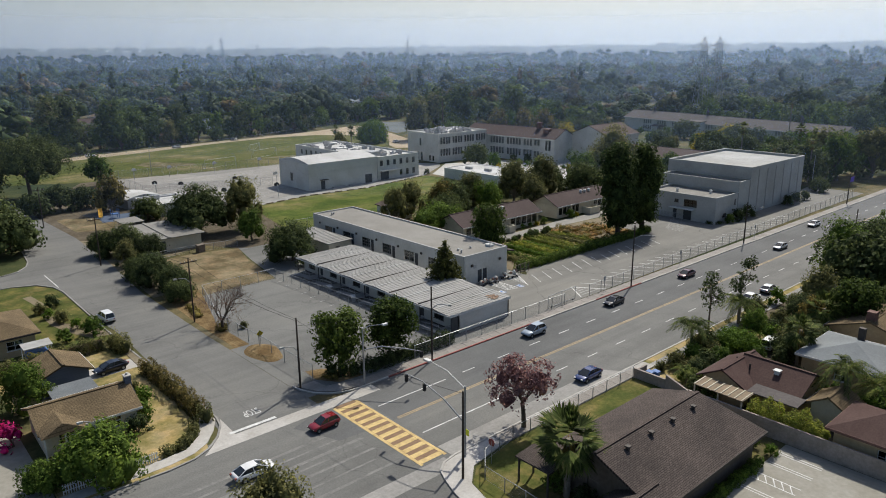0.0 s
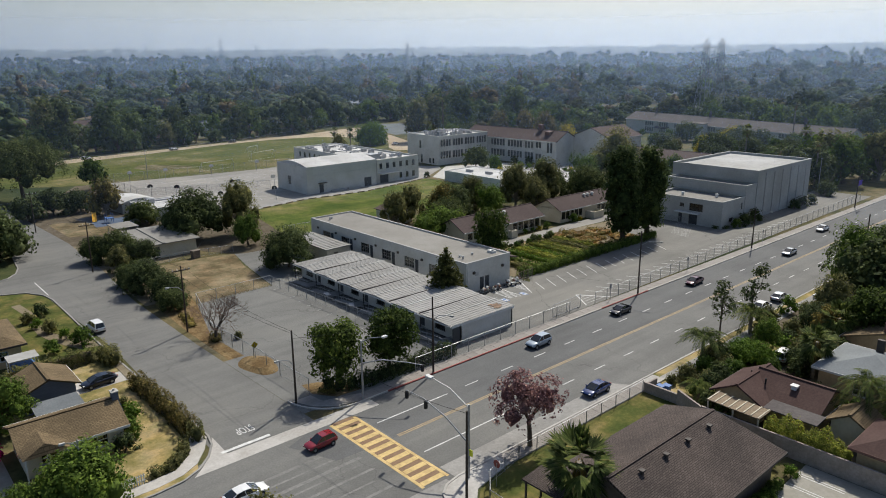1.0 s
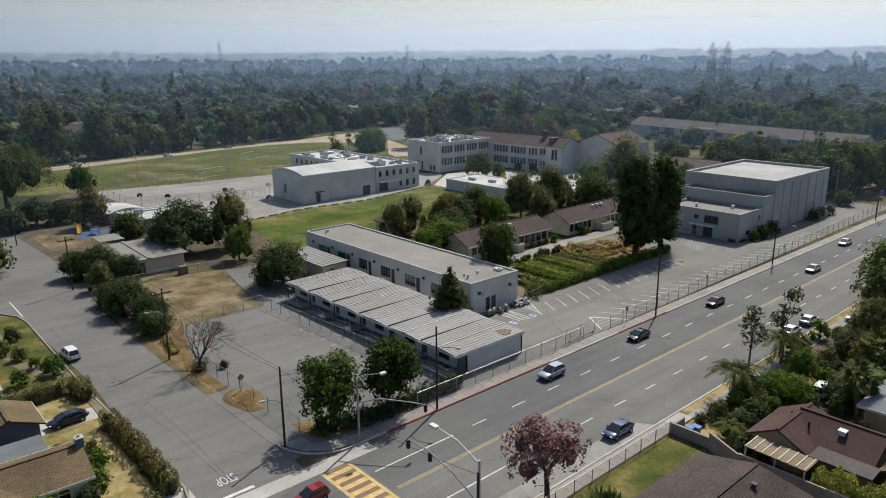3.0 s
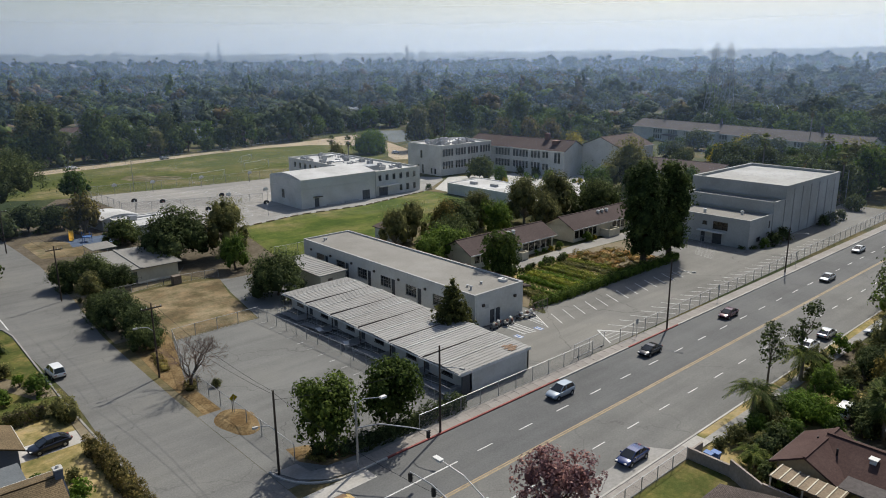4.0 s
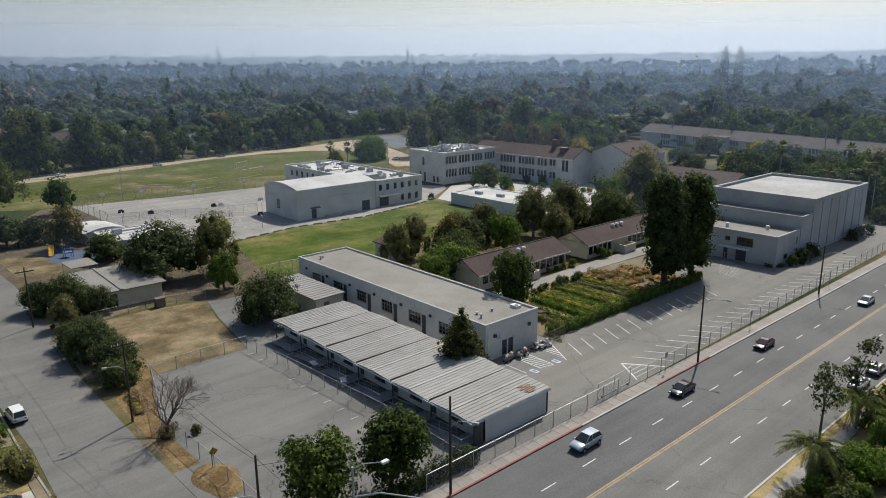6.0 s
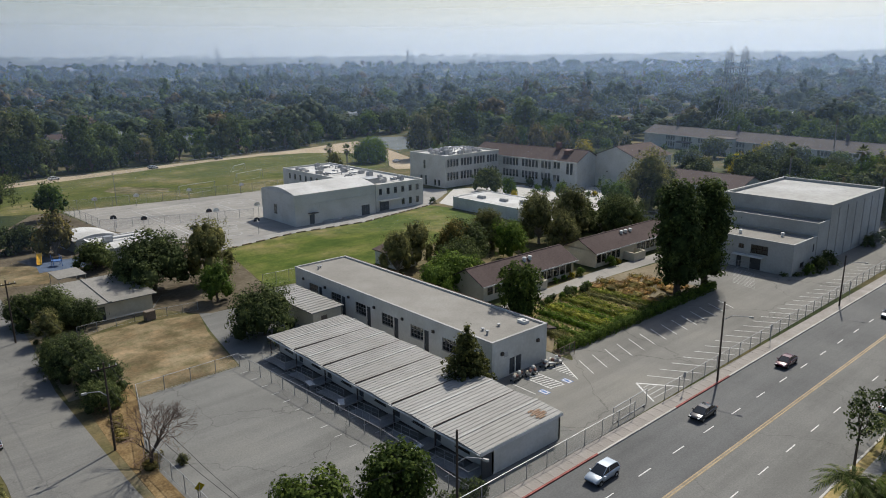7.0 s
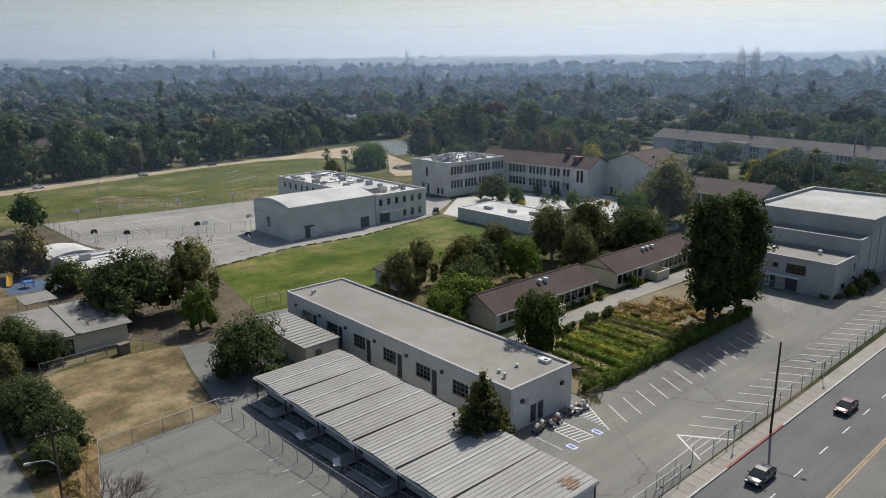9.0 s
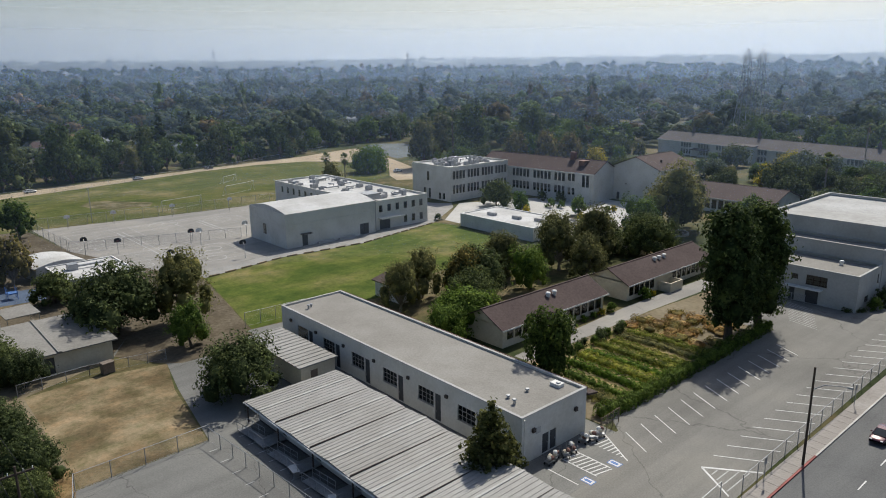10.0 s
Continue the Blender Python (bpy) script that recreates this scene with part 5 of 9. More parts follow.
shell(aud, *fb, 0, 5.7, STUCCO_SHADED, fh, 0.25, "WSN")
flat_roof(aud, *fb, 5.7, ROOFGREY, STUCCO_SHADED, 0.4)
for h in fh["W"]:
    if h[2] < 0.3:
        door(aud, "W", fb, h, DARKDOOR)
    else:
        window(aud, "W", fb, h, 3, 2, TRIM_D, 0.08)
for h in fh["S"]:
    window(aud, "S", fb, h, 1, 2, TRIM_D)
part("door_canopy", Shape().box(149.5, 96.4, 2.45, 150.6, 102.0, 2.6), TRIM_W, aud)
for i in range(6):
    x = 169.5 + i * 4.3
    part("pilaster", Shape().box(x, 91.38, 0, x + 0.4, 91.5, 9.9), GREYWALL, aud)

# far school range with a long brown roof
far_wing = thing("far_school_building", "long white two-storey school building with a brown gabled roof", "school building", pose(293.7, 118.6, 0, 0, 0, -11.8))
fwb = (0, 0, 13, 112)
fwh = {"W": [(v + i * 1.4, v + i * 1.4 + 0.95, z, z + 1.9) for v in range(4, 102, 9) for i in range(4) for z in (0.8, 3.5)]}
shell(far_wing, *fwb, 0, 5.8, STUCCO, fwh)
for h in fwh["W"]:
    window(far_wing, "W", fwb, h, 1, 2, TRIM_D, 0.06, sill=False)
gable_roof(far_wing, *fwb, 5.9, 9.0, "y", TILE_G, 0.5, 0.2, STUCCO)
porch = (-3.0, 62.0, -0.02, 71.0)
porch_holes = {"W": [(65.4, 67.6, 0.1, 2.6), (63.0, 64.4, 3.6, 5.4), (65.8, 67.2, 3.6, 5.4), (68.6, 70.0, 3.6, 5.4)]}
shell(far_wing, *porch, 0, 6.6, STUCCO, porch_holes, 0.25, "WSN")
for h in porch_holes["W"]:
    window(far_wing, "W", porch, h, 2, 2, TRIM_D, 0.08, sill=False)
part("porch_roof", Shape().slab([(-3.4, 61.6, 6.7), (0.6, 61.6, 7.0), (0.6, 71.4, 7.0), (-3.4, 71.4, 6.7)], 0.2), TILE_G, far_wing)
part("bay_roof", Shape().slab([(-2.4, 84.0, 3.0), (-0.02, 84.0, 3.4), (-0.02, 92.0, 3.4), (-2.4, 92.0, 3.0)], 0.18), TILE_G, far_wing)
for y in (84.2, 87.9, 91.6):
    part("porch_post", Shape().box(-2.3, y, 0, -2.1, y + 0.2, 2.9), TRIM_W, far_wing)
for y in (20.0, 66.0, 98.0):
    part("roof_spire", Shape().box(6.1, y, 8.6, 6.9, y + 0.9, 10.4).add([(6.0, y - 0.1, 10.4), (7.0, y - 0.1, 10.4), (7.0, y + 1.0, 10.4), (6.0, y + 1.0, 10.4), (6.5, y + 0.45, 12.0)], [(0, 1, 4), (1, 2, 4), (2, 3, 4), (3, 0, 4), (0, 3, 2, 1)]), TILE_G, far_wing)

# sheds west of the field
shed = thing("storage_shed", "small cream shed with a pale ribbed metal roof", "shed", pose(75.0, 125.5, 0))
shell(shed, 0.3, 0.3, 5.0, 13.4, 0, 2.7, CREAM, {"S": [(1.6, 2.6, 0.05, 2.1)]}, 0.15)
door(shed, "S", (0.3, 0.3, 5.0, 13.4), (1.6, 2.6, 0.05, 2.1), BROWNDOOR)
part("roof", Shape().slab([(0, 0, 2.85), (5.3, 0, 2.95), (5.3, 13.7, 2.95), (0, 13.7, 2.85)], 0.1), ROOFMETAL, shed, "pale ribbed metal roof")
for i in range(15):
    part("roof_rib", Shape().slab([(0, i * 0.95, 2.92), (5.3, i * 0.95, 3.02), (5.3, i * 0.95 + 0.08, 3.02), (0, i * 0.95 + 0.08, 2.92)], 0.06), ROOFMETAL, shed)

barn = thing("garden_shed", "long low cream shed with a pale flat roof under the oaks", "shed", pose(0, 0, 0))
bb_ = (51.0, 151.0, 62.0, 164.0)
bh = {"S": [(54.0, 55.1, 0.05, 2.2)]}
shell(barn, *bb_, 0, 2.7, CREAM, bh, 0.2)
door(barn, "S", bb_, bh["S"][0], DARKDOOR)
part("roof", Shape().slab([(50.4, 150.4, 2.85), (62.6, 150.4, 2.85), (62.6, 164.6, 3.2), (50.4, 164.6, 3.2)], 0.15), ROOFDULL, barn)
part("roof_ridge", Shape().slab([(55.5, 150.4, 3.0), (56.0, 150.4, 3.0), (56.0, 164.6, 3.35), (55.5, 164.6, 3.35)], 0.2), ROOFDULL, barn)

shade_roof = thing("shade_shelter", "open shelter with a flat grey roof on thin posts", "shelter", pose(55.6, 172.7, 0, 0, 0, 4))
part("roof", Shape().slab([(-2.3, -2.5, 2.5), (2.3, -2.5, 2.5), (2.3, 2.5, 2.7), (-2.3, 2.5, 2.7)], 0.12), ROOFDULL, shade_roof)
for px, py in ((-2.1, -2.3), (2.1, -2.3), (-2.1, 2.3), (2.1, 2.3)):
    part("post", Shape().rod((px, py, 0), (px, py, 2.45), 0.05, 0.05, 8), GALV, shade_roof)
crate = thing("wooden_crate", "weathered brown wooden crate beside the dirt patch", "crate", pose(60.0, 146.9, 0, 0, 0, 8))
for k in range(5):
    part("board", Shape().box(-0.7, -0.5, 0.05 + k * 0.27, 0.7, -0.45, 0.29 + k * 0.27), BROWNDOOR, crate)
    part("board", Shape().box(-0.7, 0.45, 0.05 + k * 0.27, 0.7, 0.5, 0.29 + k * 0.27), BROWNDOOR, crate)
for px in (-0.7, 0.65):
    part("end_panel", Shape().box(px, -0.45, 0.0, px + 0.05, 0.45, 1.4), BROWNDOOR, crate)
part("lid", Shape().box(-0.75, -0.55, 1.4, 0.75, 0.55, 1.45), BROWNDOOR, crate)

arch = thing("arched_shelter", "small building with an arched white metal roof", "shed", pose(63.0, 196.5, 0, 0, 0, 8))
shell(arch, 0.3, 0.3, 8.6, 9.0, 0, 2.5, GREYWALL, {}, 0.2)
v, f = [], []
for i in range(11):
    u = i / 10
    x, z = 8.9 * u, 2.55 + 0.75 * math.sin(math.pi * u)
    v += [(x, 0, z), (x, 9.3, z), (x, 0, 2.5), (x, 9.3, 2.5)]
for i in range(10):
    a, b = 4 * i, 4 * i + 4
    f += [(a, b, b + 1, a + 1), (a + 2, a + 3, b + 3, b + 2), (a, a + 2, b + 2, b), (a + 1, b + 1, b + 3, a + 3)]
part("roof", Shape().add(v, f), ROOFWHITE, arch, "arched white roof")
annex = thing("kindergarten_building", "low building with a pale flat roof and rooftop unit", "shed", pose(0, 0, 0))
ab2 = (64.5, 183.5, 76.0, 195.5)
shell(annex, *ab2, 0, 2.9, GREYWALL, {}, 0.2)
flat_roof(annex, *ab2, 2.9, ROOFWHITE, TRIM_W, 0.1)
part("roof_unit", Shape().box(67, 190, 2.85, 68.6, 191.6, 3.9).box(68.6, 190.4, 3.2, 73.0, 190.9, 3.5), GALV, annex)

# small white shed between the classrooms and the field
field_shed = thing("field_shed", "small white shed with a low brown roof beside the field", "shed", pose(103.2, 142.4, 0))
shell(field_shed, 0, 0, 4.8, 6.6, 0, 2.8, STUCCO, {"W": [(2.6, 3.6, 0.05, 2.1)]}, 0.15)
door(field_shed, "W", (0, 0, 4.8, 6.6), (2.6, 3.6, 0.05, 2.1), BROWNDOOR)
gable_roof(field_shed, 0, 0, 4.8, 6.6, 2.9, 3.5, "y", TILE_M, 0.4, 0.12, STUCCO, TRIM_D)

# ---- houses south and west of the street ----


def house(name, label, m, w, d, eave, ridge, roof_kind, roof, wall, openings=None, axis="x", trim=None, group=""):
    ob = thing(name, label, "house", m, group)
    openings = openings if openings is not None else {"S": [(1.2, 2.6, 0.9, 2.1), (w - 3.2, w - 1.4, 0.9, 2.1)], "W": [(d * 0.4, d * 0.4 + 1.3, 0.9, 2.1)], "N": [(1.5, 3.0, 0.9, 2.1), (w * 0.5, w * 0.5 + 1.0, 0.05, 2.1)], "E": [(d * 0.5, d * 0.5 + 1.4, 0.9, 2.1)]}
    b = (0, 0, w, d)
    shell(ob, *b, 0, eave - 0.02, wall, openings, 0.2)
    for side, hs in openings.items():
        for h in hs:
            if h[2] < 0.3:
                door(ob, side, b, h, BROWNDOOR)
            else:
                window(ob, side, b, h, 2, 2, TRIM_W, 0.06)
    if roof_kind == "hip":
        hip_roof(ob, *b, eave + 0.16, ridge, roof, 0.6, 0.18, trim)
    else:
        gable_roof(ob, *b, eave + 0.16, ridge, axis, roof, 0.5, 0.18, wall, trim)
    return ob


# large brown-roofed hall at the corner
hall_s = thing("parish_hall", "large low hall with a broad brown shingled roof", "hall", pose(0, 0, 0))
HB = (51.0, 43.4, 67.2, 53.5)
shell(hall_s, *HB, 0, 2.9, SHADEWALL, {"W": [(45, 47, 0.8, 2.1), (48.5, 49.6, 0.05, 2.2)], "N": [(54, 55.6, 0.9, 2.1), (59, 60.6, 0.9, 2.1)]}, 0.25)
window(hall_s, "W", HB, (45, 47, 0.8, 2.1), 2, 2)
door(hall_s, "W", HB, (48.5, 49.6, 0.05, 2.2), BROWNDOOR)
window(hall_s, "N", HB, (54, 55.6, 0.9, 2.1), 2, 2)
window(hall_s, "N", HB, (59, 60.6, 0.9, 2.1), 2, 2)
gable_roof(hall_s, *HB, 3.05, 5.2, "x", SHINGLE, 0.8, 0.2, SHADEWALL, TRIM_D, 2.1)
shell(hall_s, 47.4, 41.8, 51.9, 46.4, 0, 2.5, SHADEWALL, {"W": [(43.2, 44.8, 0.9, 2.0)]}, 0.2)
window(hall_s, "W", (47.4, 41.8, 51.9, 46.4), (43.2, 44.8, 0.9, 2.0), 2, 2)
gable_roof(hall_s, 47.4, 41.8, 51.9, 46.4, 2.6, 3.7, "x", SHINGLE, 0.5, 0.16, SHADEWALL, TRIM_D)
part("porch_roof", Shape().slab([(48.6, 51.6, 2.5), (51.0, 51.6, 2.75), (51.0, 55.4, 2.75), (48.6, 55.4, 2.5)], 0.14), SHINGLE, hall_s)
for x, y in ((48.8, 51.9), (48.8, 55.1), (50.7, 55.1)):
    part("porch_post", Shape().box(x, y, 0, x + 0.14, y + 0.14, 2.45), TRIM_D, hall_s)

# west side
west_house = house("bungalow", "cream bungalow with a tan shingled gable roof and a brick chimney", pose(19.5, 86.9, 0, 0, 0, -1), 8.2, 6.4, 2.5, 3.9, "gable", SHAKE, CREAM, axis="x")
house("garage", "small slate-blue garage with a tan shingled roof", pose(22.0, 99.8, 0), 5.0, 5.0, 2.4, 3.6, "gable", SHAKE, BLUEWALL, {}, "y")
house("bungalow", "bungalow with a brown hipped roof behind a dry garden", pose(18.0, 115.0, 0), 7.0, 10.0, 2.6, 4.2, "hip", SHAKE, TAN, trim=TRIM_D)

# south side
maroon = house("house", "low house with a maroon roof in two gables, tan walls", pose(75.6, 48.5, 0), 6.4, 4.5, 2.4, 3.75, "gable", TILE_R, TAN, {"W": [(1.6, 2.8, 0.9, 2.0)], "N": [(1.5, 3.0, 0.9, 2.1), (4.6, 5.6, 0.05, 2.1)]}, "x", TRIM_D)
shell(maroon, 1.6, -4.6, 8.0, -0.02, 0, 2.4, TAN, {"W": [(-3.4, -2.0, 0.9, 2.0)]}, 0.2)
window(maroon, "W", (1.6, -4.6, 8.0, -0.02), (-3.4, -2.0, 0.9, 2.0), 2, 2)
gable_roof(maroon, 1.6, -4.6, 8.0, 1.9, 2.5, 4.0, "y", TILE_R, 0.5, 0.18, TAN, TRIM_D)
bluegrey = house("house", "tan house with a pale blue-grey roof", pose(87.6, 39.6, 0), 8.4, 8.0, 2.8, 4.3, "hip", ROOFBLUE, TAN)
house("house", "house with a red tiled roof", pose(73.0, 30.6, 0), 6.2, 8.2, 2.7, 4.3, "hip", TILE_R, TAN, trim=TRIM_RB)
brown_house = house("house", "house with a brown shingled roof and brick chimney", pose(99.0, 40.0, 0), 10.0, 9.0, 2.9, 4.6, "gable", SHAKE, TAN)
sheet("pavement_hall_parking", rect(52, 24, 71.8, 42.3), 0.02, CARPARK, "pale concrete car park")
sheet("ground_hall_lawn", [(45.1, 30), (51, 30), (51, 53.5), (67.2, 53.5), (67.2, 43.4), (68.6, 43.4), (68.6, 53.5), (73.6, 55.5), (73.6, 60.0), (52.2, 60.0), (47.7, 59.2), (45.7, 57.5), (45.1, 55.4)], 0.02, DULL, "small patchy olive lawn")
sheet("ground_shady_yard", [(74, 38), (112, 38), (112, 59.5), (100.1, 59.5), (100.1, 53.5), (74, 53.5)], 0.012, SHADY, "leaf-strewn yards between the houses")
sheet("ground_bare_yard", [(100.2, 53.8), (116, 53.8), (116, 60.2), (100.2, 60.2)], 0.022, SHADY, "bare brown dirt yard")
sheet("ground_yard", [(74, 53.6), (100, 53.6), (100, 60.0), (76.7, 60.0), (74, 56.5)], 0.018, STRAW, "dry scrubby yard")
sheet("ground_dry_lawn", [(18.5, 79.4), (27.2, 79.5), (29.5, 79.8), (31.2, 81.5), (32.3, 84.0), (33.0, 99), (33.2, 110.5), (19, 110.5), (19, 98), (27.8, 98), (28.4, 86.8), (18.5, 86.6)], 0.02, STRAW, "dry straw-coloured lawn")
sheet("pavement_driveway", [(26, 101.5), (33.6, 101.8), (33.6, 104.8), (26, 104.6)], 0.03, CONCRETE, "concrete driveway")
sheet("ground_front_garden", [(25.4, 113), (33.5, 112.6), (33.7, 138.5), (33.2, 141.8), (31.4, 144.9), (27.9, 146.6), (14, 146.6), (14, 126), (25.4, 126)], 0.02, DULL, "front garden with patchy lawn and shrubs")
sheet("pavement_garden_walk", [(28.4, 139.6), (29.6, 139.8), (30.2, 134.5), (29.6, 128.5), (30.2, 123.5), (32.4, 119.4), (33.6, 117.4), (33.6, 114.6), (31.4, 115.2), (29.6, 119.4), (28.6, 124.0), (28.6, 129.0), (29.0, 134.5)], 0.03, EARTH, "dusty winding flagstone garden walk")

# ---- trees ----
def twins(count, seed, height, width, form, leaves, bark, leaf, per, low, lobes, clump):
    """Trees of one kind: finely leaved ones, and broader-leaved twins for far places."""
    fine = []
    for k in range(count):
        fine.append(tree_meshes(seed + k, height, width, form, leaves, bark, leaf, per, low, lobes, clump))
        TWIN[fine[-1][1].name] = tree_meshes(seed + k, height, width, form, leaves, bark, leaf * 1.75, per * 0.32, low, lobes, clump)
    return fine


TWIN = {}
OAK = twins(3, 10, 7.6, 10.5, "spread", L_DARK, BARK, 0.155, 105, 0.10, 30, 0.6)
ROUND = twins(3, 20, 7.8, 6.8, "round", L_MID, BARK, 0.135, 130, 0.16, 26, 0.5)
MOUND = [tree_meshes(36, 3.8, 8.6, "spread", L_BRIGHT, BARK, 0.13, 105, 0.04, 34, 0.45)]
OLIVE = twins(2, 40, 10.0, 8.6, "round", L_OLIVE, BARK_P, 0.14, 70, 0.12, 34, 0.55)
GOLD = twins(1, 70, 10.0, 8.6, "round", L_GOLD, BARK_P, 0.15, 70, 0.12, 30, 0.55)
STREET = [tree_meshes(25 + i, 7.9, 6.2, "tall", L_STREET, BARK, 0.16, 125, 0.26, 22, 0.55, 0.36) for i in range(2)]
BRIGHT = [tree_meshes(30 + i, 6.0, 6.6, "round", L_BRIGHT, BARK, 0.14, 105, 0.07, 26, 0.5) for i in range(2)]
LOW = [tree_meshes(35, 4.8, 7.6, "spread", L_MID, BARK, 0.15, 95, 0.1, 30, 0.5)]
TALL = [tree_meshes(50 + i, 16.5, 7.2, "tall", L_TALL, BARK, 0.19, 80, 0.15, 46, 0.6) for i in range(2)]
CONE = [tree_meshes(60, 7.8, 5.8, "cone", L_CONE, BARK, 0.15, 170, 0.04, 30, 0.3)]
THIN = [tree_meshes(80 + i, 8.5, 3.5, "thin", L_DARK, BARK, 0.12, 190, 0.42, 13) for i in range(2)]
PLUM = [tree_meshes(90, 7.4, 6.5, "spread", L_PLUM, BARK, 0.12, 300, 0.42, 9, 0.3, 0.4)]
BUSH = [tree_meshes(100 + i, 2.2, 2.6, "round", (L_MID, L_DARK, L_OLIVE, L_BRIGHT, L_YELLOW)[i], BARK, 0.11, 300, 0.02, 14, 0.3) for i in range(5)]
CYPRESS = [tree_meshes(110, 19.0, 3.6, "tall", L_DARK, BARK, 0.3, 40, 0.03, 16)]
YELLOW = [tree_meshes(115, 7.0, 8.0, "spread", L_YELLOW, BARK, 0.2, 70, 0.10, 16)]
FAR_KINDS = [tree_meshes(120 + i, h, w, form, leaves, BARK, 0.48, 11, 0.05, 22, 1.3) for i, (h, w, form, leaves) in enumerate((
    (15, 13, "round", L_WOOD), (12, 13, "spread", L_MID), (19, 14, "round", L_RUST), (17, 12, "round", L_OLIVE), (14, 14, "spread", L_MID), (13, 11, "round", L_MID), (11, 12, "spread", L_WOOD), (21, 14, "tall", L_WOOD)))]

PINE = [tree_meshes(130, 16.5, 21.0, "spread", L_DARK, BARK, 0.2, 62, 0.4, 34, 0.9, 0.45)]

GROWN = []


def grow(meshes, x, y, size, label, cat):
    """Plant one tree of the list below, each turned its own way."""
    GROWN.append(label)
    if 95 < x < 170 and 126 < y < 150:
        size *= 1.18
    if x > 195 or y > 165 or y < 54:
        meshes = TWIN.get(meshes[1].name, meshes)
    plant_tree(meshes, label, cat, x, y, 0, (len(GROWN) - 1) * 67 % 360, size, 1.0, cat)


grow(STREET[0], 49.3, 83.4, 0.98, "street tree with a dense dark green crown", "tree")
grow(STREET[1], 56.0, 83.0, 0.98, "street tree with a dense dark green crown", "tree")
plant_tree(CONE[0], "small shaggy conifer rising beside the classroom roof", "conifer", 77.5, 97.0, 0, 60, 1.22, 0.86, "conifer")
grow(TALL[0], 126.8, 99.5, 1.13, "tall dense dark green tree", "tree")
grow(TALL[1], 134.2, 98.8, 1.09, "tall dense dark green tree", "tree")
plant_tree(STREET[0], "dark green tree beside the vegetable garden", "tree", 95.9, 105.5, 0, 130, 0.96, 1.34, "tree")
grow(LOW[0], 102.4, 127.0, 1.12, "broad green tree beside the classrooms", "tree")
grow(OLIVE[0], 108.0, 142.6, 0.72, "grey-green tree beside the field", "tree")
grow(OAK[0], 115.6, 138.0, 0.92, "dark oak behind the classrooms", "oak")
grow(OLIVE[0], 126.0, 141.0, 0.7, "olive green tree behind the classrooms", "tree")
grow(OLIVE[0], 137.0, 137.5, 0.9, "grey-brown airy tree beside the courtyard", "tree")
grow(OAK[0], 152.0, 140.0, 0.95, "dark oak beside the courtyard", "oak")
grow(OLIVE[1], 180.0, 139.0, 1.65, "large airy elm with olive leaves", "elm")
grow(OAK[1], 174.6, 190.0, 0.95, "dark green courtyard tree", "tree")
grow(BRIGHT[1], 175.0, 181.6, 0.85, "bright yellow-green courtyard tree", "tree")
grow(ROUND[2], 180.0, 166.4, 0.66, "small round courtyard tree", "tree")
plant_tree(MOUND[0], "bright green tree beside the running track", "tree", 189.0, 268.0, 0, 40, 1.65, 1.5, "tree")
grow(OAK[1], 69.6, 129.5, 0.95, "dark bushy tree beside the shed", "tree")
grow(ROUND[2], 71.2, 148.0, 0.85, "leafy green tree beside the dirt patch", "tree")
grow(OLIVE[0], 74.8, 159.0, 1.12, "olive green tree beside the field", "tree")
grow(OAK[0], 66.0, 161.0, 1.34, "broad dark oak beside the shed", "oak")
grow(OAK[1], 48.6, 154.0, 0.78, "broad dark oak overhanging the side street", "oak")
grow(OAK[0], 45.4, 157.0, 0.62, "broad dark oak overhanging the side street", "oak")
grow(OAK[1], 46.2, 132.4, 0.7, "broad dark oak overhanging the side street", "oak")
grow(ROUND[0], 68.7, 237.0, 1.2, "round dark tree beside the ball field", "tree")
grow(GOLD[0], 59.6, 197.8, 0.9, "golden-brown tree in the playground", "tree")
grow(OAK[1], 62.5, 181.5, 0.72, "green tree beside the playground", "tree")
grow(PLUM[0], 56.0, 61.0, 1.03, "plum-leaved street tree with rosy crown", "tree")
grow(THIN[0], 92.9, 61.6, 1.0, "spindly street tree with sparse leaves", "tree")
grow(THIN[1], 100.8, 61.4, 1.08, "spindly street tree with sparse leaves", "tree")
grow(LOW[0], 22.2, 80.0, 1.0, "leafy green street tree", "tree")
grow(PINE[0], 49.0, 229.0, 1.0, "broad umbrella pine on leaning limbs beside the ball field", "pine")
grow(OAK[2], 51.2, 150.2, 0.58, "dark oak beside the low shed", "oak")
grow(OAK[2], 45.4, 138.0, 0.5, "dark oak overhanging the side street", "oak")
grow(OAK[0], 47.0, 126.2, 0.58, "dark oak beside the side street", "oak")
grow(OLIVE[1], 46.6, 147.0, 0.5, "scrubby grey-green street tree", "tree")
grow(OAK[2], 32.6, 170.0, 1.15, "large dark oak shading the side street", "oak")
grow(OAK[1], 33.0, 184.0, 1.15, "large dark oak shading the side street", "oak")
grow(OAK[0], 17.0, 160.0, 1.2, "large dark oak beside a house", "oak")
grow(OAK[0], 50.6, 206.6, 0.85, "green tree beside the playground fence", "tree")
grow(OAK[1], 56.4, 206.6, 0.72, "green oak behind the playground", "oak")
grow(OAK[0], 40.0, 240.0, 1.4, "large dark oak beside the ball field", "oak")
grow(ROUND[1], 96.8, 124.0, 0.8, "leafy green tree beside the classrooms", "tree")
grow(OLIVE[0], 101.0, 139.5, 0.7, "grey-green tree beside the field", "tree")
grow(OAK[2], 108.5, 131.0, 0.75, "dark oak behind the cottages", "oak")
grow(GOLD[0], 113.5, 138.0, 0.75, "brownish tree behind the cottages", "tree")
grow(ROUND[1], 124.0, 133.0, 0.85, "leafy green tree behind the cottages", "tree")
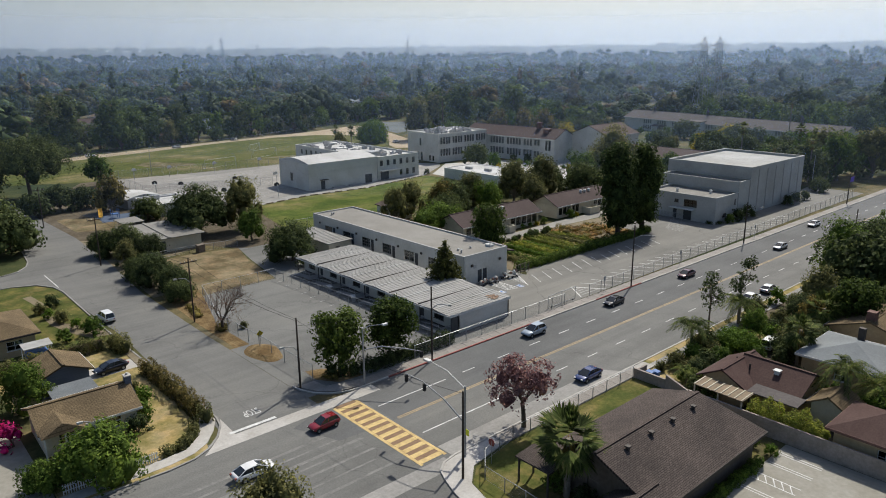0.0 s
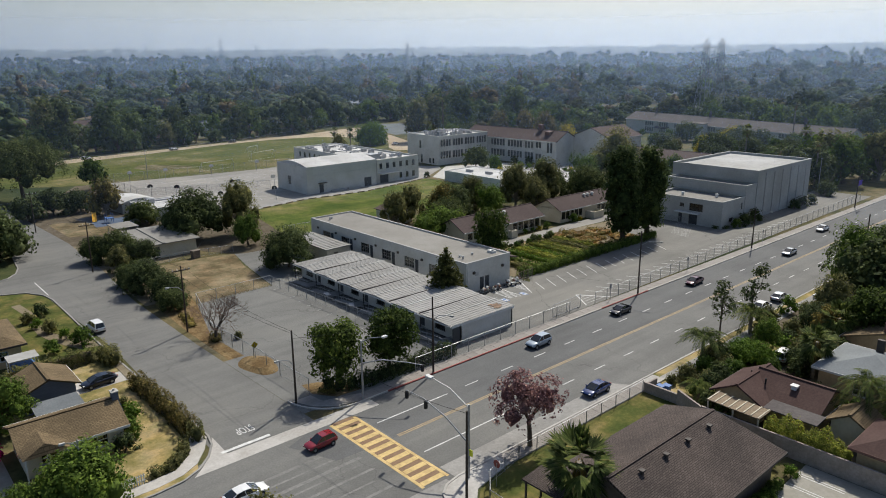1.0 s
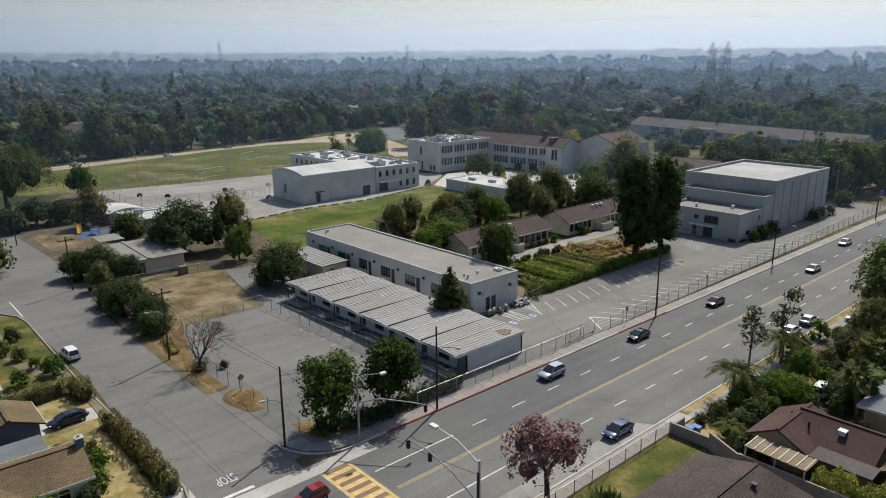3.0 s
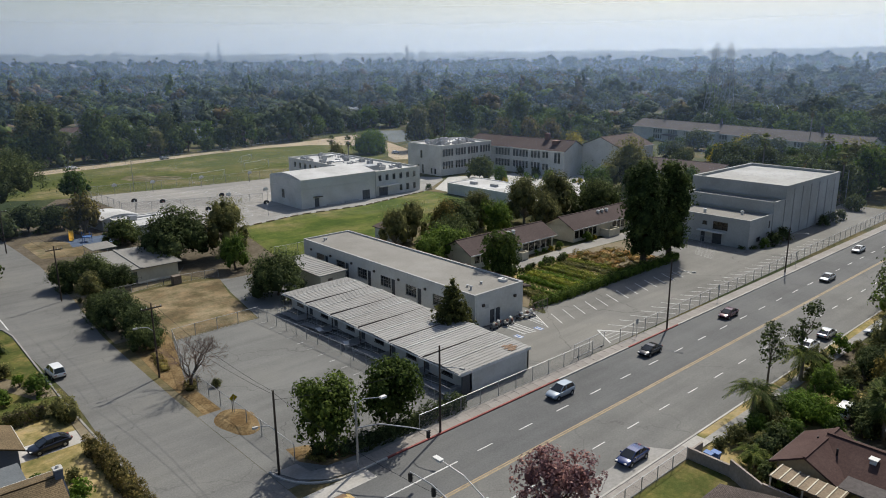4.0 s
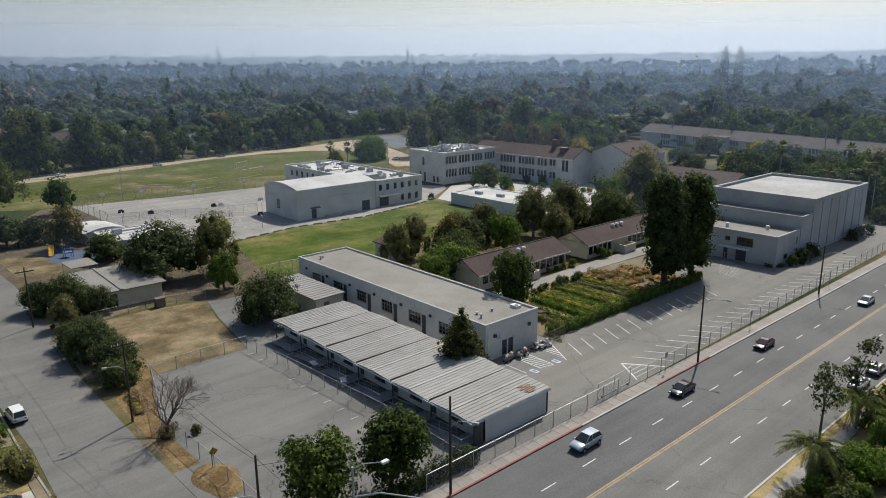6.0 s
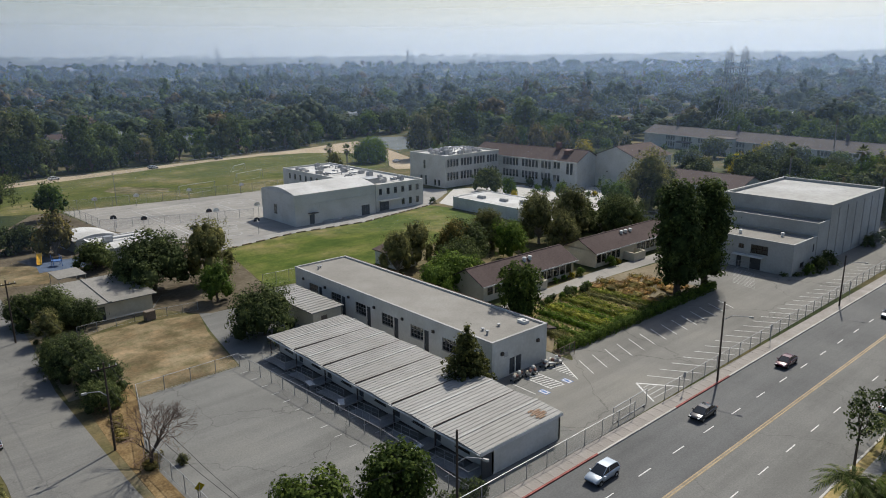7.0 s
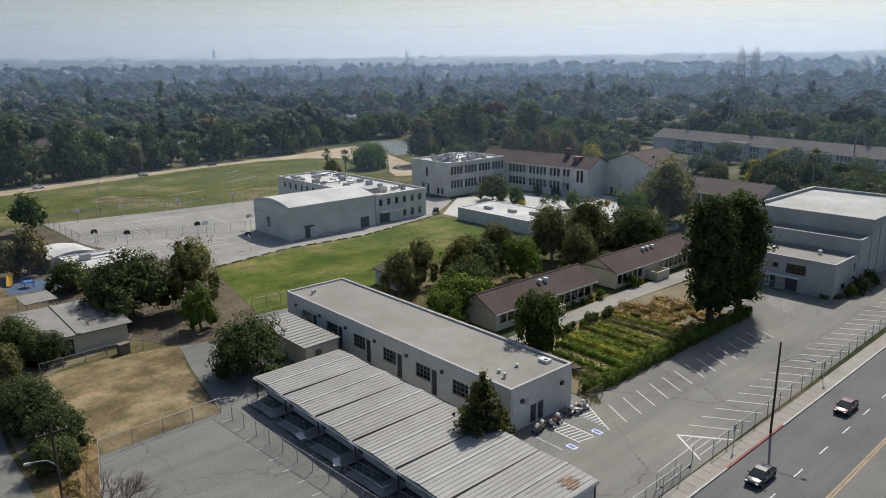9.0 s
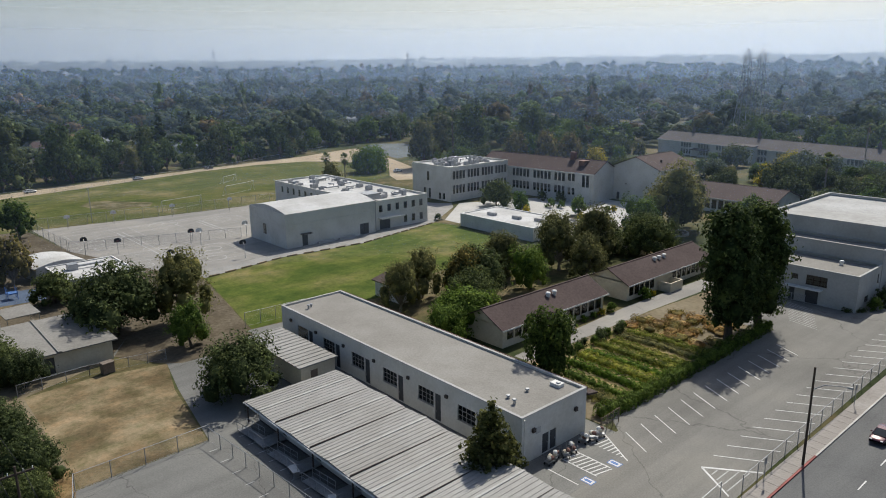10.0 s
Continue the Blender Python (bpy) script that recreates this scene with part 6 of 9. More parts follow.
grow(OLIVE[1], 126.5, 143.0, 0.7, "thin grey tree behind the cottages", "tree")
grow(OLIVE[1], 136.5, 131.0, 0.7, "olive green tree behind the cottages", "tree")
grow(OLIVE[1], 146.0, 146.0, 0.75, "olive green tree beside the courtyard", "tree")
grow(OAK[1], 158.5, 132.5, 0.95, "dark oak beside the courtyard", "oak")
grow(ROUND[1], 166.5, 139.0, 1.1, "dark tree beside the courtyard", "tree")
grow(OLIVE[0], 184.5, 141.0, 1.3, "large airy elm with olive leaves", "elm")
grow(ROUND[0], 192.0, 128.0, 1.1, "dark tree beside the auditorium", "tree")
grow(ROUND[1], 172.0, 121.0, 0.9, "dark tree behind the auditorium", "tree")
grow(OAK[0], 182.0, 120.0, 0.9, "dark oak behind the auditorium", "oak")
grow(GOLD[0], 250.0, 237.0, 1.3, "golden-brown tree behind the school", "tree")
grow(GOLD[0], 257.0, 231.0, 1.25, "golden-brown tree behind the school", "tree")
grow(YELLOW[0], 256.0, 217.0, 1.1, "yellow-flowering tree behind the school", "tree")
grow(YELLOW[0], 252.0, 150.0, 1.15, "yellow-flowering tree beside the far wing", "tree")
grow(ROUND[2], 262.0, 178.0, 0.8, "tall bright tree beside the far wing", "tree")
grow(OAK[1], 246.0, 143.0, 1.3, "dark spreading tree beside the far wing", "tree")
grow(OAK[2], 232.0, 135.0, 1.0, "dark tree beside the cottage", "tree")
grow(OAK[0], 206.0, 118.0, 1.0, "dark tree beside the auditorium", "tree")
grow(ROUND[0], 218.0, 112.0, 1.2, "dark green tree near the street", "tree")
grow(OLIVE[1], 232.0, 100.0, 1.45, "tall brownish street tree by the pavement", "tree")
grow(ROUND[0], 227.0, 95.0, 1.75, "tall dark street tree by the pavement", "tree")
grow(ROUND[1], 242.0, 95.0, 1.6, "tall dark street tree", "tree")
grow(OLIVE[0], 250.0, 88.0, 1.4, "tall grey-green street tree", "tree")
grow(OLIVE[1], 160.0, 250.0, 0.8, "grey-green tree beside the office block", "tree")
grow(LOW[0], 216.0, 266.0, 1.5, "broad green tree beside the tennis courts", "tree")
grow(LOW[0], 224.0, 258.0, 1.5, "broad green tree beside the tennis courts", "tree")
grow(OAK[1], 124.5, 52.5, 1.3, "large dark garden tree among the houses", "tree")
grow(ROUND[2], 130.0, 58.5, 1.3, "large dark tree overhanging the street", "tree")
grow(OAK[2], 137.0, 57.0, 1.25, "large dark tree overhanging the street", "tree")
grow(BRIGHT[0], 148.0, 57.5, 1.4, "bright green street tree", "tree")
grow(MOUND[0], 89.4, 56.2, 0.72, "broad low bright green bushy tree in the yard", "tree")
grow(OLIVE[0], 107.5, 56.4, 0.3, "grey-green tree in the yard", "tree")
grow(STREET[1], 104.5, 48.2, 0.98, "tall dark tree behind the tan house", "tree")
grow(OLIVE[1], 109.5, 54.5, 0.7, "scrubby garden tree among the houses", "tree")
grow(BRIGHT[1], 99.5, 58.0, 0.42, "bright green garden tree among the houses", "tree")
grow(OAK[1], 106.5, 51.6, 0.6, "dark bushy tree in the yard", "tree")
grow(GOLD[0], 102.4, 52.4, 0.5, "brownish garden tree among the houses", "tree")
grow(OAK[0], 112.0, 43.0, 1.0, "dark green garden tree among the houses", "tree")
grow(OAK[2], 96.5, 33.0, 1.0, "dark green garden tree among the houses", "tree")
grow(ROUND[0], 86.0, 34.0, 0.8, "dark green garden tree among the houses", "tree")
grow(ROUND[2], 20.2, 98.0, 0.75, "grey-green tree beside the garage", "tree")
grow(OLIVE[1], 15.0, 99.5, 0.75, "grey-green tree beside the garage", "tree")
grow(OAK[0], 92.4, 50.6, 0.42, "dark bushy tree behind the maroon roof", "tree")
grow(OAK[2], 97.0, 50.4, 0.5, "dark bushy tree in the yard", "tree")
grow(ROUND[0], 95.0, 56.6, 0.5, "dark green tree in the yard", "tree")
grow(OAK[1], 104.6, 54.0, 0.55, "dark bushy tree in the yard", "tree")
grow(OLIVE[1], 95.4, 49.4, 0.34, "scrubby olive tree in the yard", "tree")
grow(ROUND[0], 81.5, 36.0, 0.7, "dark green garden tree among the houses", "tree")
grow(OLIVE[1], 85.0, 58.5, 0.3, "bright green bushy tree by the street", "tree")
grow(OAK[2], 44.6, 203.5, 0.75, "dark oak beside the playground", "oak")
grow(OAK[0], 38.0, 258.0, 1.4, "large dark oak beside the ball field", "oak")
grow(GOLD[0], 241.0, 243.0, 1.3, "golden-brown tree behind the school", "tree")
grow(OAK[2], 222.0, 190.0, 0.9, "dark tree behind the assembly hall", "tree")
grow(OAK[0], 210.0, 222.0, 0.9, "dark tree behind the school wing", "tree")
grow(ROUND[1], 280.0, 130.0, 1.0, "dark tree before the far wing", "tree")
grow(OAK[1], 276.0, 112.0, 1.2, "dark tree near the street", "tree")
grow(OLIVE[0], 288.0, 98.0, 1.1, "grey-green street tree by the pavement", "tree")
grow(ROUND[2], 270.0, 92.0, 1.3, "dark street tree by the pavement", "tree")
grow(OAK[2], 92.0, 31.0, 0.9, "dark green garden tree among the houses", "tree")
grow(OAK[1], 86.5, 30.0, 0.8, "dark green garden tree among the houses", "tree")
grow(ROUND[1], 100.0, 36.5, 1.0, "dark green garden tree among the houses", "tree")
grow(OLIVE[1], 93.5, 36.0, 0.6, "olive garden tree among the houses", "tree")
grow(OAK[0], 108.0, 36.0, 1.1, "dark green garden tree among the houses", "tree")
grow(OAK[2], 121.0, 44.0, 1.2, "dark green garden tree among the houses", "tree")
grow(OAK[0], 240.0, 158.0, 0.85, "dark tree before the far wing", "tree")
grow(ROUND[1], 250.0, 186.0, 0.85, "green tree before the far wing", "tree")
grow(OAK[2], 244.0, 200.0, 0.85, "dark tree before the far wing", "tree")
grow(OLIVE[0], 256.0, 164.0, 0.55, "olive tree before the far wing", "tree")
grow(OAK[1], 266.0, 140.0, 0.85, "dark tree before the far wing", "tree")
grow(ROUND[0], 256.0, 124.0, 0.85, "green tree before the far wing", "tree")
grow(OAK[1], 217.0, 101.0, 1.45, "tall dark tree beside the auditorium", "tree")
grow(OLIVE[0], 240.0, 90.0, 1.5, "tall brownish street tree by the pavement", "tree")
grow(ROUND[2], 236.0, 107.0, 1.7, "tall dark tree beside the auditorium", "tree")
grow(OAK[2], 206.0, 91.5, 0.5, "low spreading tree beside the pavement", "tree")
grow(OAK[0], 240.0, 118.0, 1.1, "dark tree near the auditorium", "tree")
grow(OAK[2], 224.0, 122.0, 0.9, "dark tree near the auditorium", "tree")
grow(ROUND[2], 232.0, 168.0, 1.0, "green tree before the far wing", "tree")
grow(ROUND[0], 268.0, 195.0, 0.85, "green tree before the far wing", "tree")
grow(OAK[1], 236.0, 190.0, 1.0, "dark tree behind the assembly hall", "tree")
grow(OAK[0], 31.0, 205.0, 1.2, "dark oak along the side street", "oak")
grow(OAK[2], 17.0, 140.0, 1.0, "dark oak beside a bungalow", "oak")
grow(OAK[1], 14.0, 130.0, 1.1, "dark oak beside a bungalow", "oak")
grow(LOW[0], 18.2, 81.4, 0.55, "leafy green tree in the front garden", "tree")
grow(OAK[1], 292.0, 181.0, 1.1, "dark rounded tree against the far wing", "tree")
grow(ROUND[1], 293.0, 190.0, 0.6, "green tree against the far wing", "tree")
grow(YELLOW[0], 287.0, 159.5, 1.2, "yellow-flowering tree against the far wing", "tree")
grow(OAK[0], 281.0, 152.0, 1.2, "dark spreading cedar before the far wing", "tree")
grow(OAK[2], 278.0, 144.0, 1.15, "dark spreading cedar before the far wing", "tree")
grow(ROUND[0], 297.0, 206.0, 0.45, "small green tree beside the far wing", "tree")
grow(OAK[1], 268.0, 236.0, 1.0, "dark tree behind the main school building", "tree")
grow(OLIVE[1], 147.5, 137.0, 0.95, "grey half-bare tree beside the courtyard", "tree")
grow(OAK[0], 266.0, 226.0, 0.9, "dark tree behind the main school building", "tree")
grow(ROUND[1], 274.0, 219.0, 0.85, "green tree behind the main school building", "tree")
grow(OAK[1], 281.0, 228.0, 0.9, "dark tree behind the main school building", "tree")
grow(OLIVE[0], 290.0, 220.0, 0.75, "olive tree beside the far wing", "tree")
grow(ROUND[2], 286.0, 238.0, 0.95, "green tree beyond the far wing", "tree")
grow(OAK[2], 300.0, 236.0, 1.0, "dark tree beyond the far wing", "tree")
grow(OAK[2], 45.9, 121.6, 0.45, "dark oak beside the lamp post", "oak")
for x, y, kind_, size in ((259, 172, OAK[0], 0.9), (264, 160, ROUND[1], 0.8), (256, 150, OAK[1], 0.8), (262, 146, ROUND[0], 0.8), (269, 142, OAK[2], 0.9), (271, 134, ROUND[2], 0.9), (281, 131, OAK[0], 1.0), (250, 162, OLIVE[0], 0.6)):
    grow(kind_, x, y, size, "leafy tree on the lawn before the far wing", "tree")
grow(OLIVE[0], 29.0, 60.6, 0.72, "low olive-green street tree", "tree")

# woods: nearer trees are things, the rest one mass
BUILT = [(270, 108, 340, 240), (200, 125, 230, 215), (150, 86, 200, 120), (160, 150, 206, 225), (40, 70, 200, 150)]


def wooded(x, y):
    for x0, y0, x1, y1 in BUILT:
        if x0 < x < x1 and y0 < y < y1:
            return 0.0
    if (195 < x < 302 and 84 < y < 240) or (420 < x < 520 and 244 < y < 310):
        return 0.0
    if 58 < y < 84 and x > -200:
        return 0.0
    if 24 < x < 50 and -150 < y < 330:
        return 0.0
    if x < 205 and x >= 40:
        if y > 322 + 0.14 * (x - 82) and (x < 205 or y > 350):
            return 1.0
        return 0.0 if 30 < y else 0.6
    if x >= 200 and 84 < y:
        if x < 264 and 284 < y < 352:
            return 0.0
        return 0.3 if x < 300 and y < 300 else 0.9
    if x > 112 and y < 58:
        return 0.8
    return 0.6


rng = np.random.default_rng(17)
for i in range(34):
    y = rng.uniform(92, 190)
    x = 284 + 0.25 * (y - 120) - rng.uniform(6, 45)
    if i > 20:
        y = 100 + (i - 20) * 4.3
        x = 284 + 0.25 * (y - 120) - rng.uniform(5, 14)
    if y > 138 and x > 250:
        continue
    kind_ = (OAK + ROUND + OLIVE + [OAK[1], OAK[0]])[int(rng.integers(0, 10))]
    plant_tree(TWIN[kind_[1].name], "leafy tree before the far school wing", "tree", x, y, 0, rng.uniform(0, 360), rng.uniform(0.6, 1.0), 1.0, "tree", "trees before the far wing")
for i in range(11):
    plant_tree((FAR_KINDS[0], FAR_KINDS[6], FAR_KINDS[5])[i % 3], "broad dark tree behind the far school wing", "tree", 312 + (i * 7 % 11) + 2.1 * i, 118 + i * 8.5, 0, i * 77, rng.uniform(0.95, 1.2), 1.0, "tree", "trees behind the far wing")
for i in range(0, 12, 3):
    x, y = 206 + i * 3.4, 244 + (i * 37 % 23)
    plant_tree(TWIN[(OAK + ROUND)[i % 6][1].name], "leafy tree behind the main school building", "tree", x + 12, y, 0, i * 50, rng.uniform(0.8, 1.1), 1.0, "tree", "trees behind the school")
for i in range(11):
    plant_tree(FAR_KINDS[(4, 0, 5, 6, 1)[i % 5]], "leafy tree beyond the school buildings", "tree", 268 + i * 6.2, 244 + (i * 29 % 31), 0, i * 61, rng.uniform(0.7, 1.0), 1.0, "tree", "trees beyond the school")
# line of trees beyond the running track
for i in range(20):
    x = 66 + i * 7.2
    y = 318 + 0.145 * (x - 82) + 2.6 * math.sin(i * 2.1) + (6 if x > 205 else 0)
    k = (0, 6, 0, 2, 5, 0, 6, 0, 3, 6)[i % 10]
    plant_tree(FAR_KINDS[k], "tall leafy tree beyond the running track", "tree", x, y + 2, 0, i * 83, rng.uniform(0.8, 1.15) * (0.62, 1.0, 0.7, 0.58)[i % 4], 1.0, "tree", "trees beyond the track")
for i in range(16):
    x = 203 + i * 6.4
    y = 352 + 0.12 * (x - 203) + 9 * (i % 2) + 3 * math.sin(i * 1.7)
    plant_tree(FAR_KINDS[(0, 6, 4, 5, 0, 1)[i % 6]], "leafy tree beyond the tennis courts", "tree", x, y, 0, i * 71, rng.uniform(0.65, 0.95), 1.0, "tree", "trees beyond the courts")
sheet("ground_dry_meadow", [(424, 248), (446, 242), (514, 296), (508, 310), (460, 280)], 0.03, STRAW, "dry straw-coloured meadow among the trees")
rng = np.random.default_rng(12)
spots = [(257, 448), (147, 394), (228, 432), (173, 382), (114, 428), (219, 556), (134, 470), (300, 400)]
while len(spots) < 80:
    x, y = rng.uniform(60, 620), rng.uniform(-10, 560)
    if wooded(x, y) < 0.5 or math.hypot(x - 60, y - 60) < 150 or (x < 205 and y > 40 and y < 318) or (195 < x < 355 and 84 < y < 275):
        continue
    if any(math.hypot(x - a, y - b) < 26 for a, b in spots):
        continue
    spots.append((x, y))
rng = np.random.default_rng(5)
TEMPLATE = []
for k in range(10):
    form = ("round", "round", "spread", "round", "round", "round", "spread", "cone", "round", "tall")[k]
    h = (15, 12, 11, 19, 17, 14, 11, 17, 15, 23)[k]
    w = (13, 12, 15, 14, 11, 12, 14, 7, 13, 6)[k]
    r2 = np.random.default_rng(300 + k)
    lob = []
    for i in range(11):
        u = (i + 0.5) / 11
        a = i * 2.4
        if form in ("tall", "cone"):
            pr = math.sin(math.pi * (0.15 + 0.75 * u)) if form == "tall" else 1 - 0.85 * u
            lob.append((0.25 * w * pr * math.cos(a), 0.25 * w * pr * math.sin(a), h * (0.1 + 0.82 * u), 0.32 * w * pr + 0.3, h * 0.09))
        else:
            t = math.sqrt(u)
            lob.append((0.36 * w * t * math.cos(a) * r2.uniform(0.7, 1.2), 0.36 * w * t * math.sin(a) * r2.uniform(0.7, 1.2), h * (0.5 + 0.27 * math.sqrt(1 - t * t) - 0.12 * t * r2.uniform(0, 1.5)), w * r2.uniform(0.15, 0.24), h * r2.uniform(0.11, 0.18)))
    p, o = crown_points(r2, lob, 9.0, 1.7)
    pick = r2.permutation(len(p))
    o = o * 0.5 + (p - np.array([0, 0, h * 0.42])) / np.array([w / 2, w / 2, h / 2]) * 0.9
    levels = []
    for few, nu, nv, n, size in ((1, 6, 3, 90, 0.8), (2, 5, 3, 24, 1.3), (4, 5, 2, 6, 2.2)):
        big = [(x, y, z, rx * few ** 0.3, rz * few ** 0.3) for x, y, z, rx, rz in lob[::few]]
        pts, faces = lumps(r2, big, 0.9, nu, nv)
        levels.append((leaf_quads(r2, p[pick[:n]], size, o[pick[:n]], 0.3), pts, faces))
    TEMPLATE.append(levels)
WOODS = {k: ([], [], []) for k in ("dark", "mid", "blue", "olive", "brown", "bright")}
HUES = ("dark",) * 7 + ("mid",) * 6 + ("blue",) * 4 + ("olive",) * 3 + ("brown",) * 2 + ("bright",) * 2
NEARBY = FAR_KINDS * 2 + [FAR_KINDS[0], FAR_KINDS[6], FAR_KINDS[0], CYPRESS[0]]
for dist0, dist1, step, level in ((120, 300, 11.5, 0), (300, 560, 12.0, 0), (560, 1000, 13.5, 1), (1000, 1600, 18, 2), (1600, 2500, 27, 2)):
    n = int(2 * dist1 / step)
    for i in range(n):
        for j in range(n):
            x = 60 - dist1 + (i + rng.uniform(0, 1)) * step
            y = 60 - dist1 + (j + rng.uniform(0, 1)) * step
            d = math.hypot(x - 60, y - 60)
            keep = rng.uniform(0, 1)
            if not dist0 <= d < dist1:
                continue
            ang = math.degrees(math.atan2(y - 60, x - 60))
            seen = 11 < ang < 87
            if not seen and (d > 700 or keep > 0.3):
                continue
            if keep > wooded(x, y) * (0.93 if seen else 1.0):
                continue
            if any((x - a - 5) ** 2 + (y - b - 4) ** 2 < 81 or ((k % 3 == 0 or k < 8) and (x - a + (8 if k < 8 else 6)) ** 2 + (y - b + (14 if k < 8 else 9)) ** 2 < (400 if k < 8 else 144)) for k, (a, b) in enumerate(spots)):
                continue
            if seen and d < 300 and x > 50:
                k = int(rng.integers(0, len(NEARBY)))
                plant_tree(NEARBY[k], "leafy suburban tree among the houses", "tree", x, y, 0, rng.uniform(0, 360), rng.uniform(0.85, 1.25), 1.0, "tree", "suburban trees")
                continue
            q = TEMPLATE[(0, 1, 2, 3, 4, 5, 6, 8, 7, 9)[int(rng.integers(0, 10 if rng.uniform() < 0.25 else 8))]][level if seen else 2]
            s = (0.6 + 0.75 * rng.uniform(0, 1) ** 1.6) * (0.85 if dist0 > 1500 else 1.0)
            s, tall = s * 1.18, 0.8
            if seen and d > 480 and int(x * 7 + y * 13) % 71 == 0:
                q, s, tall = TEMPLATE[7 if int(x) % 2 else 9][level], 1.1, 1.1
            a = rng.uniform(0, 6.28)
            c, sn = math.cos(a) * s, math.sin(a) * s
            rot = np.array([[c, -sn, 0], [sn, c, 0], [0, 0, s * tall]])
            leaf, pts, faces = q
            at = np.array([x, y, rise(x, y) - 0.3])
            wood = WOODS[HUES[int(rng.integers(0, len(HUES)))]]
            wood[0].append(leaf @ rot.T + at)
            wood[1].append(pts @ rot.T + at)
            wood[2].append(faces)
for hue, leaves in (("dark", W_DARK), ("mid", W_MID), ("blue", W_BLUE), ("olive", W_OLIVE), ("brown", W_BROWN), ("bright", W_BRIGHT)):
    leaf, pts, faces = WOODS[hue]
    start = np.cumsum([0] + [len(v) for v in pts[:-1]])
    lump = (np.concatenate(pts), np.concatenate([f + k for f, k in zip(faces, start)]))
    tagged(new("far_woods", mesh_from_quads("far_woods", np.concatenate(leaf), leaves, lump)), "dense suburban woods, the %s crowns" % {"dark": "dark green", "mid": "leaf-green", "blue": "grey-green", "olive": "olive", "brown": "brownish", "bright": "bright green"}[hue], "woods", kind="stuff")

# curved see-through sheets standing in for haze over the far suburbs, denser with distance
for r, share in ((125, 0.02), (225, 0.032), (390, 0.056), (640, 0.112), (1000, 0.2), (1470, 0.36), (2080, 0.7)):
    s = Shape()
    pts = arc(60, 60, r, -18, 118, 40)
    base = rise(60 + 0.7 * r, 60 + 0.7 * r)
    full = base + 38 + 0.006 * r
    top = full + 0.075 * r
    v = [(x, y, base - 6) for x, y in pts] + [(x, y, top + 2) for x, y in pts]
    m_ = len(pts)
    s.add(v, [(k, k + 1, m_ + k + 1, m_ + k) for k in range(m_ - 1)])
    hz = structure("backdrop", s, veil("haze_tint", share, (0.45, 0.63, 0.94) if r < 1400 else (0.78, 0.87, 0.98), full, top), "thin bluish haze in the distance")
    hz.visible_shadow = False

# ---- fences ----
LINK, lt, lb_ = nodes_of("chain_link")
lb_.inputs["Base Color"].default_value = (0.35, 0.36, 0.37, 1)
lb_.inputs["Metallic"].default_value = 0.4
lb_.inputs["Roughness"].default_value = 0.5
clear = lt.nodes.new("ShaderNodeBsdfTransparent")
weave = lt.nodes.new("ShaderNodeMixShader")
weave.inputs[0].default_value = 0.13
lt.links.new(clear.outputs[0], weave.inputs[1])
lt.links.new(lb_.outputs[0], weave.inputs[2])
lt.links.new(weave.outputs[0], lt.nodes["Material Output"].inputs["Surface"])
POSTS = {}


def chain_fence(points, height=1.8, step=3.0, label="grey chain-link fence on steel posts", material=None, radius=0.045):
    """Posts, a top rail and wire fabric along a line."""
    ob = thing("chain_link_fence", label, "fence", pose(points[0][0], points[0][1], 0))
    key = (height, radius)
    if key not in POSTS:
        POSTS[key] = Shape().rod((0, 0, -0.1), (0, 0, height + 0.05), radius, radius, 6).mesh("post", material or GALV)
    ox, oy = points[0]
    fabric = Shape()
    rail = Shape()
    for (xa, ya), (xb, yb) in zip(points, points[1:]):
        n = max(1, round(math.hypot(xb - xa, yb - ya) / step))
        for i in range(n + 1):
            part("post", POSTS[key], None, ob, m=pose(xa + (xb - xa) * i / n - ox, ya + (yb - ya) * i / n - oy, 0))
        a, b = (xa - ox, ya - oy), (xb - ox, yb - oy)
        rail.rod((*a, height), (*b, height), 0.03, 0.03, 5).rod((*a, 0.15), (*b, 0.15), 0.012, 0.012, 4)
        fabric.add([(*a, 0.1), (*b, 0.1), (*b, height), (*a, height)], [(0, 1, 2, 3)])
    part("rail", rail, material or GALV, ob)
    part("wire_fabric", fabric, LINK, ob, "woven wire")
    return ob


chain_fence([(58.5, 80.95), (87.0, 81.0)])
chain_fence([(93.0, 81.05), (150, 81.8), (205, 82.9)])
gate = thing("rolling_gate", "grey chain-link rolling gate, partly open", "gate", pose(84.0, 81.6, 0))
part("gate_frame", Shape().rod((0, 0, 0.1), (6.5, 0.2, 0.1), 0.04).rod((0, 0, 1.9), (6.5, 0.2, 1.9), 0.04).rod((0, 0, 0.1), (0, 0, 1.9), 0.04).rod((6.5, 0.2, 0.1), (6.5, 0.2, 1.9), 0.04).rod((3.2, 0.1, 0.1), (3.2, 0.1, 1.9), 0.035), GALV, gate)
part("wire_fabric", Shape().add([(0, 0, 0.1), (6.5, 0.2, 0.1), (6.5, 0.2, 1.9), (0, 0, 1.9)], [(0, 1, 2, 3)]), LINK, gate)
for dx in (0.8, 5.7):
    part("wheel", Shape().rod((dx, -0.05, 0.1), (dx, 0.05, 0.1), 0.1, 0.1, 10), BLACK, gate)
chain_fence([(46.4, 84.6), (46.2, 97.0), (45.8, 108.0), (49.4, 121.5), (62.1, 121.9)])
chain_fence([(62.1, 121.9), (63.0, 110), (64.0, 95), (63.6, 82.0)], 1.6, 2.6)
chain_fence([(73.6, 217.5), (72.4, 246.6), (98, 242.4), (124.0, 239.6), (136, 238)], 2.6, 4.0)
chain_fence([(73.8, 217.0), (90, 210), (106.5, 204.5)], 2.2, 3.5)
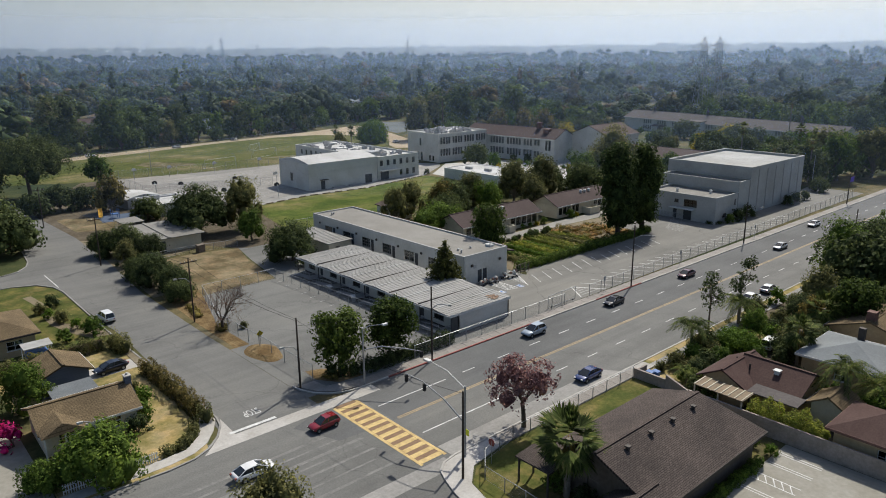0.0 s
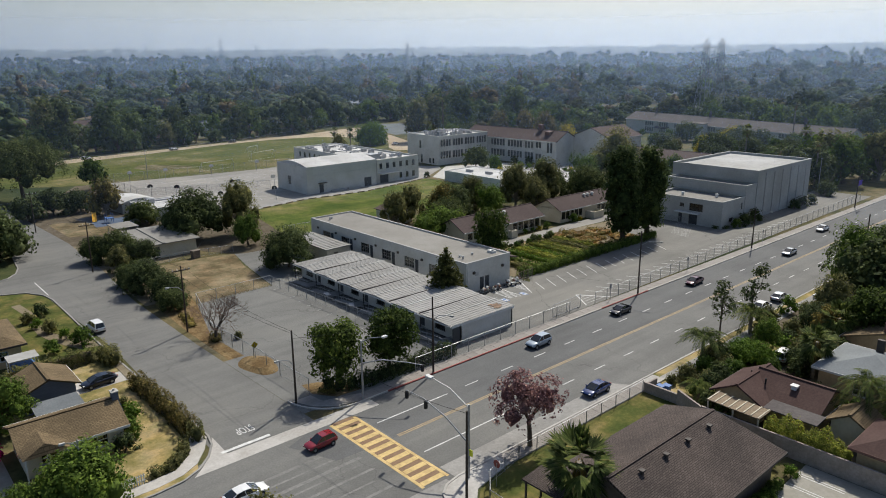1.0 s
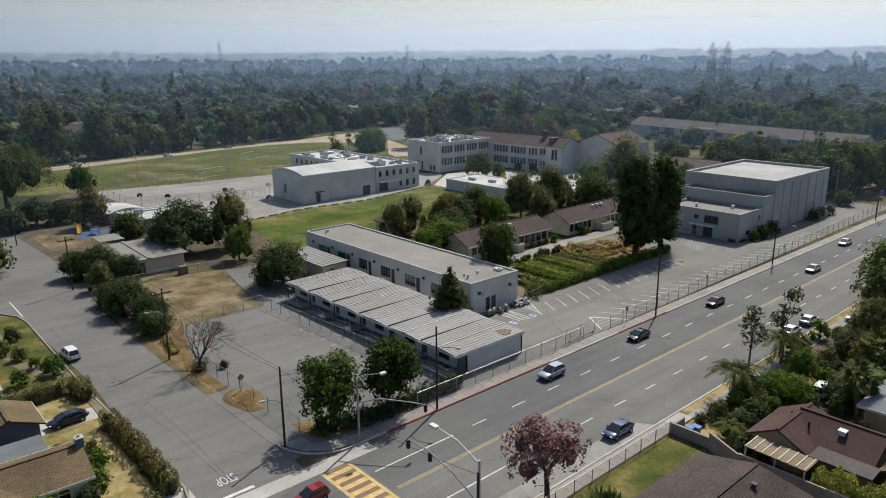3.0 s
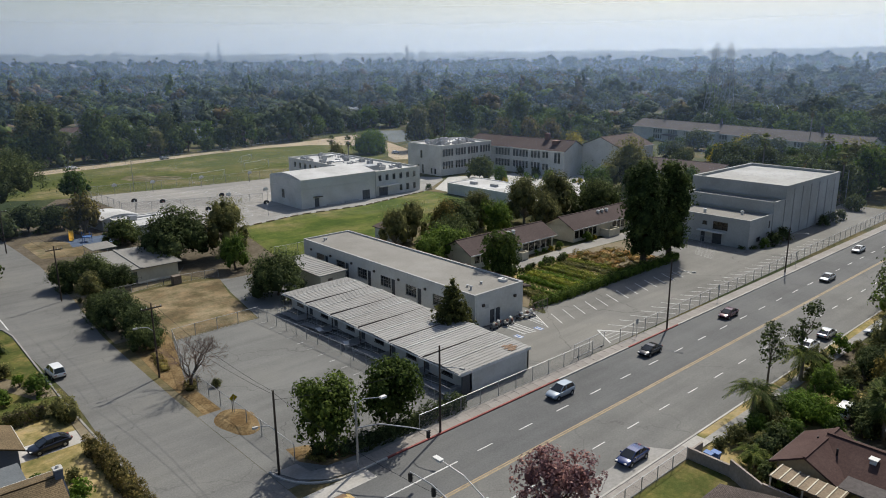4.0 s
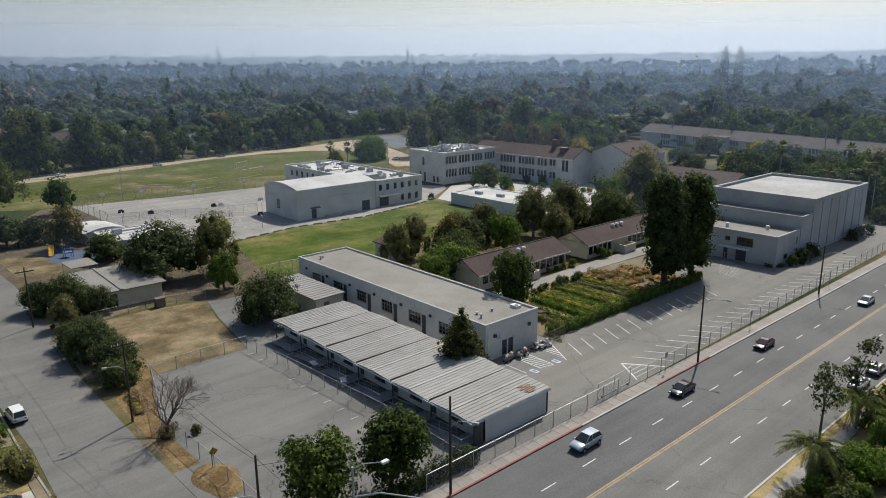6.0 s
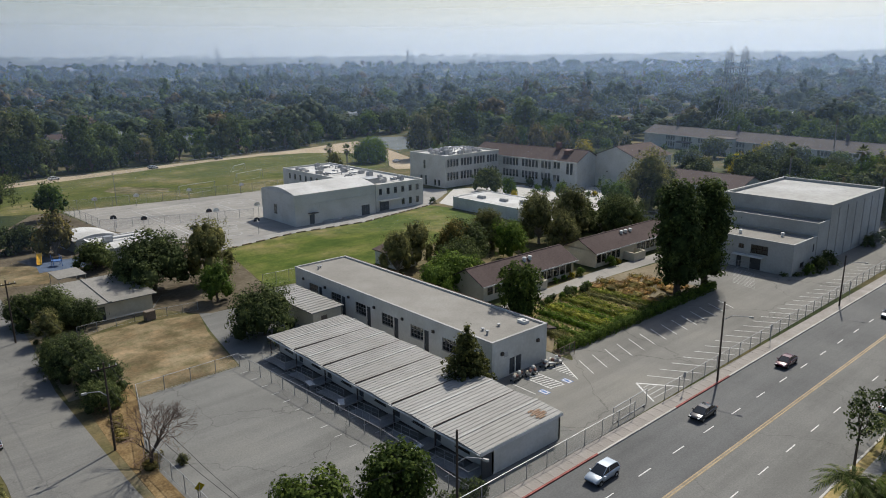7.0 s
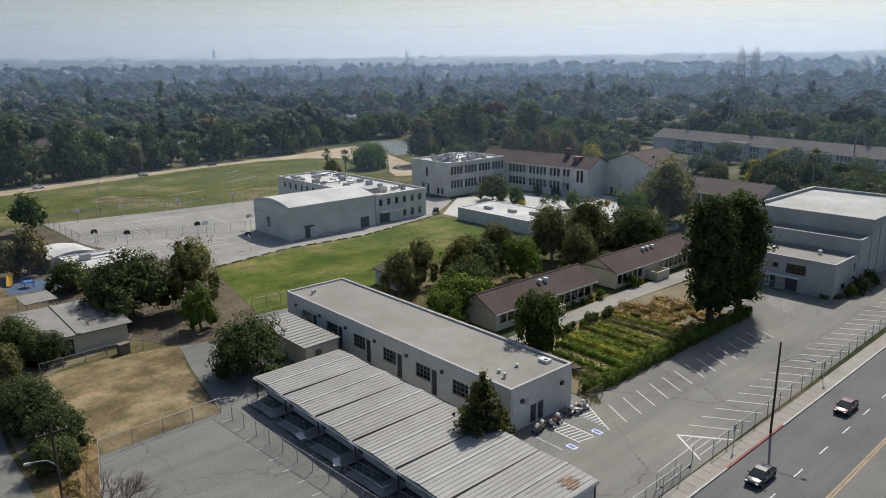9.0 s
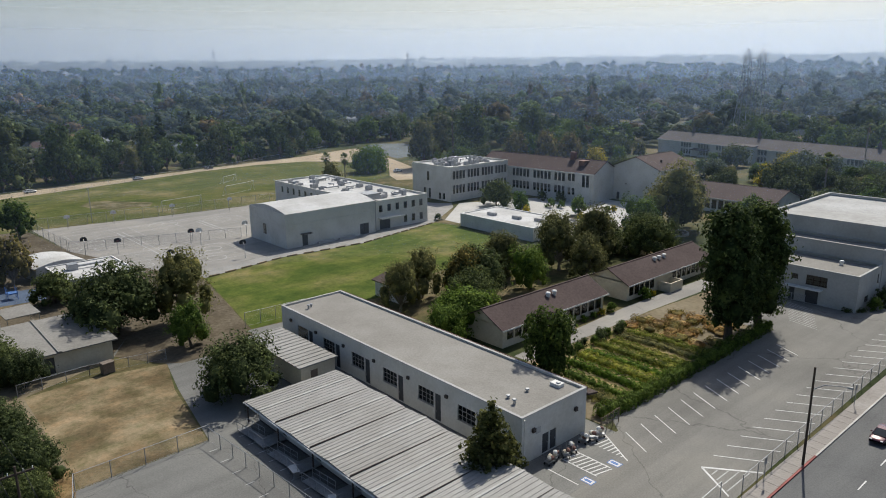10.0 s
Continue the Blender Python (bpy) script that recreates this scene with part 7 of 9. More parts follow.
chain_fence([(80.2, 150.0), (90, 149.6)], 2.2, 2.4, "tall chain-link fence panel beside the field")
chain_fence([(50.0, 147.0), (58.0, 147.4), (67.0, 146.0)], 1.4, 2.6)
chain_fence([(53.5, 60.15), (73.4, 60.15)], 1.4, 2.4, "low chain-link fence beside the pavement")
chain_fence([(46.6, 50.0), (46.8, 57.2), (48.8, 59.2), (53.5, 60.15)], 1.4, 2.4, "low chain-link fence beside the pavement")
chain_fence([(20, 303.0), (98, 303.5), (160, 320), (220, 346)], 1.6, 6.0)
chain_fence([(149.5, 98.5), (149.0, 108.5)], 1.5, 2.0)
chain_fence([(92.6, 95.8), (96.0, 96.0)], 1.7, 1.2, "rusty garden gate fence", WOOD)

# ---- poles, lamps, signals ----


def street_pole(x, y, h, label, arm=None, material=STEEL_D, crossarm=False, r=0.125, name="utility_pole"):
    ob = thing(name, label, "street lamp" if arm else "utility pole", pose(x, y, 0))
    part("pole", Shape().rod((0, 0, -0.2), (0, 0, h), r, r * 0.7, 10), material, ob)
    if arm:
        ax, ay, az = arm
        part("lamp_arm", Shape().path([(0, 0, az - 0.8), (ax * 0.35, ay * 0.35, az - 0.15), (ax * 0.8, ay * 0.8, az), (ax, ay, az)], 0.05, 0.035, 6), GALV, ob)
        head = Shape()
        n = math.hypot(ax, ay)
        dx, dy = ax / n, ay / n
        q = [(-0.05, -0.07), (0.35, -0.11), (0.45, 0.0), (0.35, 0.11), (-0.05, 0.07)]
        head.prism([(ax + u * dx - v * dy, ay + u * dy + v * dx) for u, v in q], az - 0.1, az + 0.09)
        part("lamp_head", head, PALE, ob, "pale lamp head")
    if crossarm:
        part("crossarm", Shape().box(-1.2, -0.06, h - 0.7, 1.2, 0.06, h - 0.56), STEEL_D, ob)
        for dx in (-1.1, -0.5, 0.5, 1.1):
            part("insulator", Shape().rod((dx, 0, h - 0.56), (dx, 0, h - 0.36), 0.05, 0.03, 6), TRIM_W, ob)
    return ob


street_pole(59.8, 79.28, 9.4, "dark wooden utility pole with a street lamp arm", (0.9, -2.0, 7.4))
street_pole(101.5, 79.3, 10.0, "dark wooden pole with a street lamp arm", (0.9, -2.6, 8.6))
street_pole(140.3, 79.9, 8.1, "dark wooden pole with a street lamp arm", (0.9, -2.4, 7.3))
street_pole(44.2, 83.6, 8.3, "dark wooden utility pole at the street corner", (-1.6, 0.3, 5.2))
street_pole(43.9, 111.6, 9.3, "dark wooden utility pole with a crossarm and lamp", (-1.8, 0.2, 6.6), crossarm=True)
street_pole(43.0, 150.2, 9.0, "dark wooden utility pole with a crossarm", None, crossarm=True)
street_pole(43.0, 190.0, 9.0, "dark wooden utility pole with a crossarm", None, crossarm=True)
street_pole(45.5, 58.6, 8.4, "slim dark wooden pole at the corner", None, r=0.12)
street_pole(140.5, 60.8, 9.6, "dark wooden utility pole beside the street", None)
street_pole(22.4, 80.4, 5.6, "slim metal post with a street lamp", (-0.9, 0.2, 5.5), GALV, r=0.07, name="lamp_post")
for x, y in ((86.5, 245.5), (62.0, 285.0), (210, 95)):
    street_pole(x, y, 9.0, "tall grey floodlight pole", (0.5, 0.2, 8.8), GALV, r=0.09, name="floodlight_pole")


def signal_head(parent, x, y, z):
    b = part("signal_head", Shape().box(x - 0.12, y - 0.12, z - 0.72, x + 0.12, y + 0.12, z), BLACK, parent, "black traffic signal")
    for i, c in enumerate((PAINT_R, PAINT_Y, L_MID)):
        part("lens", Shape().rod((x + 0.12, y, z - 0.13 - i * 0.23), (x + 0.15, y, z - 0.13 - i * 0.23), 0.08, 0.08, 10), c, b)
        part("visor", Shape().box(x + 0.12, y - 0.09, z - 0.05 - i * 0.23, x + 0.26, y + 0.09, z - 0.03 - i * 0.23), BLACK, b)


north_signal = thing("traffic_signal", "grey steel signal pole with two long arms and a lamp", "traffic signal", pose(49.95, 79.45, 0))
part("pole", Shape().rod((0, 0, -0.2), (0, 0, 6.8), 0.13, 0.09, 10), GALV, north_signal)
part("lamp_arm", Shape().path([(0, 0, 6.6), (0.6, -0.5, 7.05), (1.7, -1.5, 7.2)], 0.05, 0.04), GALV, north_signal)
part("lamp_head", Shape().box(1.6, -1.75, 7.1, 2.2, -1.4, 7.28), TRIM_W, north_signal)
part("mast_arm", Shape().path([(0, 0, 4.2), (1.4, -1.6, 4.75), (3.2, -3.8, 4.6), (4.2, -5.0, 4.4)], 0.08, 0.04, 8), GALV, north_signal)
signal_head(north_signal, 4.2, -5.0, 4.4)
south_signal = thing("traffic_signal", "grey steel signal pole with a signal arm over the street", "traffic signal", pose(48.1, 61.1, 0))
part("pole", Shape().rod((0, 0, -0.2), (0, 0, 7.1), 0.13, 0.09, 10), GALV, south_signal)
part("lamp_arm", Shape().path([(0, 0, 6.8), (-0.2, 2.2, 7.9), (-0.4, 4.3, 8.2)], 0.05, 0.04), GALV, south_signal)
part("lamp_head", Shape().box(-0.62, 4.2, 8.1, -0.22, 5.0, 8.28), TRIM_W, south_signal)
part("mast_arm", Shape().path([(0, 0, 3.4), (-0.3, 2.6, 5.0), (-0.6, 5.2, 5.9), (-0.8, 7.4, 6.0)], 0.085, 0.045, 8), GALV, south_signal)
signal_head(south_signal, -0.55, 5.0, 5.7)
signal_head(south_signal, -0.8, 7.4, 5.9)
part("warning_sign", Shape().box(-0.02, -0.5, 2.3, 0.02, 0.1, 2.9), SIGN_Y, south_signal, "bright yellow-green warning sign")
corner_stop = thing("stop_sign", "red stop sign on a thin post", "road sign", pose(49.0, 58.6, 0))
part("post", Shape().rod((0, 0, 0), (0, 0, 2.3), 0.03), GALV, corner_stop)
part("sign_plate", Shape().rod((-0.015, 0, 2.2), (0.015, 0, 2.2), 0.38, 0.38, 8), PAINT_R, corner_stop, "red octagonal plate")
warn = thing("warning_sign", "yellow diamond warning sign on the verge", "road sign", pose(46.3, 96.8, 0))
part("post", Shape().rod((0, 0, 0), (0, 0, 2.2), 0.03), GALV, warn)
part("sign_plate", Shape().rod((0, -0.015, 2.0), (0, 0.015, 2.0), 0.45, 0.45, 4), L_YELLOW, warn, "yellow plate")
for x in (96.0, 118.0, 146.0):
    s_ = thing("parking_sign", "small metal sign on a post by the pavement", "road sign", pose(x, 80.5, 0), "street signs")
    part("post", Shape().rod((0, 0, 0), (0, 0, 2.6), 0.035), GALV, s_)
    part("sign_plate", Shape().box(-0.25, -0.02, 1.9, 0.25, 0.02, 2.6), GREYWALL, s_)
banner = thing("pole_banner", "dark pole with a violet-blue street banner", "banner", pose(193.5, 80.2, 0))
part("pole", Shape().rod((0, 0, 0), (0, 0, 8.0), 0.14, 0.1, 8), STEEL_D, banner)
part("banner_cloth", Shape().box(0.2, -0.03, 5.4, 2.6, 0.03, 6.6), surf("violet_cloth", (0.10, 0.05, 0.45), (0.18, 0.10, 0.6), 4, 0.5), banner, "violet-blue banner")


def wire(a, b, sag=0.7, r=0.018):
    a, b = Vector(a), Vector(b)
    pts = []
    for i in range(11):
        u = i / 10
        p = a.lerp(b, u)
        p.z -= sag * 4 * u * (1 - u)
        pts.append(p)
    s = Shape().path([p - a for p in pts], r, r, 4)
    ob = tagged(new("overhead_wire", s.mesh("overhead_wire", BLACK)), "thin dark overhead wire between poles", "wire", "overhead wires")
    ob.matrix_basis = Matrix.Translation(a)
    return ob


for dx in (-1.1, 0.5):
    wire((43.9 + dx, 111.6, 8.9), (43.0 + dx, 150.2, 8.6))
    wire((43.0 + dx, 150.2, 8.6), (43.0 + dx, 190.0, 8.6))
    wire((44.2 + dx * 0.2, 83.6, 8.1), (43.9 + dx, 111.6, 8.9))
wire((44.2, 83.6, 8.1), (45.5, 58.6, 8.2), 0.9)
wire((44.2, 83.6, 7.4), (59.4, 79.5, 7.6), 0.5)

# ---- cars ----


def car(x, y, turn, label, paint, kind="sedan", z=0.03, group="cars"):
    """A car from rounded cross-sections: body, glasshouse, roof, four wheels, lamps. It heads along its own x."""
    ob = thing("car", label, "car", pose(x, y, z, 0, 0, turn) @ Matrix.Diagonal((0.82, 0.82, 0.82, 1)), group)
    if kind == "sedan":
        L, W, H, deck = 4.7, 0.9, 1.45, 0.98
        low = [(-2.35, 0.62, 0.78), (-2.2, 0.5, 0.95), (-1.6, 0.3, 1.0), (-0.9, 0.28, 0.98), (0.0, 0.28, 0.95), (0.9, 0.28, 0.93), (1.7, 0.3, 0.84), (2.15, 0.35, 0.74), (2.35, 0.5, 0.62)]
        top = [(-2.0, 1.0, 0.0), (-1.15, 1.38, 1.0), (-0.4, 1.46, 1.0), (0.35, 1.42, 1.0), (1.35, 0.96, 0.0)]
    else:
        L, W, H = 4.6, 0.93, 1.72
        low = [(-2.3, 0.62, 0.95), (-2.2, 0.45, 1.12), (-1.6, 0.34, 1.12), (-0.9, 0.32, 1.1), (0.0, 0.32, 1.06), (0.9, 0.32, 1.04), (1.6, 0.34, 0.98), (2.1, 0.4, 0.86), (2.3, 0.55, 0.7)]
        top = [(-2.15, 1.1, 0.0), (-1.75, 1.64, 1.0), (-0.8, 1.72, 1.0), (0.1, 1.68, 1.0), (1.15, 1.05, 0.0)]
    if kind == "van":
        top = [(-2.2, 1.1, 0.0), (-2.0, 1.78, 1.0), (-0.8, 1.85, 1.0), (0.4, 1.8, 1.0), (1.5, 1.05, 0.0)]
    xs = [p[0] for p in low]
    us = np.linspace(xs[0], xs[-1], 33)
    under, over = np.interp(us, xs, [p[1] for p in low]), np.interp(us, xs, [p[2] for p in low])
    over[1:-1] = (over[:-2] + 2 * over[1:-1] + over[2:]) / 4
    v, f = [], []
    ring = 12
    for px, zb, zt in zip(us, under, over):
        nose = abs(px) / (L / 2)
        w = W * (1 - 0.03 * nose ** 2 - 0.13 * max(0.0, (nose - 0.72) / 0.28) ** 2)
        half = ((0.88, zb), (0.985, zb + 0.1), (1.0, zb + (zt - zb) * 0.5), (0.985, zt - 0.14), (0.94, zt - 0.04), (0.80, zt))
        v += [(px, -w * k, z_) for k, z_ in half] + [(px, w * k, z_) for k, z_ in reversed(half)]
    for i in range(len(us) - 1):
        for j in range(ring):
            a, b = i * ring + j, i * ring + (j + 1) % ring
            f.append((a, b, b + ring, a + ring))
    f += [tuple(range(ring)), tuple(range((len(us) - 1) * ring + ring - 1, (len(us) - 1) * ring - 1, -1))]
    part("body", Shape().add(v, f), paint, ob, smooth=True)
    for s in (-1, 1):
        for wx in (-1.4, 1.42):
            part("wheel_arch", Shape().rod((wx, s * (W - 0.25), 0.36), (wx, s * (W + 0.004), 0.36), 0.4, 0.4, 18), BLACK, ob)
        part("sill", Shape().box(-1.0, s * (W - 0.03) - 0.03, 0.26, 1.0, s * (W - 0.03) + 0.03, 0.36), BLACK, ob)
    v, f = [], []
    for px, pz, up in top:
        base = 0.93 if kind == "sedan" else 1.05
        w = W * (0.84 if up else 0.86)
        wt = W * (0.68 if up else 0.84)
        v += [(px, -w, base), (px, -wt, pz if up else base + 0.02), (px, wt, pz if up else base + 0.02), (px, w, base)]
    for i in range(len(top) - 1):
        for j in range(3):
            a = i * 4 + j
            f.append((a, a + 1, a + 5, a + 4))
    f += [(0, 3, 2, 1), (len(v) - 4, len(v) - 3, len(v) - 2, len(v) - 1)]
    part("glasshouse", Shape().add(v, f), CARGLASS_D, ob, "dark tinted windows")
    roof = Shape()
    flat = [t for t in top if t[2]]
    for (xa, za, _), (xb, zb, _) in zip(flat, flat[1:]):
        w = W * 0.70
        roof.slab([(xa, -w, za + 0.03), (xb, -w, zb + 0.03), (xb, w, zb + 0.03), (xa, w, za + 0.03)], 0.06)
    part("roof", roof, paint, ob)
    for s in (-1, 1):
        part("pillar", Shape().rod((top[-1][0], s * W * 0.84, 0.98), (flat[-1][0], s * W * 0.69, flat[-1][1]), 0.05, 0.05, 4), paint, ob)
        part("pillar", Shape().rod((top[0][0], s * W * 0.84, 0.98), (flat[0][0], s * W * 0.69, flat[0][1]), 0.07, 0.06, 4), paint, ob)
        part("pillar", Shape().rod((-0.25, s * W * 0.86, 0.98), (-0.3, s * W * 0.7, H - 0.02), 0.05, 0.04, 4), paint, ob)
    for wx in (-1.4, 1.42):
        for s in (-1, 1):
            t_ = part("tyre", Shape().rod((wx, s * (W - 0.2), 0.33), (wx, s * (W + 0.01), 0.33), 0.33, 0.33, 16), BLACK, ob)
            part("rim", Shape().rod((wx, s * (W - 0.02), 0.33), (wx, s * (W + 0.025), 0.33), 0.2, 0.18, 10), GALV, t_, "grey metal rim")
    for s in (-1, 1):
        part("headlight", Shape().box(low[-1][0] - 0.28, s * W * 0.5, 0.6, low[-1][0] - 0.02, s * W * 0.8, 0.72), TRIM_W, ob, "clear headlight")
        part("tail_light", Shape().box(low[0][0] - 0.02, s * W * 0.5, 0.74, low[0][0] + 0.16, s * W * 0.82, 0.9), PAINT_R, ob, "red tail light")
        part("mirror", Shape().box(0.78, s * W * 0.98, 0.95, 0.95, s * (W * 0.98 + 0.2), 1.1), paint, ob)
    return ob


CARGLASS_D = gloss("tinted_car_glass", (0.02, 0.024, 0.028), 0.05, 0.0, 0.3)
P_BLUE = gloss("dark_blue_car_paint", (0.018, 0.04, 0.14), 0.25, 0.2, 0.8)
P_WHITE = gloss("white_car_paint", (0.75, 0.75, 0.74), 0.3, 0.0, 0.6)
P_SILVER = gloss("silver_car_paint", (0.42, 0.44, 0.46), 0.3, 0.4, 0.6)
P_NAVY = gloss("navy_car_paint", (0.006, 0.009, 0.022), 0.3, 0.1, 0.5)
P_RED = gloss("red_car_paint", (0.24, 0.012, 0.02), 0.25, 0.1, 0.8)
P_BLACK = gloss("black_car_paint", (0.012, 0.014, 0.018), 0.22, 0.1, 0.8)
P_GREY = gloss("light_blue_grey_car_paint", (0.34, 0.40, 0.46), 0.3, 0.3, 0.6)
P_MAROON = gloss("maroon_car_paint", (0.09, 0.02, 0.03), 0.25, 0.2, 0.8)
car(69.6, 63.5, 180, "dark blue sedan parked at the kerb", P_BLUE)
car(32.3, 71.4, 0, "white sedan on the street", P_WHITE)
red_car = car(41.4, 74.3, 180, "red compact car at the crossing", P_RED, "suv")
red_car.matrix_basis = red_car.matrix_basis @ Matrix.Diagonal((0.84, 0.88, 0.88, 1))
car(75.0, 76.4, 180, "pale blue-grey people carrier on the street", P_GREY, "suv")
car(92.5, 76.2, 180, "black sedan on the street", P_BLACK)
car(112.4, 76.0, 180, "maroon sedan on the street", P_MAROON)
car(141.0, 73.2, 180, "silver sedan on the street", P_SILVER)
car(164.5, 76.4, 180, "white sedan on the street", P_WHITE)
car(34.9, 120.6, 93, "white people carrier parked on the side street", P_WHITE, "van")
car(30.0, 102.6, 186, "dark navy sedan in the driveway", P_NAVY)
car(108.8, 63.4, 0, "white sedan parked at the kerb", P_WHITE)
car(114.6, 63.4, 0, "grey sedan parked at the kerb", P_SILVER)
car(119.5, 58.5, 90, "white sedan in a driveway", P_WHITE)
car(123.0, 58.0, 90, "grey sedan in a driveway", P_SILVER)
car(93.2, 53.4, 0, "white van parked in the yard", P_WHITE, "van")
for i, (x, y) in enumerate(((196.0, 258.0), (120.5, 308.5), (150.0, 317.0), (86.0, 304.8), (52, 305))):
    car(x, y + 3, 12, "parked pale car beside the running track", (P_WHITE, P_SILVER, P_BLACK, P_WHITE, P_SILVER)[i])

# ---- schoolyard and court things ----


def hoop(x, y, turn, board=None):
    ob = thing("basketball_hoop", "basketball hoop with a rounded dark backboard on a steel post", "basketball hoop", pose(x, y, 0, 0, 0, turn), "basketball hoops")
    part("post", Shape().path([(0, 0, 0), (0, 0, 2.7), (0.9, 0, 3.2)], 0.07, 0.06, 8), GALV, ob)
    b = Shape()
    poly = [(-0.68, 2.75), (0.68, 2.75)] + [(0.68 * math.cos(radians(a)), 3.15 + 0.5 * math.sin(radians(a))) for a in range(0, 181, 30)]
    n = len(poly)
    b.add([(0.95, u, w) for u, w in poly] + [(1.0, u, w) for u, w in poly], [tuple(range(n)), tuple(range(2 * n - 1, n - 1, -1))] + [(i, n + i, n + (i + 1) % n, (i + 1) % n) for i in range(n)])
    part("backboard", b, board or BLACK, ob)
    ring = Shape().path([(1.25 + 0.23 * math.cos(radians(a)), 0.23 * math.sin(radians(a)), 3.05) for a in range(0, 361, 45)], 0.015, 0.015, 4)
    part("rim", ring, PAINT_R, ob)


for x, y, t_, w in ((84.7, 188.8, 80, 0), (98.5, 186.6, 80, 0), (80.8, 208.0, 260, 0), (95.4, 206.0, 260, 0), (96.6, 203.5, 80, 1), (75.6, 212.0, 80, 0), (107.4, 203.6, 80, 1), (90.0, 240.0, 260, 1), (104.0, 238.6, 260, 1), (119.0, 237.0, 260, 1), (80.0, 242.0, 260, 1)):
    hoop(x, y, t_, TRIM_W if w else None)


def goal(x, y, turn, w=7.0, h=2.3):
    ob = thing("soccer_goal", "white pipe soccer goal standing on the field", "soccer goal", pose(x, y, 0, 0, 0, turn), "soccer goals")
    for u in (0, w):
        part("post", Shape().rod((u, 0, 0), (u, 0, h), 0.06), TRIM_W, ob)
        part("stay", Shape().rod((u, 0, h), (u, 1.6, 0), 0.04), TRIM_W, ob)
    part("crossbar", Shape().rod((0, 0, h), (w, 0, h), 0.06), TRIM_W, ob)
    part("ground_bar", Shape().rod((0, 1.6, 0.04), (w, 1.6, 0.04), 0.04), TRIM_W, ob)


goal(104.5, 246.5, 10, 12.0, 3.0)
goal(138.0, 281.0, 30)
goal(128.0, 258.0, 20, 12.0, 3.0)
court_lines = tagged(new("court_lines"), "faded white lines of ball courts", "court marking", kind="structure")
for cx, cy in ((82, 198), (96, 196), (112, 222), (96, 226), (82, 230)):
    s = Shape()
    s.box(cx - 5, cy - 7, 0, cx + 5, cy - 6.9, 0.01).box(cx - 5, cy + 6.9, 0, cx + 5, cy + 7, 0.01).box(cx - 5, cy - 6.9, 0, cx - 4.9, cy + 6.9, 0.01).box(cx + 4.9, cy - 6.9, 0, cx + 5, cy + 6.9, 0.01)
    pts = arc(cx, cy, 1.8, 0, 360, 24)
    inner = arc(cx, cy, 1.7, 0, 360, 24)
    for i in range(24):
        s.prism([pts[i], pts[i + 1], inner[i + 1], inner[i]], 0, 0.01)
    part("court_line", s, PAINT_F, court_lines, m=pose(0, 0, 0.021))

# front decks and ramps of the portable classrooms
for k in range(6):
    y0 = PY0 + k * BAY
    deck = thing("entrance_ramp", "grey steel entrance ramp with pipe railings", "ramp", pose(64.6, y0, 0), "classroom ramps")
    part("deck", Shape().box(0.7, 0.3, 0.3, 3.3, 2.2, 0.42), GALV, deck)
    part("ramp", Shape().slab([(0.7, 2.2, 0.42), (1.9, 2.2, 0.42), (1.9, 6.1, 0.06), (0.7, 6.1, 0.06)], 0.05), GALV, deck)
    rail = Shape()
    for px in (0.72, 1.88):
        rail.path([(px, 2.2, 1.35), (px, 6.1, 0.98), (px, 6.1, 0.02)], 0.03, 0.03, 5).path([(px, 2.2, 0.85), (px, 6.1, 0.5)], 0.02, 0.02, 4)
        for i in range(4):
            u = i / 3
            rail.rod((px, 2.2 + 3.9 * u, 0.4 - 0.38 * u), (px, 2.2 + 3.9 * u, 1.35 - 0.37 * u), 0.025, 0.025, 5)
    rail.path([(0.72, 2.2, 1.35), (0.72, 0.3, 1.35), (2.4, 0.3, 1.35)], 0.03, 0.03, 5).rod((0.72, 0.3, 0.0), (0.72, 0.3, 1.35), 0.03)
    part("railing", rail, GALV, deck)
    aw = thing("picnic_table", "small pale table beside the classroom wall", "table", pose(65.3, y0 + 0.9, 0, 0, 0, 20 * k), "yard tables") if k in (1, 3, 4) else None
    if aw:
        part("tabletop", Shape().box(-0.7, -0.35, 0.7, 0.7, 0.35, 0.76), TRIM_W, aw)
        part("leg", Shape().box(-0.55, -0.3, 0, -0.48, 0.3, 0.7), GALV, aw)
        part("leg", Shape().box(0.48, -0.3, 0, 0.55, 0.3, 0.7), GALV, aw)

# hatched and marked parking bays
sheet("pavement_bay_patch", [(80.3, 91.2), (90.1, 91.2), (92.6, 95.3), (80.3, 95.3)], 0.025, YARD, "darker asphalt under the marked bays")
for i in range(8):
    part("hatch_line", Shape().box(0, 0, 0, 2.1, 0.13, 0.012), PAINT_W, stalls, m=pose(85.8, 91.5 + i * 0.53, 0.026, 0, 0, -13))
    w = 0.25 + 0.28 * i
    part("hatch_line", Shape().box(0, 0, 0, w, 0.13, 0.012), PAINT_W, stalls, m=pose(90.25, 91.7 + i * 0.5, 0.026, 0, 0, -8))
part("bay_line", Shape().box(0, 0, 0, 0.1, 3.5, 0.012), PAINT_W, stalls, m=pose(83.4, 91.6, 0.026))
for x in (85.75, 87.85):
    part("bay_line", Shape().box(0, 0, 0, 0.12, 4.1, 0.012), PAINT_W, stalls, m=pose(x, 91.3, 0.026))
part("bay_line", Shape().box(0, 0, 0, 0.12, 5.2, 0.012), PAINT_W, stalls, m=pose(90.06, 90.9, 0.026, 0, 0, -30))
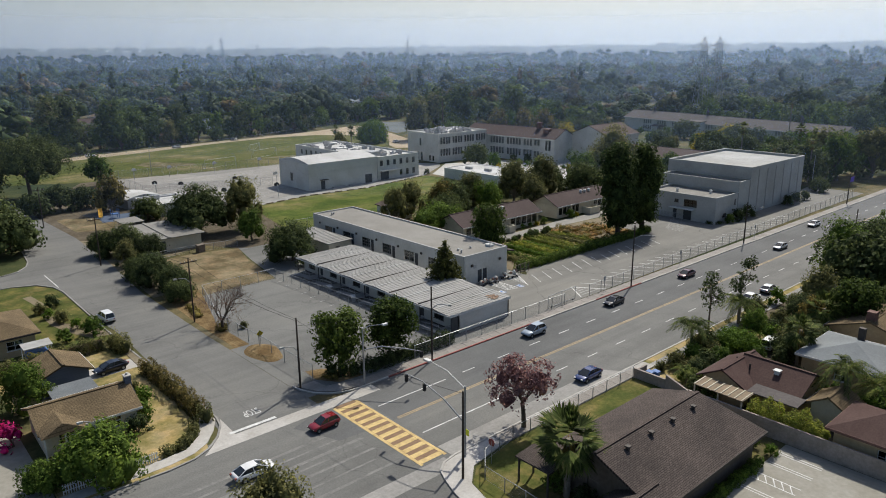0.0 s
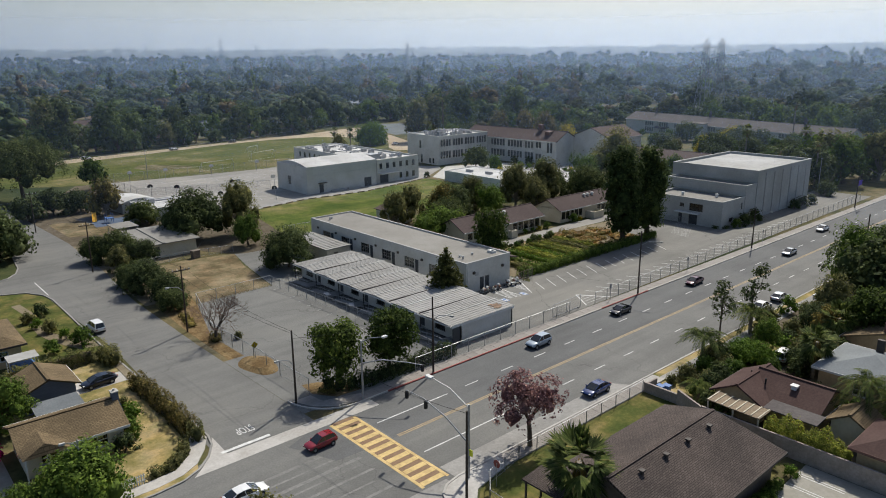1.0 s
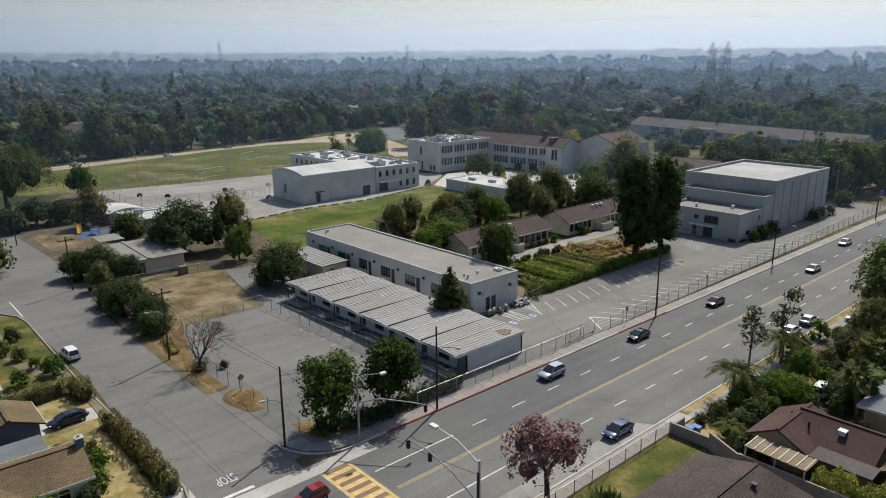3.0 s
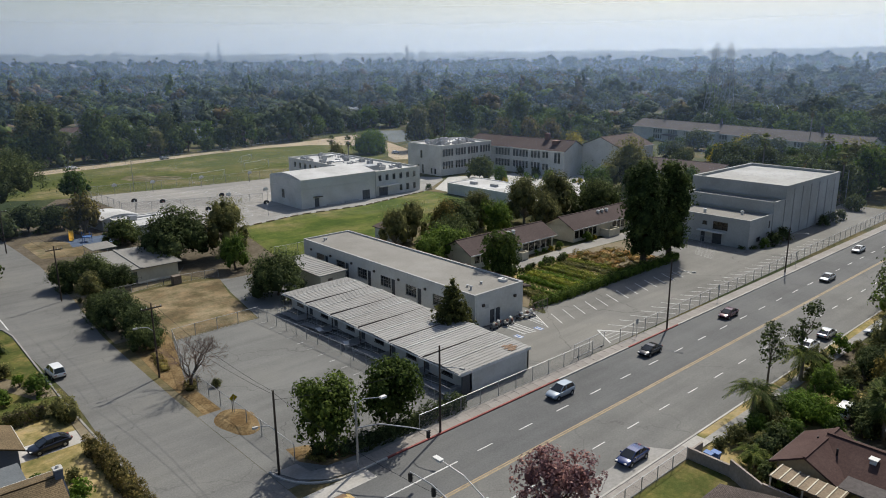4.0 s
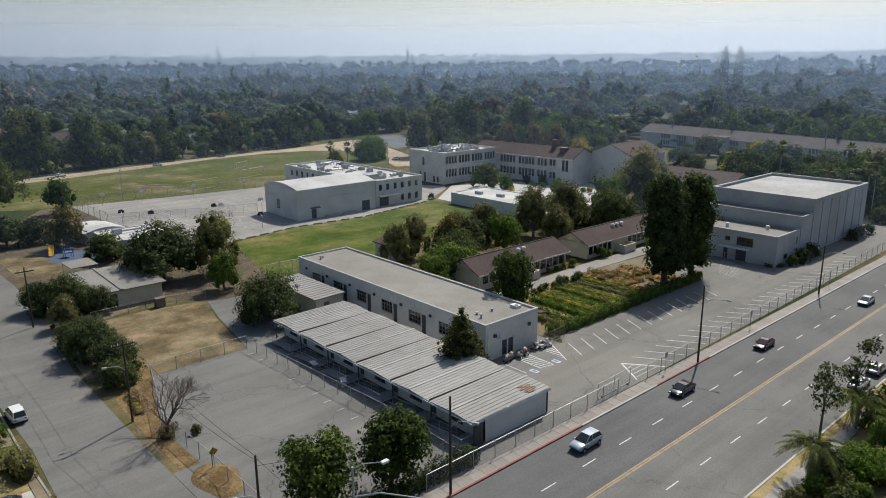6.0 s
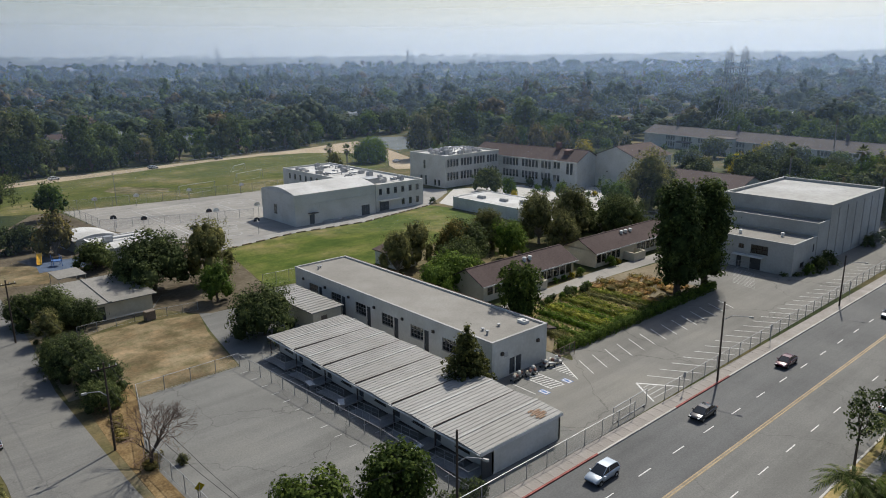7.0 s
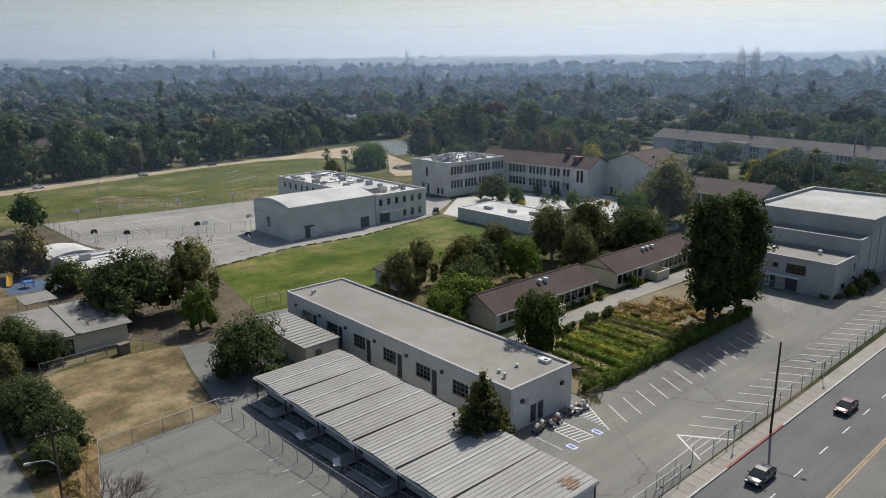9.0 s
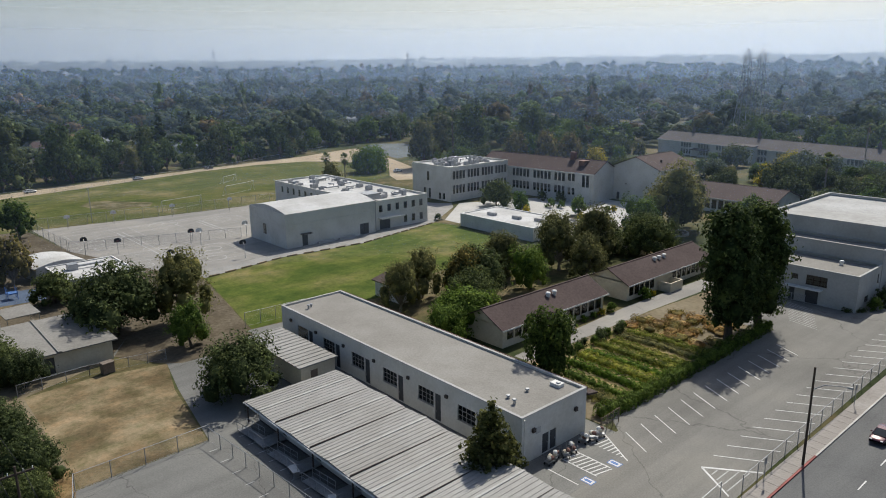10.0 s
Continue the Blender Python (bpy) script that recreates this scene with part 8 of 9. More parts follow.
for cx, cy in ((84.2, 90.72), (88.45, 90.82)):
    part("access_mark", Shape().box(0, 0, 0, 0.84, 1.3, 0.011), PAINT_B, stalls, "blue square with a white sign", pose(cx, cy, 0.026))
    part("access_mark", Shape().box(0.09, 0.09, 0, 0.75, 1.21, 0.016), PAINT_W, stalls, "", pose(cx, cy, 0.026))
    part("access_mark", Shape().box(0.24, 0.3, 0, 0.6, 1.0, 0.02).box(0.34, 0.45, 0.0, 0.5, 1.12, 0.024), PAINT_B, stalls, "", pose(cx, cy, 0.026))
tri = Shape().prism([(91.6, 81.6), (91.8, 81.6), (94.4, 85.5), (94.2, 85.6)], 0.02, 0.034).prism([(94.2, 85.5), (97.4, 81.2), (97.6, 81.3), (94.4, 85.65)], 0.02, 0.034)
part("hatch_border", tri, PAINT_W, stalls)
for i in range(5):
    part("hatch_line", Shape().box(92.3 + i * 0.5, 82.0 + i * 0.75, 0.02, 96.6 - i * 0.55, 82.12 + i * 0.75, 0.034), PAINT_F, stalls)
for i in range(12):
    part("hatch_line", Shape().box(0, 0, 0, 4.6, 0.1, 0.012), PAINT_F, stalls, m=pose(139.5 + i * 0.75, 92.6 + i * 0.35, 0.021, 0, 0, 75))
for i in range(18):
    part("bay_tick", Shape().box(64.7, 84.0 + i * 2.15, 0.02, 66.0, 84.1 + i * 2.15, 0.034), PAINT_F, stalls)

# bundles and carts by the classroom end wall
rng = np.random.default_rng(77)
for i in range(7):
    x, y = 84.2 + i * 1.1 + (1.2 if i > 3 else 0), 95.6 + 0.25 * math.sin(i * 2.0)
    ob = thing("bundle_cart", "cart loaded with pale sacks and oddments", "cart", pose(x, y, 0, 0, 0, 25 * i), "carts by the wall")
    part("basket", Shape().box(-0.45, -0.3, 0.35, 0.45, 0.3, 0.42).rod((-0.45, -0.3, 0.4), (-0.45, -0.3, 0.95), 0.02).rod((0.45, -0.3, 0.4), (0.45, -0.3, 0.95), 0.02).rod((-0.45, 0.3, 0.4), (-0.45, 0.3, 0.95), 0.02).rod((0.45, 0.3, 0.4), (0.45, 0.3, 0.95), 0.02), GALV, ob)
    for j in range(4):
        px, py, pz = rng.uniform(-0.3, 0.3), rng.uniform(-0.2, 0.2), rng.uniform(0.55, 0.95)
        q = [(px + 0.28 * math.cos(a) * c, py + 0.24 * math.sin(a) * c, pz + s2) for c, s2 in ((0.5, -0.17), (1, -0.06), (0.9, 0.1), (0.4, 0.2)) for a in (0.3, 1.3, 2.5, 3.6, 4.6, 5.6)]
        fs = [(r * 6 + k2, r * 6 + (k2 + 1) % 6, (r + 1) * 6 + (k2 + 1) % 6, (r + 1) * 6 + k2) for r in range(3) for k2 in range(6)] + [tuple(range(5, -1, -1)), tuple(range(18, 24))]
        part("sack", Shape().add(q, fs), (TRIM_W, GREYWALL, TRIM_RB, CREAM)[j], ob)
    for dx in (-0.35, 0.35):
        part("wheel", Shape().rod((dx, -0.32, 0.12), (dx, -0.27, 0.12), 0.12, 0.12, 8), BLACK, ob)
        part("wheel", Shape().rod((dx, 0.27, 0.12), (dx, 0.32, 0.12), 0.12, 0.12, 8), BLACK, ob)

# roof units
rng = np.random.default_rng(31)


def roof_unit(ob, x, y, z, w, d, h):
    s = Shape().box(x - w / 2, y - d / 2, z, x + w / 2, y + d / 2, z + h * 0.85)
    s.box(x - w / 2 + 0.08, y - d / 2 + 0.08, z + h * 0.85, x + w / 2 - 0.08, y + d / 2 - 0.08, z + h)
    s.rod((x + w * 0.15, y, z + h), (x + w * 0.15, y, z + h + 0.12), min(w, d) * 0.3, min(w, d) * 0.3, 10)
    part("roof_unit", s, GALV if rng.uniform() < 0.6 else GREYWALL, ob)


def duct(ob, pts, r=0.22):
    part("duct", Shape().path(pts, r, r, 8), GALV, ob)


for i in range(26):
    x, y = rng.uniform(133, 147), rng.uniform(192, 232)
    roof_unit(office, x, y, 6.5, rng.uniform(0.7, 2.0), rng.uniform(0.7, 1.8), rng.uniform(0.5, 1.2))
for i in range(9):
    x, y = rng.uniform(134, 145), rng.uniform(193, 229)
    dx, dy = rng.uniform(-4, 4), rng.uniform(-3, 3)
    duct(office, [(x, y, 6.5), (x, y, 7.1), (min(147, max(133, x + dx)), y, 7.1), (min(147, max(133, x + dx)), y + dy, 7.0)])
part("roof_unit", Shape().box(131.8, 190.5, 6.9, 135.4, 194.5, 8.3), GALV, office)
for i in range(40):
    x, y = rng.uniform(171, 191), rng.uniform(204.5, 218)
    roof_unit(main, x, y, 9.4, rng.uniform(0.7, 1.8), rng.uniform(0.7, 1.5), rng.uniform(0.6, 1.5))
for i in range(8):
    x, y = rng.uniform(172, 188), rng.uniform(205, 217)
    duct(main, [(x, y, 9.4), (x, y, 10.2), (x + rng.uniform(-3, 3), y, 10.2)], 0.25)
for x, y in ((154.0, 171.0), (155.0, 164.0), (156.5, 158.5)):
    part("roof_unit", Shape().box(x, y, 2.86, x + 1.0, y + 2.2, 3.5).box(x + 0.1, y + 0.1, 3.5, x + 0.9, y + 2.1, 3.6), GREYWALL, low)
for x, y, h in ((84.3, 138.6, 0.55), (85.1, 139.2, 0.35), (90.2, 99.6, 0.45), (84.0, 100.0, 0.5), (84.5, 101.3, 0.3), (87.0, 101.0, 0.3)):
    part("roof_vent", Shape().rod((x, y, 4.6), (x, y, 4.7 + h), 0.16, 0.12, 8).rod((x, y, 4.7 + h), (x, y, 4.78 + h), 0.26, 0.2, 8), GALV, long_house)
part("roof_hatch", Shape().box(89.8, 99.2, 4.66, 90.7, 100.4, 5.1), TRIM_W, long_house)
for ob, xs, y, z in ((cot_a, (113.6, 115.0), 120.6, 4.2), (cot_b, (142.0, 143.4, 145.0), 120.8, 4.2)):
    for x in xs:
        part("roof_vent", Shape().rod((x, y, z - 0.2), (x, y, z + 0.5), 0.3, 0.3, 8).rod((x, y, z + 0.5), (x, y, z + 0.65), 0.42, 0.3, 8), TRIM_W, ob)
for x, y in ((154.5, 103.0), (157.5, 96.5)):
    part("roof_vent", Shape().rod((x, y, 5.2), (x, y, 5.9), 0.3, 0.3, 8).rod((x, y, 5.9), (x, y, 6.05), 0.42, 0.3, 8), TRIM_W, aud)
for x in (53.1, 56.5, 59.8, 63.2):
    part("roof_vent", Shape().box(x, 47.3, 4.5, x + 0.26, 47.56, 5.0).slab([(x - 0.08, 47.2, 5.1), (x + 0.34, 47.2, 5.1), (x + 0.34, 47.64, 5.1), (x - 0.08, 47.64, 5.1)], 0.1), TRIM_D, hall_s)

# wall vents and lamps on the classroom front
for k in range(7):
    y = LY1 - 2.6 - k * 6.35
    if y > LY0 + 1:
        part("wall_lamp", Shape().box(LX0 - 0.22, y - 0.18, 3.3, LX0, y + 0.18, 3.65), TRIM_D, long_house)
for x in (83.6, 90.0):
    part("wall_lamp", Shape().box(x - 0.2, LY0 - 0.25, 3.0, x + 0.2, LY0, 3.4), TRIM_D, long_house)
part("vent_grille", Shape().box(84.0, LY0 - 0.04, 2.6, 84.7, LY0, 3.2), GREYWALL, long_house)
part("downpipe", Shape().rod((82.1, 96.95, 0), (82.1, 96.95, 4.8), 0.06), TRIM_W, long_house)

# playground
slide = thing("playground_slide", "bright yellow plastic slide", "slide", pose(56.0, 194.0, 0, 0, 0, -106) @ Matrix.Diagonal((0.8, 0.8, 0.8, 1)))
part("chute", Shape().slab([(0, -0.45, 2.3), (3.4, -0.45, 0.35), (3.4, 0.45, 0.35), (0, 0.45, 2.3)], 0.1).slab([(0, -0.55, 2.55), (3.4, -0.55, 0.6), (3.4, -0.45, 0.6), (0, -0.45, 2.55)], 0.3).slab([(0, 0.45, 2.55), (3.4, 0.45, 0.6), (3.4, 0.55, 0.6), (0, 0.55, 2.55)], 0.3), gloss("yellow_plastic", (0.75, 0.42, 0.02), 0.4), slide, "yellow chute")
part("ladder", Shape().rod((-0.2, -0.35, 0), (0, -0.35, 2.4), 0.04).rod((-0.2, 0.35, 0), (0, 0.35, 2.4), 0.04).rod((-0.1, -0.35, 0.8), (-0.1, 0.35, 0.8), 0.03).rod((-0.05, -0.35, 1.5), (-0.05, 0.35, 1.5), 0.03), GALV, slide)
climber = thing("playground_climber", "small blue playground platform", "play structure", pose(57.0, 188.4, 0))
part("platform", Shape().box(0, 0, 1.0, 1.6, 1.6, 1.15), PAINT_B, climber)
for px, py in ((0.05, 0.05), (1.5, 0.05), (0.05, 1.5), (1.5, 1.5)):
    part("post", Shape().rod((px, py, 0), (px, py, 2.1), 0.06), PAINT_B, climber)
sheet("pavement_play_mat", [(54, 186), (62, 185), (63, 193), (55, 194)], 0.036, surf("blue_rubber_mat", (0.06, 0.09, 0.15), (0.1, 0.14, 0.21), 3, 0.4), "dark blue rubber play surface")

# lattice pylons far off


def pylon(x, y, h, label):
    ob = thing("power_pylon", label, "pylon", pose(x, y, rise(x, y) - 0.5), "power pylons")
    w = h * 0.085
    t = 0.13 if y < 400 else h * 0.0034
    for sx in (-1, 1):
        for sy in (-1, 1):
            part("leg", Shape().path([(sx * w, sy * w, 0), (sx * w * 0.42, sy * w * 0.42, h * 0.62), (sx * w * 0.3, sy * w * 0.3, h * 0.94), (0, 0, h)], t, t * 0.7, 4), GALV, ob)
    br = Shape()
    n = 9
    for i in range(n):
        za, zb = h * 0.95 * i / n, h * 0.95 * (i + 1) / n
        wa, wb = [w * (1 - 0.58 * z / (h * 0.62)) if z < h * 0.62 else w * (0.42 - 0.12 * (z - h * 0.62) / (h * 0.32)) for z in (za, zb)]
        for s in (-1, 1):
            br.rod((-wa, s * wa, za), (wb, s * wb, zb), t * 0.6, t * 0.6, 3).rod((wa, s * wa, za), (-wb, s * wb, zb), t * 0.6, t * 0.6, 3)
            br.rod((s * wa, -wa, za), (s * wb, wb, zb), t * 0.6, t * 0.6, 3).rod((s * wa, wa, za), (s * wb, -wb, zb), t * 0.6, t * 0.6, 3)
    part("lattice", br, GALV, ob)
    for z in (0.66, 0.78, 0.9):
        part("crossarm", Shape().rod((-h * 0.11, h * 0.05, h * z), (h * 0.11, -h * 0.05, h * z), t * 0.8, t * 0.8, 4), GALV, ob)


# far suburban houses among the trees
rng = np.random.default_rng(12)
kinds = []
for w_, roof_ in ((STUCCO, ROOFSLATE), (CREAM, SHAKE), (TAN, TILE_R), (STUCCO, ROOFBLUE), (CREAM, TILE_M)):
    k = house("far_house", "small suburban house half hidden by trees", pose(0, -400 - 30 * len(kinds), 0), 14, 10, 3.0, 5.2, "hip" if len(kinds) % 2 else "gable", roof_, w_, group="far houses")
    kinds.append(k)
for i, (x, y) in enumerate(spots):
    m = pose(x, y, rise(x, y), 0, 0, rng.choice([0, 90, 12, -10, 100]))
    if i < 5:
        kinds[i].matrix_basis = m
    else:
        copy_thing(kinds[i % 5], m)
for x, y, w, d, h in ((430, 205, 60, 40, 7), (480, 170, 50, 34, 6), (540, 230, 40, 30, 6)):
    b_ = thing("flat_roofed_building", "low pale building with a white flat roof", "building", pose(x, y, rise(x, y)), "far flat-roofed buildings")
    shell(b_, 0, 0, w, d, 0, h, GREYWALL, {}, 0.3)
    flat_roof(b_, 0, 0, w, d, h, ROOFWHITE, TRIM_W, 0.3, 0.3)
for x, y, h in ((357.8, 211.0, 44.5), (379.8, 214.5, 45), (489, 1056, 52), (638, 800, 50), (531, 1026, 44), (479, 1473, 40), (517, 1440, 38)):
    pylon(x, y, h, "distant steel lattice power pylon")

# dark timbers edging the field
rng = np.random.default_rng(44)
timber = Shape().box(-1.1, -0.14, 0, 1.1, 0.14, 0.26).mesh("edging_timber", WOOD)
for (xa, ya), (xb, yb) in (((86.6, 178.4), (104.4, 181.6)), ((104.4, 181.6), (122.9, 180.2)), ((122.9, 180.2), (147.5, 185.2))):
    n = int(math.hypot(xb - xa, yb - ya) / 3.1)
    for i in range(n):
        u = (i + 0.5) / n
        ob = tagged(new("edging_timber", timber), "weathered timber edging the school field", "timber", "field edging")
        ob.matrix_basis = pose(xa + (xb - xa) * u, ya + (yb - ya) * u, 0, 0, 0, math.degrees(math.atan2(yb - ya, xb - xa)) + rng.uniform(-3, 3))

# ledge round the gymnasium
part("ledge", Shape().box(hb[0] - 0.12, hb[1] - 0.12, 4.9, hb[2], hb[1], 5.05), STUCCO, hall)
part("ledge", Shape().box(hb[0] - 0.12, hb[1], 4.9, hb[0], hb[3], 5.05), STUCCO, hall)
for x in (115.5, 121.0):
    part("wall_bench", Shape().box(x, hb[1] - 0.8, 0.0, x + 4.2, hb[1] - 0.2, 0.5), GREYWALL, hall)
part("door_hood", Shape().box(111.6, hb[1] - 1.0, 2.7, 114.0, hb[1], 2.85), TRIM_D, hall)
part("drain_pipe", Shape().rod((131.4, 186.9, 0), (131.4, 186.9, 7.3), 0.08), GALV, hall)

# ---- hedges, garden, shrubs, palms ----
hedge([(48.2, 84.6), (50.2, 82.9), (52.6, 82.1), (65.6, 82.0)], 1.4, 1.5, "dense dark green hedge beside the school fence", L_DARK, 3)
hedge([(47.4, 84.4), (48.8, 82.8)], 1.0, 0.4, "dry golden scrub at the street corner", L_GOLD, 4, "dry_scrub", 0.1, 110)
hedge([(94.9, 98.0), (98.4, 97.4), (120, 97.5), (135.0, 97.6)], 1.5, 1.3, "clipped bright green hedge beside the parking lot", L_HEDGE, 5)
hedge([(33.0, 99.8), (33.3, 92.0), (33.2, 84.6)], 1.5, 1.5, "brownish dry hedge along the side street", L_BROWN, 6)
hedge([(33.3, 84.2), (33.2, 82.9)], 1.2, 1.5, "brownish hedge at the corner", L_OLIVE, 7)
hedge([(32.4, 110.6), (33.2, 106.4)], 1.6, 1.9, "shaggy hedge beside the driveway", L_OLIVE, 8)
hedge([(32.0, 83.6), (31.3, 81.7), (29.6, 80.1), (27.4, 79.9)], 0.9, 0.8, "rounded olive-green hedge round the lawn", L_OLIVE, 9)
hedge([(73.3, 46.6), (73.1, 39.4)], 1.8, 2.5, "tall clipped green hedge beside the block wall", L_HERB, 10, leaf=0.085, dense=340)
hedge([(52.0, 42.4), (67.0, 42.5)], 0.8, 0.7, "low green hedge beside the car park", L_MID, 11)
hedge([(19.4, 109.0), (31.5, 110.2)], 1.3, 1.6, "scrubby hedge along the garden wall", L_OLIVE, 12)
hedge([(150.0, 93.0), (152.5, 90.6)], 0.8, 0.5, "low shrubs at the auditorium corner", L_DARK, 13)

# vegetable rows
rng = np.random.default_rng(8)
ROWS = [(99.4, 103.5, L_OLIVE), (101.6, 107.6, L_MID), (104.4, 109.4, L_BRIGHT), (107.2, 110.0, L_HERB), (109.7, 110.3, L_BRIGHT), (112.3, 110.4, L_HERB), (114.9, 110.2, L_HERB), (117.3, 110.2, L_OLIVE), (119.4, 110.4, L_HERB)]
for i, (x, top, kind) in enumerate(ROWS):
    mid = x + rng.normal(0, 0.3)
    hedge([(x + rng.normal(0, 0.2), 98.2), (mid, 104.0 if top > 105 else 101.0), (x + rng.normal(0, 0.2), top)], rng.uniform(1.3, 1.9), rng.uniform(0.4, 0.8), "row of leafy green vegetables in tilled soil", kind, 40 + i, "vegetable_row", 0.095, 190)
for i in range(22):
    x, y = 120.8 + (i % 5) * 2.4 + rng.normal(0, 0.6), 100.6 + (i // 5) * 2.6 + rng.normal(0, 0.5)
    hedge([(x, y), (x + rng.uniform(1.2, 2.4), y + rng.uniform(-0.8, 1.2))], rng.uniform(1.8, 3.2), rng.uniform(0.35, 0.85), "patch of dry golden-brown weeds in the garden", (L_DRY, L_GOLD, L_DRY, L_BROWN)[i % 4], 60 + i, "dry_scrub", 0.1, 110)
for i in range(13):
    x, y = 104.5 + i * 1.25, 111.3 + 0.5 * math.sin(i * 1.7)
    plant_tree(BUSH[1 if i % 3 else 0], "rounded dark shrub beside the path", "shrub", x, y, 0, i * 40, rng.uniform(0.45, 0.75), 1.0, "shrub", "path shrubs")
for x, y in ((176.4, 163.6), (178.6, 138.4)):
    planter = thing("round_planter", "low round concrete planter with dark soil", "planter", pose(x, y, 0), "courtyard planters")
    v, f = [], []
    for i in range(24):
        a = i * math.tau / 24
        c, s_ = math.cos(a), math.sin(a)
        v += [(3.2 * c, 3.2 * s_, 0), (3.2 * c, 3.2 * s_, 0.5), (2.8 * c, 2.8 * s_, 0.5), (2.8 * c, 2.8 * s_, 0.2)]
        b_ = 4 * ((i + 1) % 24)
        f += [(4 * i + k, b_ + k, b_ + k + 1, 4 * i + k + 1) for k in range(3)]
    part("rim", Shape().add(v, f), CONCRETE, planter)
    part("soil", Shape().rod((0, 0, 0), (0, 0, 0.3), 2.82, 2.82, 24), SHADY, planter)
KINDS = ("leafy green shrub", "dark green shrub", "grey-green scrubby shrub", "bright green shrub", "yellow-green shrub")


def bush(k, x, y, size):
    plant_tree(BUSH[k], KINDS[k] + " beside the path or wall", "shrub", x, y, 0, (x * 53 + y * 31) % 360, size, 1.0, "shrub", "shrubs")


bush(0, 154.5, 90.2, 0.9)
bush(1, 158.0, 90.0, 1.25)
bush(1, 163.0, 90.0, 1.3)
bush(1, 183.0, 89.8, 1.1)
bush(1, 187.0, 89.8, 1.2)
bush(1, 192.0, 89.6, 1.1)
bush(2, 47.8, 104.6, 0.5)
bush(4, 61.0, 158.5, 0.6)
bush(4, 176.0, 162.4, 0.9)
bush(4, 173.6, 178.4, 0.9)
bush(0, 178.5, 183.0, 1.0)
bush(3, 183.0, 178.0, 1.2)
bush(3, 184.5, 175.5, 1.0)
bush(1, 190.0, 187.0, 1.3)
bush(1, 191.0, 181.0, 1.4)
bush(0, 134.0, 117.2, 0.9)
bush(4, 136.2, 117.3, 0.5)
bush(3, 118.2, 117.4, 0.5)
bush(3, 120.5, 117.4, 0.5)
bush(4, 122.6, 117.5, 0.5)
bush(0, 124.6, 117.2, 0.7)
bush(3, 108.5, 117.0, 0.6)
bush(3, 189.0, 164.0, 0.8)
bush(4, 190.5, 163.0, 0.8)
bush(1, 150.5, 187.0, 0.8)
bush(1, 155.0, 179.5, 0.8)
bush(0, 27.4, 95.4, 0.8)
bush(3, 29.4, 91.0, 1.1)
bush(0, 28.6, 88.4, 1.0)
bush(2, 30.2, 95.4, 0.6)
bush(1, 27.3, 85.8, 0.9)
bush(0, 23.6, 85.4, 0.7)
bush(3, 25.4, 80.6, 0.5)
bush(2, 20.5, 84.2, 0.8)
bush(0, 28.5, 115.8, 0.9)
bush(3, 31.0, 120.0, 0.8)
bush(2, 30.0, 124.0, 0.9)
bush(0, 32.0, 116.5, 1.1)
bush(2, 28.8, 130.0, 0.8)
bush(1, 30.8, 132.0, 0.9)
bush(3, 29.0, 127.0, 0.7)
bush(2, 79.5, 58.6, 1.0)
bush(1, 78.6, 55.2, 1.1)
bush(0, 75.0, 52.0, 0.8)
bush(1, 81.4, 55.4, 1.2)
bush(0, 83.4, 54.8, 1.2)
bush(0, 82.5, 58.0, 1.1)
bush(2, 77.6, 59.2, 0.6)
bush(2, 80.0, 56.5, 0.9)
bush(1, 75.0, 53.4, 0.9)
bush(0, 77.0, 55.6, 0.8)
bush(2, 84.5, 56.0, 1.1)
bush(1, 87.0, 58.5, 1.3)
bush(2, 98.8, 59.0, 1.1)
bush(3, 109.6, 60.0, 1.2)
bush(2, 103.2, 60.0, 1.3)
bush(2, 112.5, 59.0, 0.7)
bush(1, 113.0, 56.5, 1.4)
bush(3, 95.0, 54.0, 1.2)
bush(2, 99.5, 52.0, 1.3)
bush(0, 103.0, 50.5, 1.4)
bush(2, 107.5, 47.0, 1.3)
bush(1, 97.5, 49.0, 1.2)
bush(0, 93.5, 45.0, 1.0)
bush(1, 90.0, 50.6, 1.0)
bush(2, 94.6, 52.6, 1.2)
bush(0, 88.0, 52.8, 0.9)
bush(1, 97.2, 55.0, 1.1)
bush(2, 101.0, 56.2, 1.2)
bush(1, 86.0, 47.0, 0.8)
bush(3, 85.6, 50.2, 0.7)
bush(3, 83.5, 45.8, 0.8)
bush(0, 82.6, 42.0, 1.2)
bush(3, 82.0, 38.5, 1.2)
bush(2, 84.0, 35.5, 1.3)
bush(3, 81.8, 40.2, 1.0)
bush(1, 49.8, 46.5, 1.1)
bush(0, 50.2, 52.0, 0.9)
bush(1, 49.9, 49.0, 0.9)
bush(0, 64.5, 42.2, 0.45)
bush(3, 68.8, 42.4, 0.6)
bush(3, 69.2, 44.2, 0.5)
bush(0, 96.8, 113.6, 0.8)
for x, y, s in ((16.5, 93.0, 1.4), (17.6, 91.2, 1.2), (15.6, 95.0, 1.2)):
    pk = tree_meshes(int(x * 10), 2.2, 2.6, "round", L_PINK, BARK, 0.12, 110, 0.02, 9)
    plant_tree(pk, "magenta bougainvillea in full bloom", "shrub", x, y, 0, x * 31, s, 1.0, "bougainvillea")

# bare tree and dry scrub on the verge
rng = np.random.default_rng(21)
bare = thing("bare_tree", "leafless brown tree on the dry verge", "tree", pose(45.6, 106.4, 0) @ Matrix.Diagonal((1.3, 1.3, 1.2, 1)))
limbs = Shape().path([(0, 0, -0.1), (0.05, 0.05, 1.0)], 0.2, 0.15, 7)
twigs = Shape()


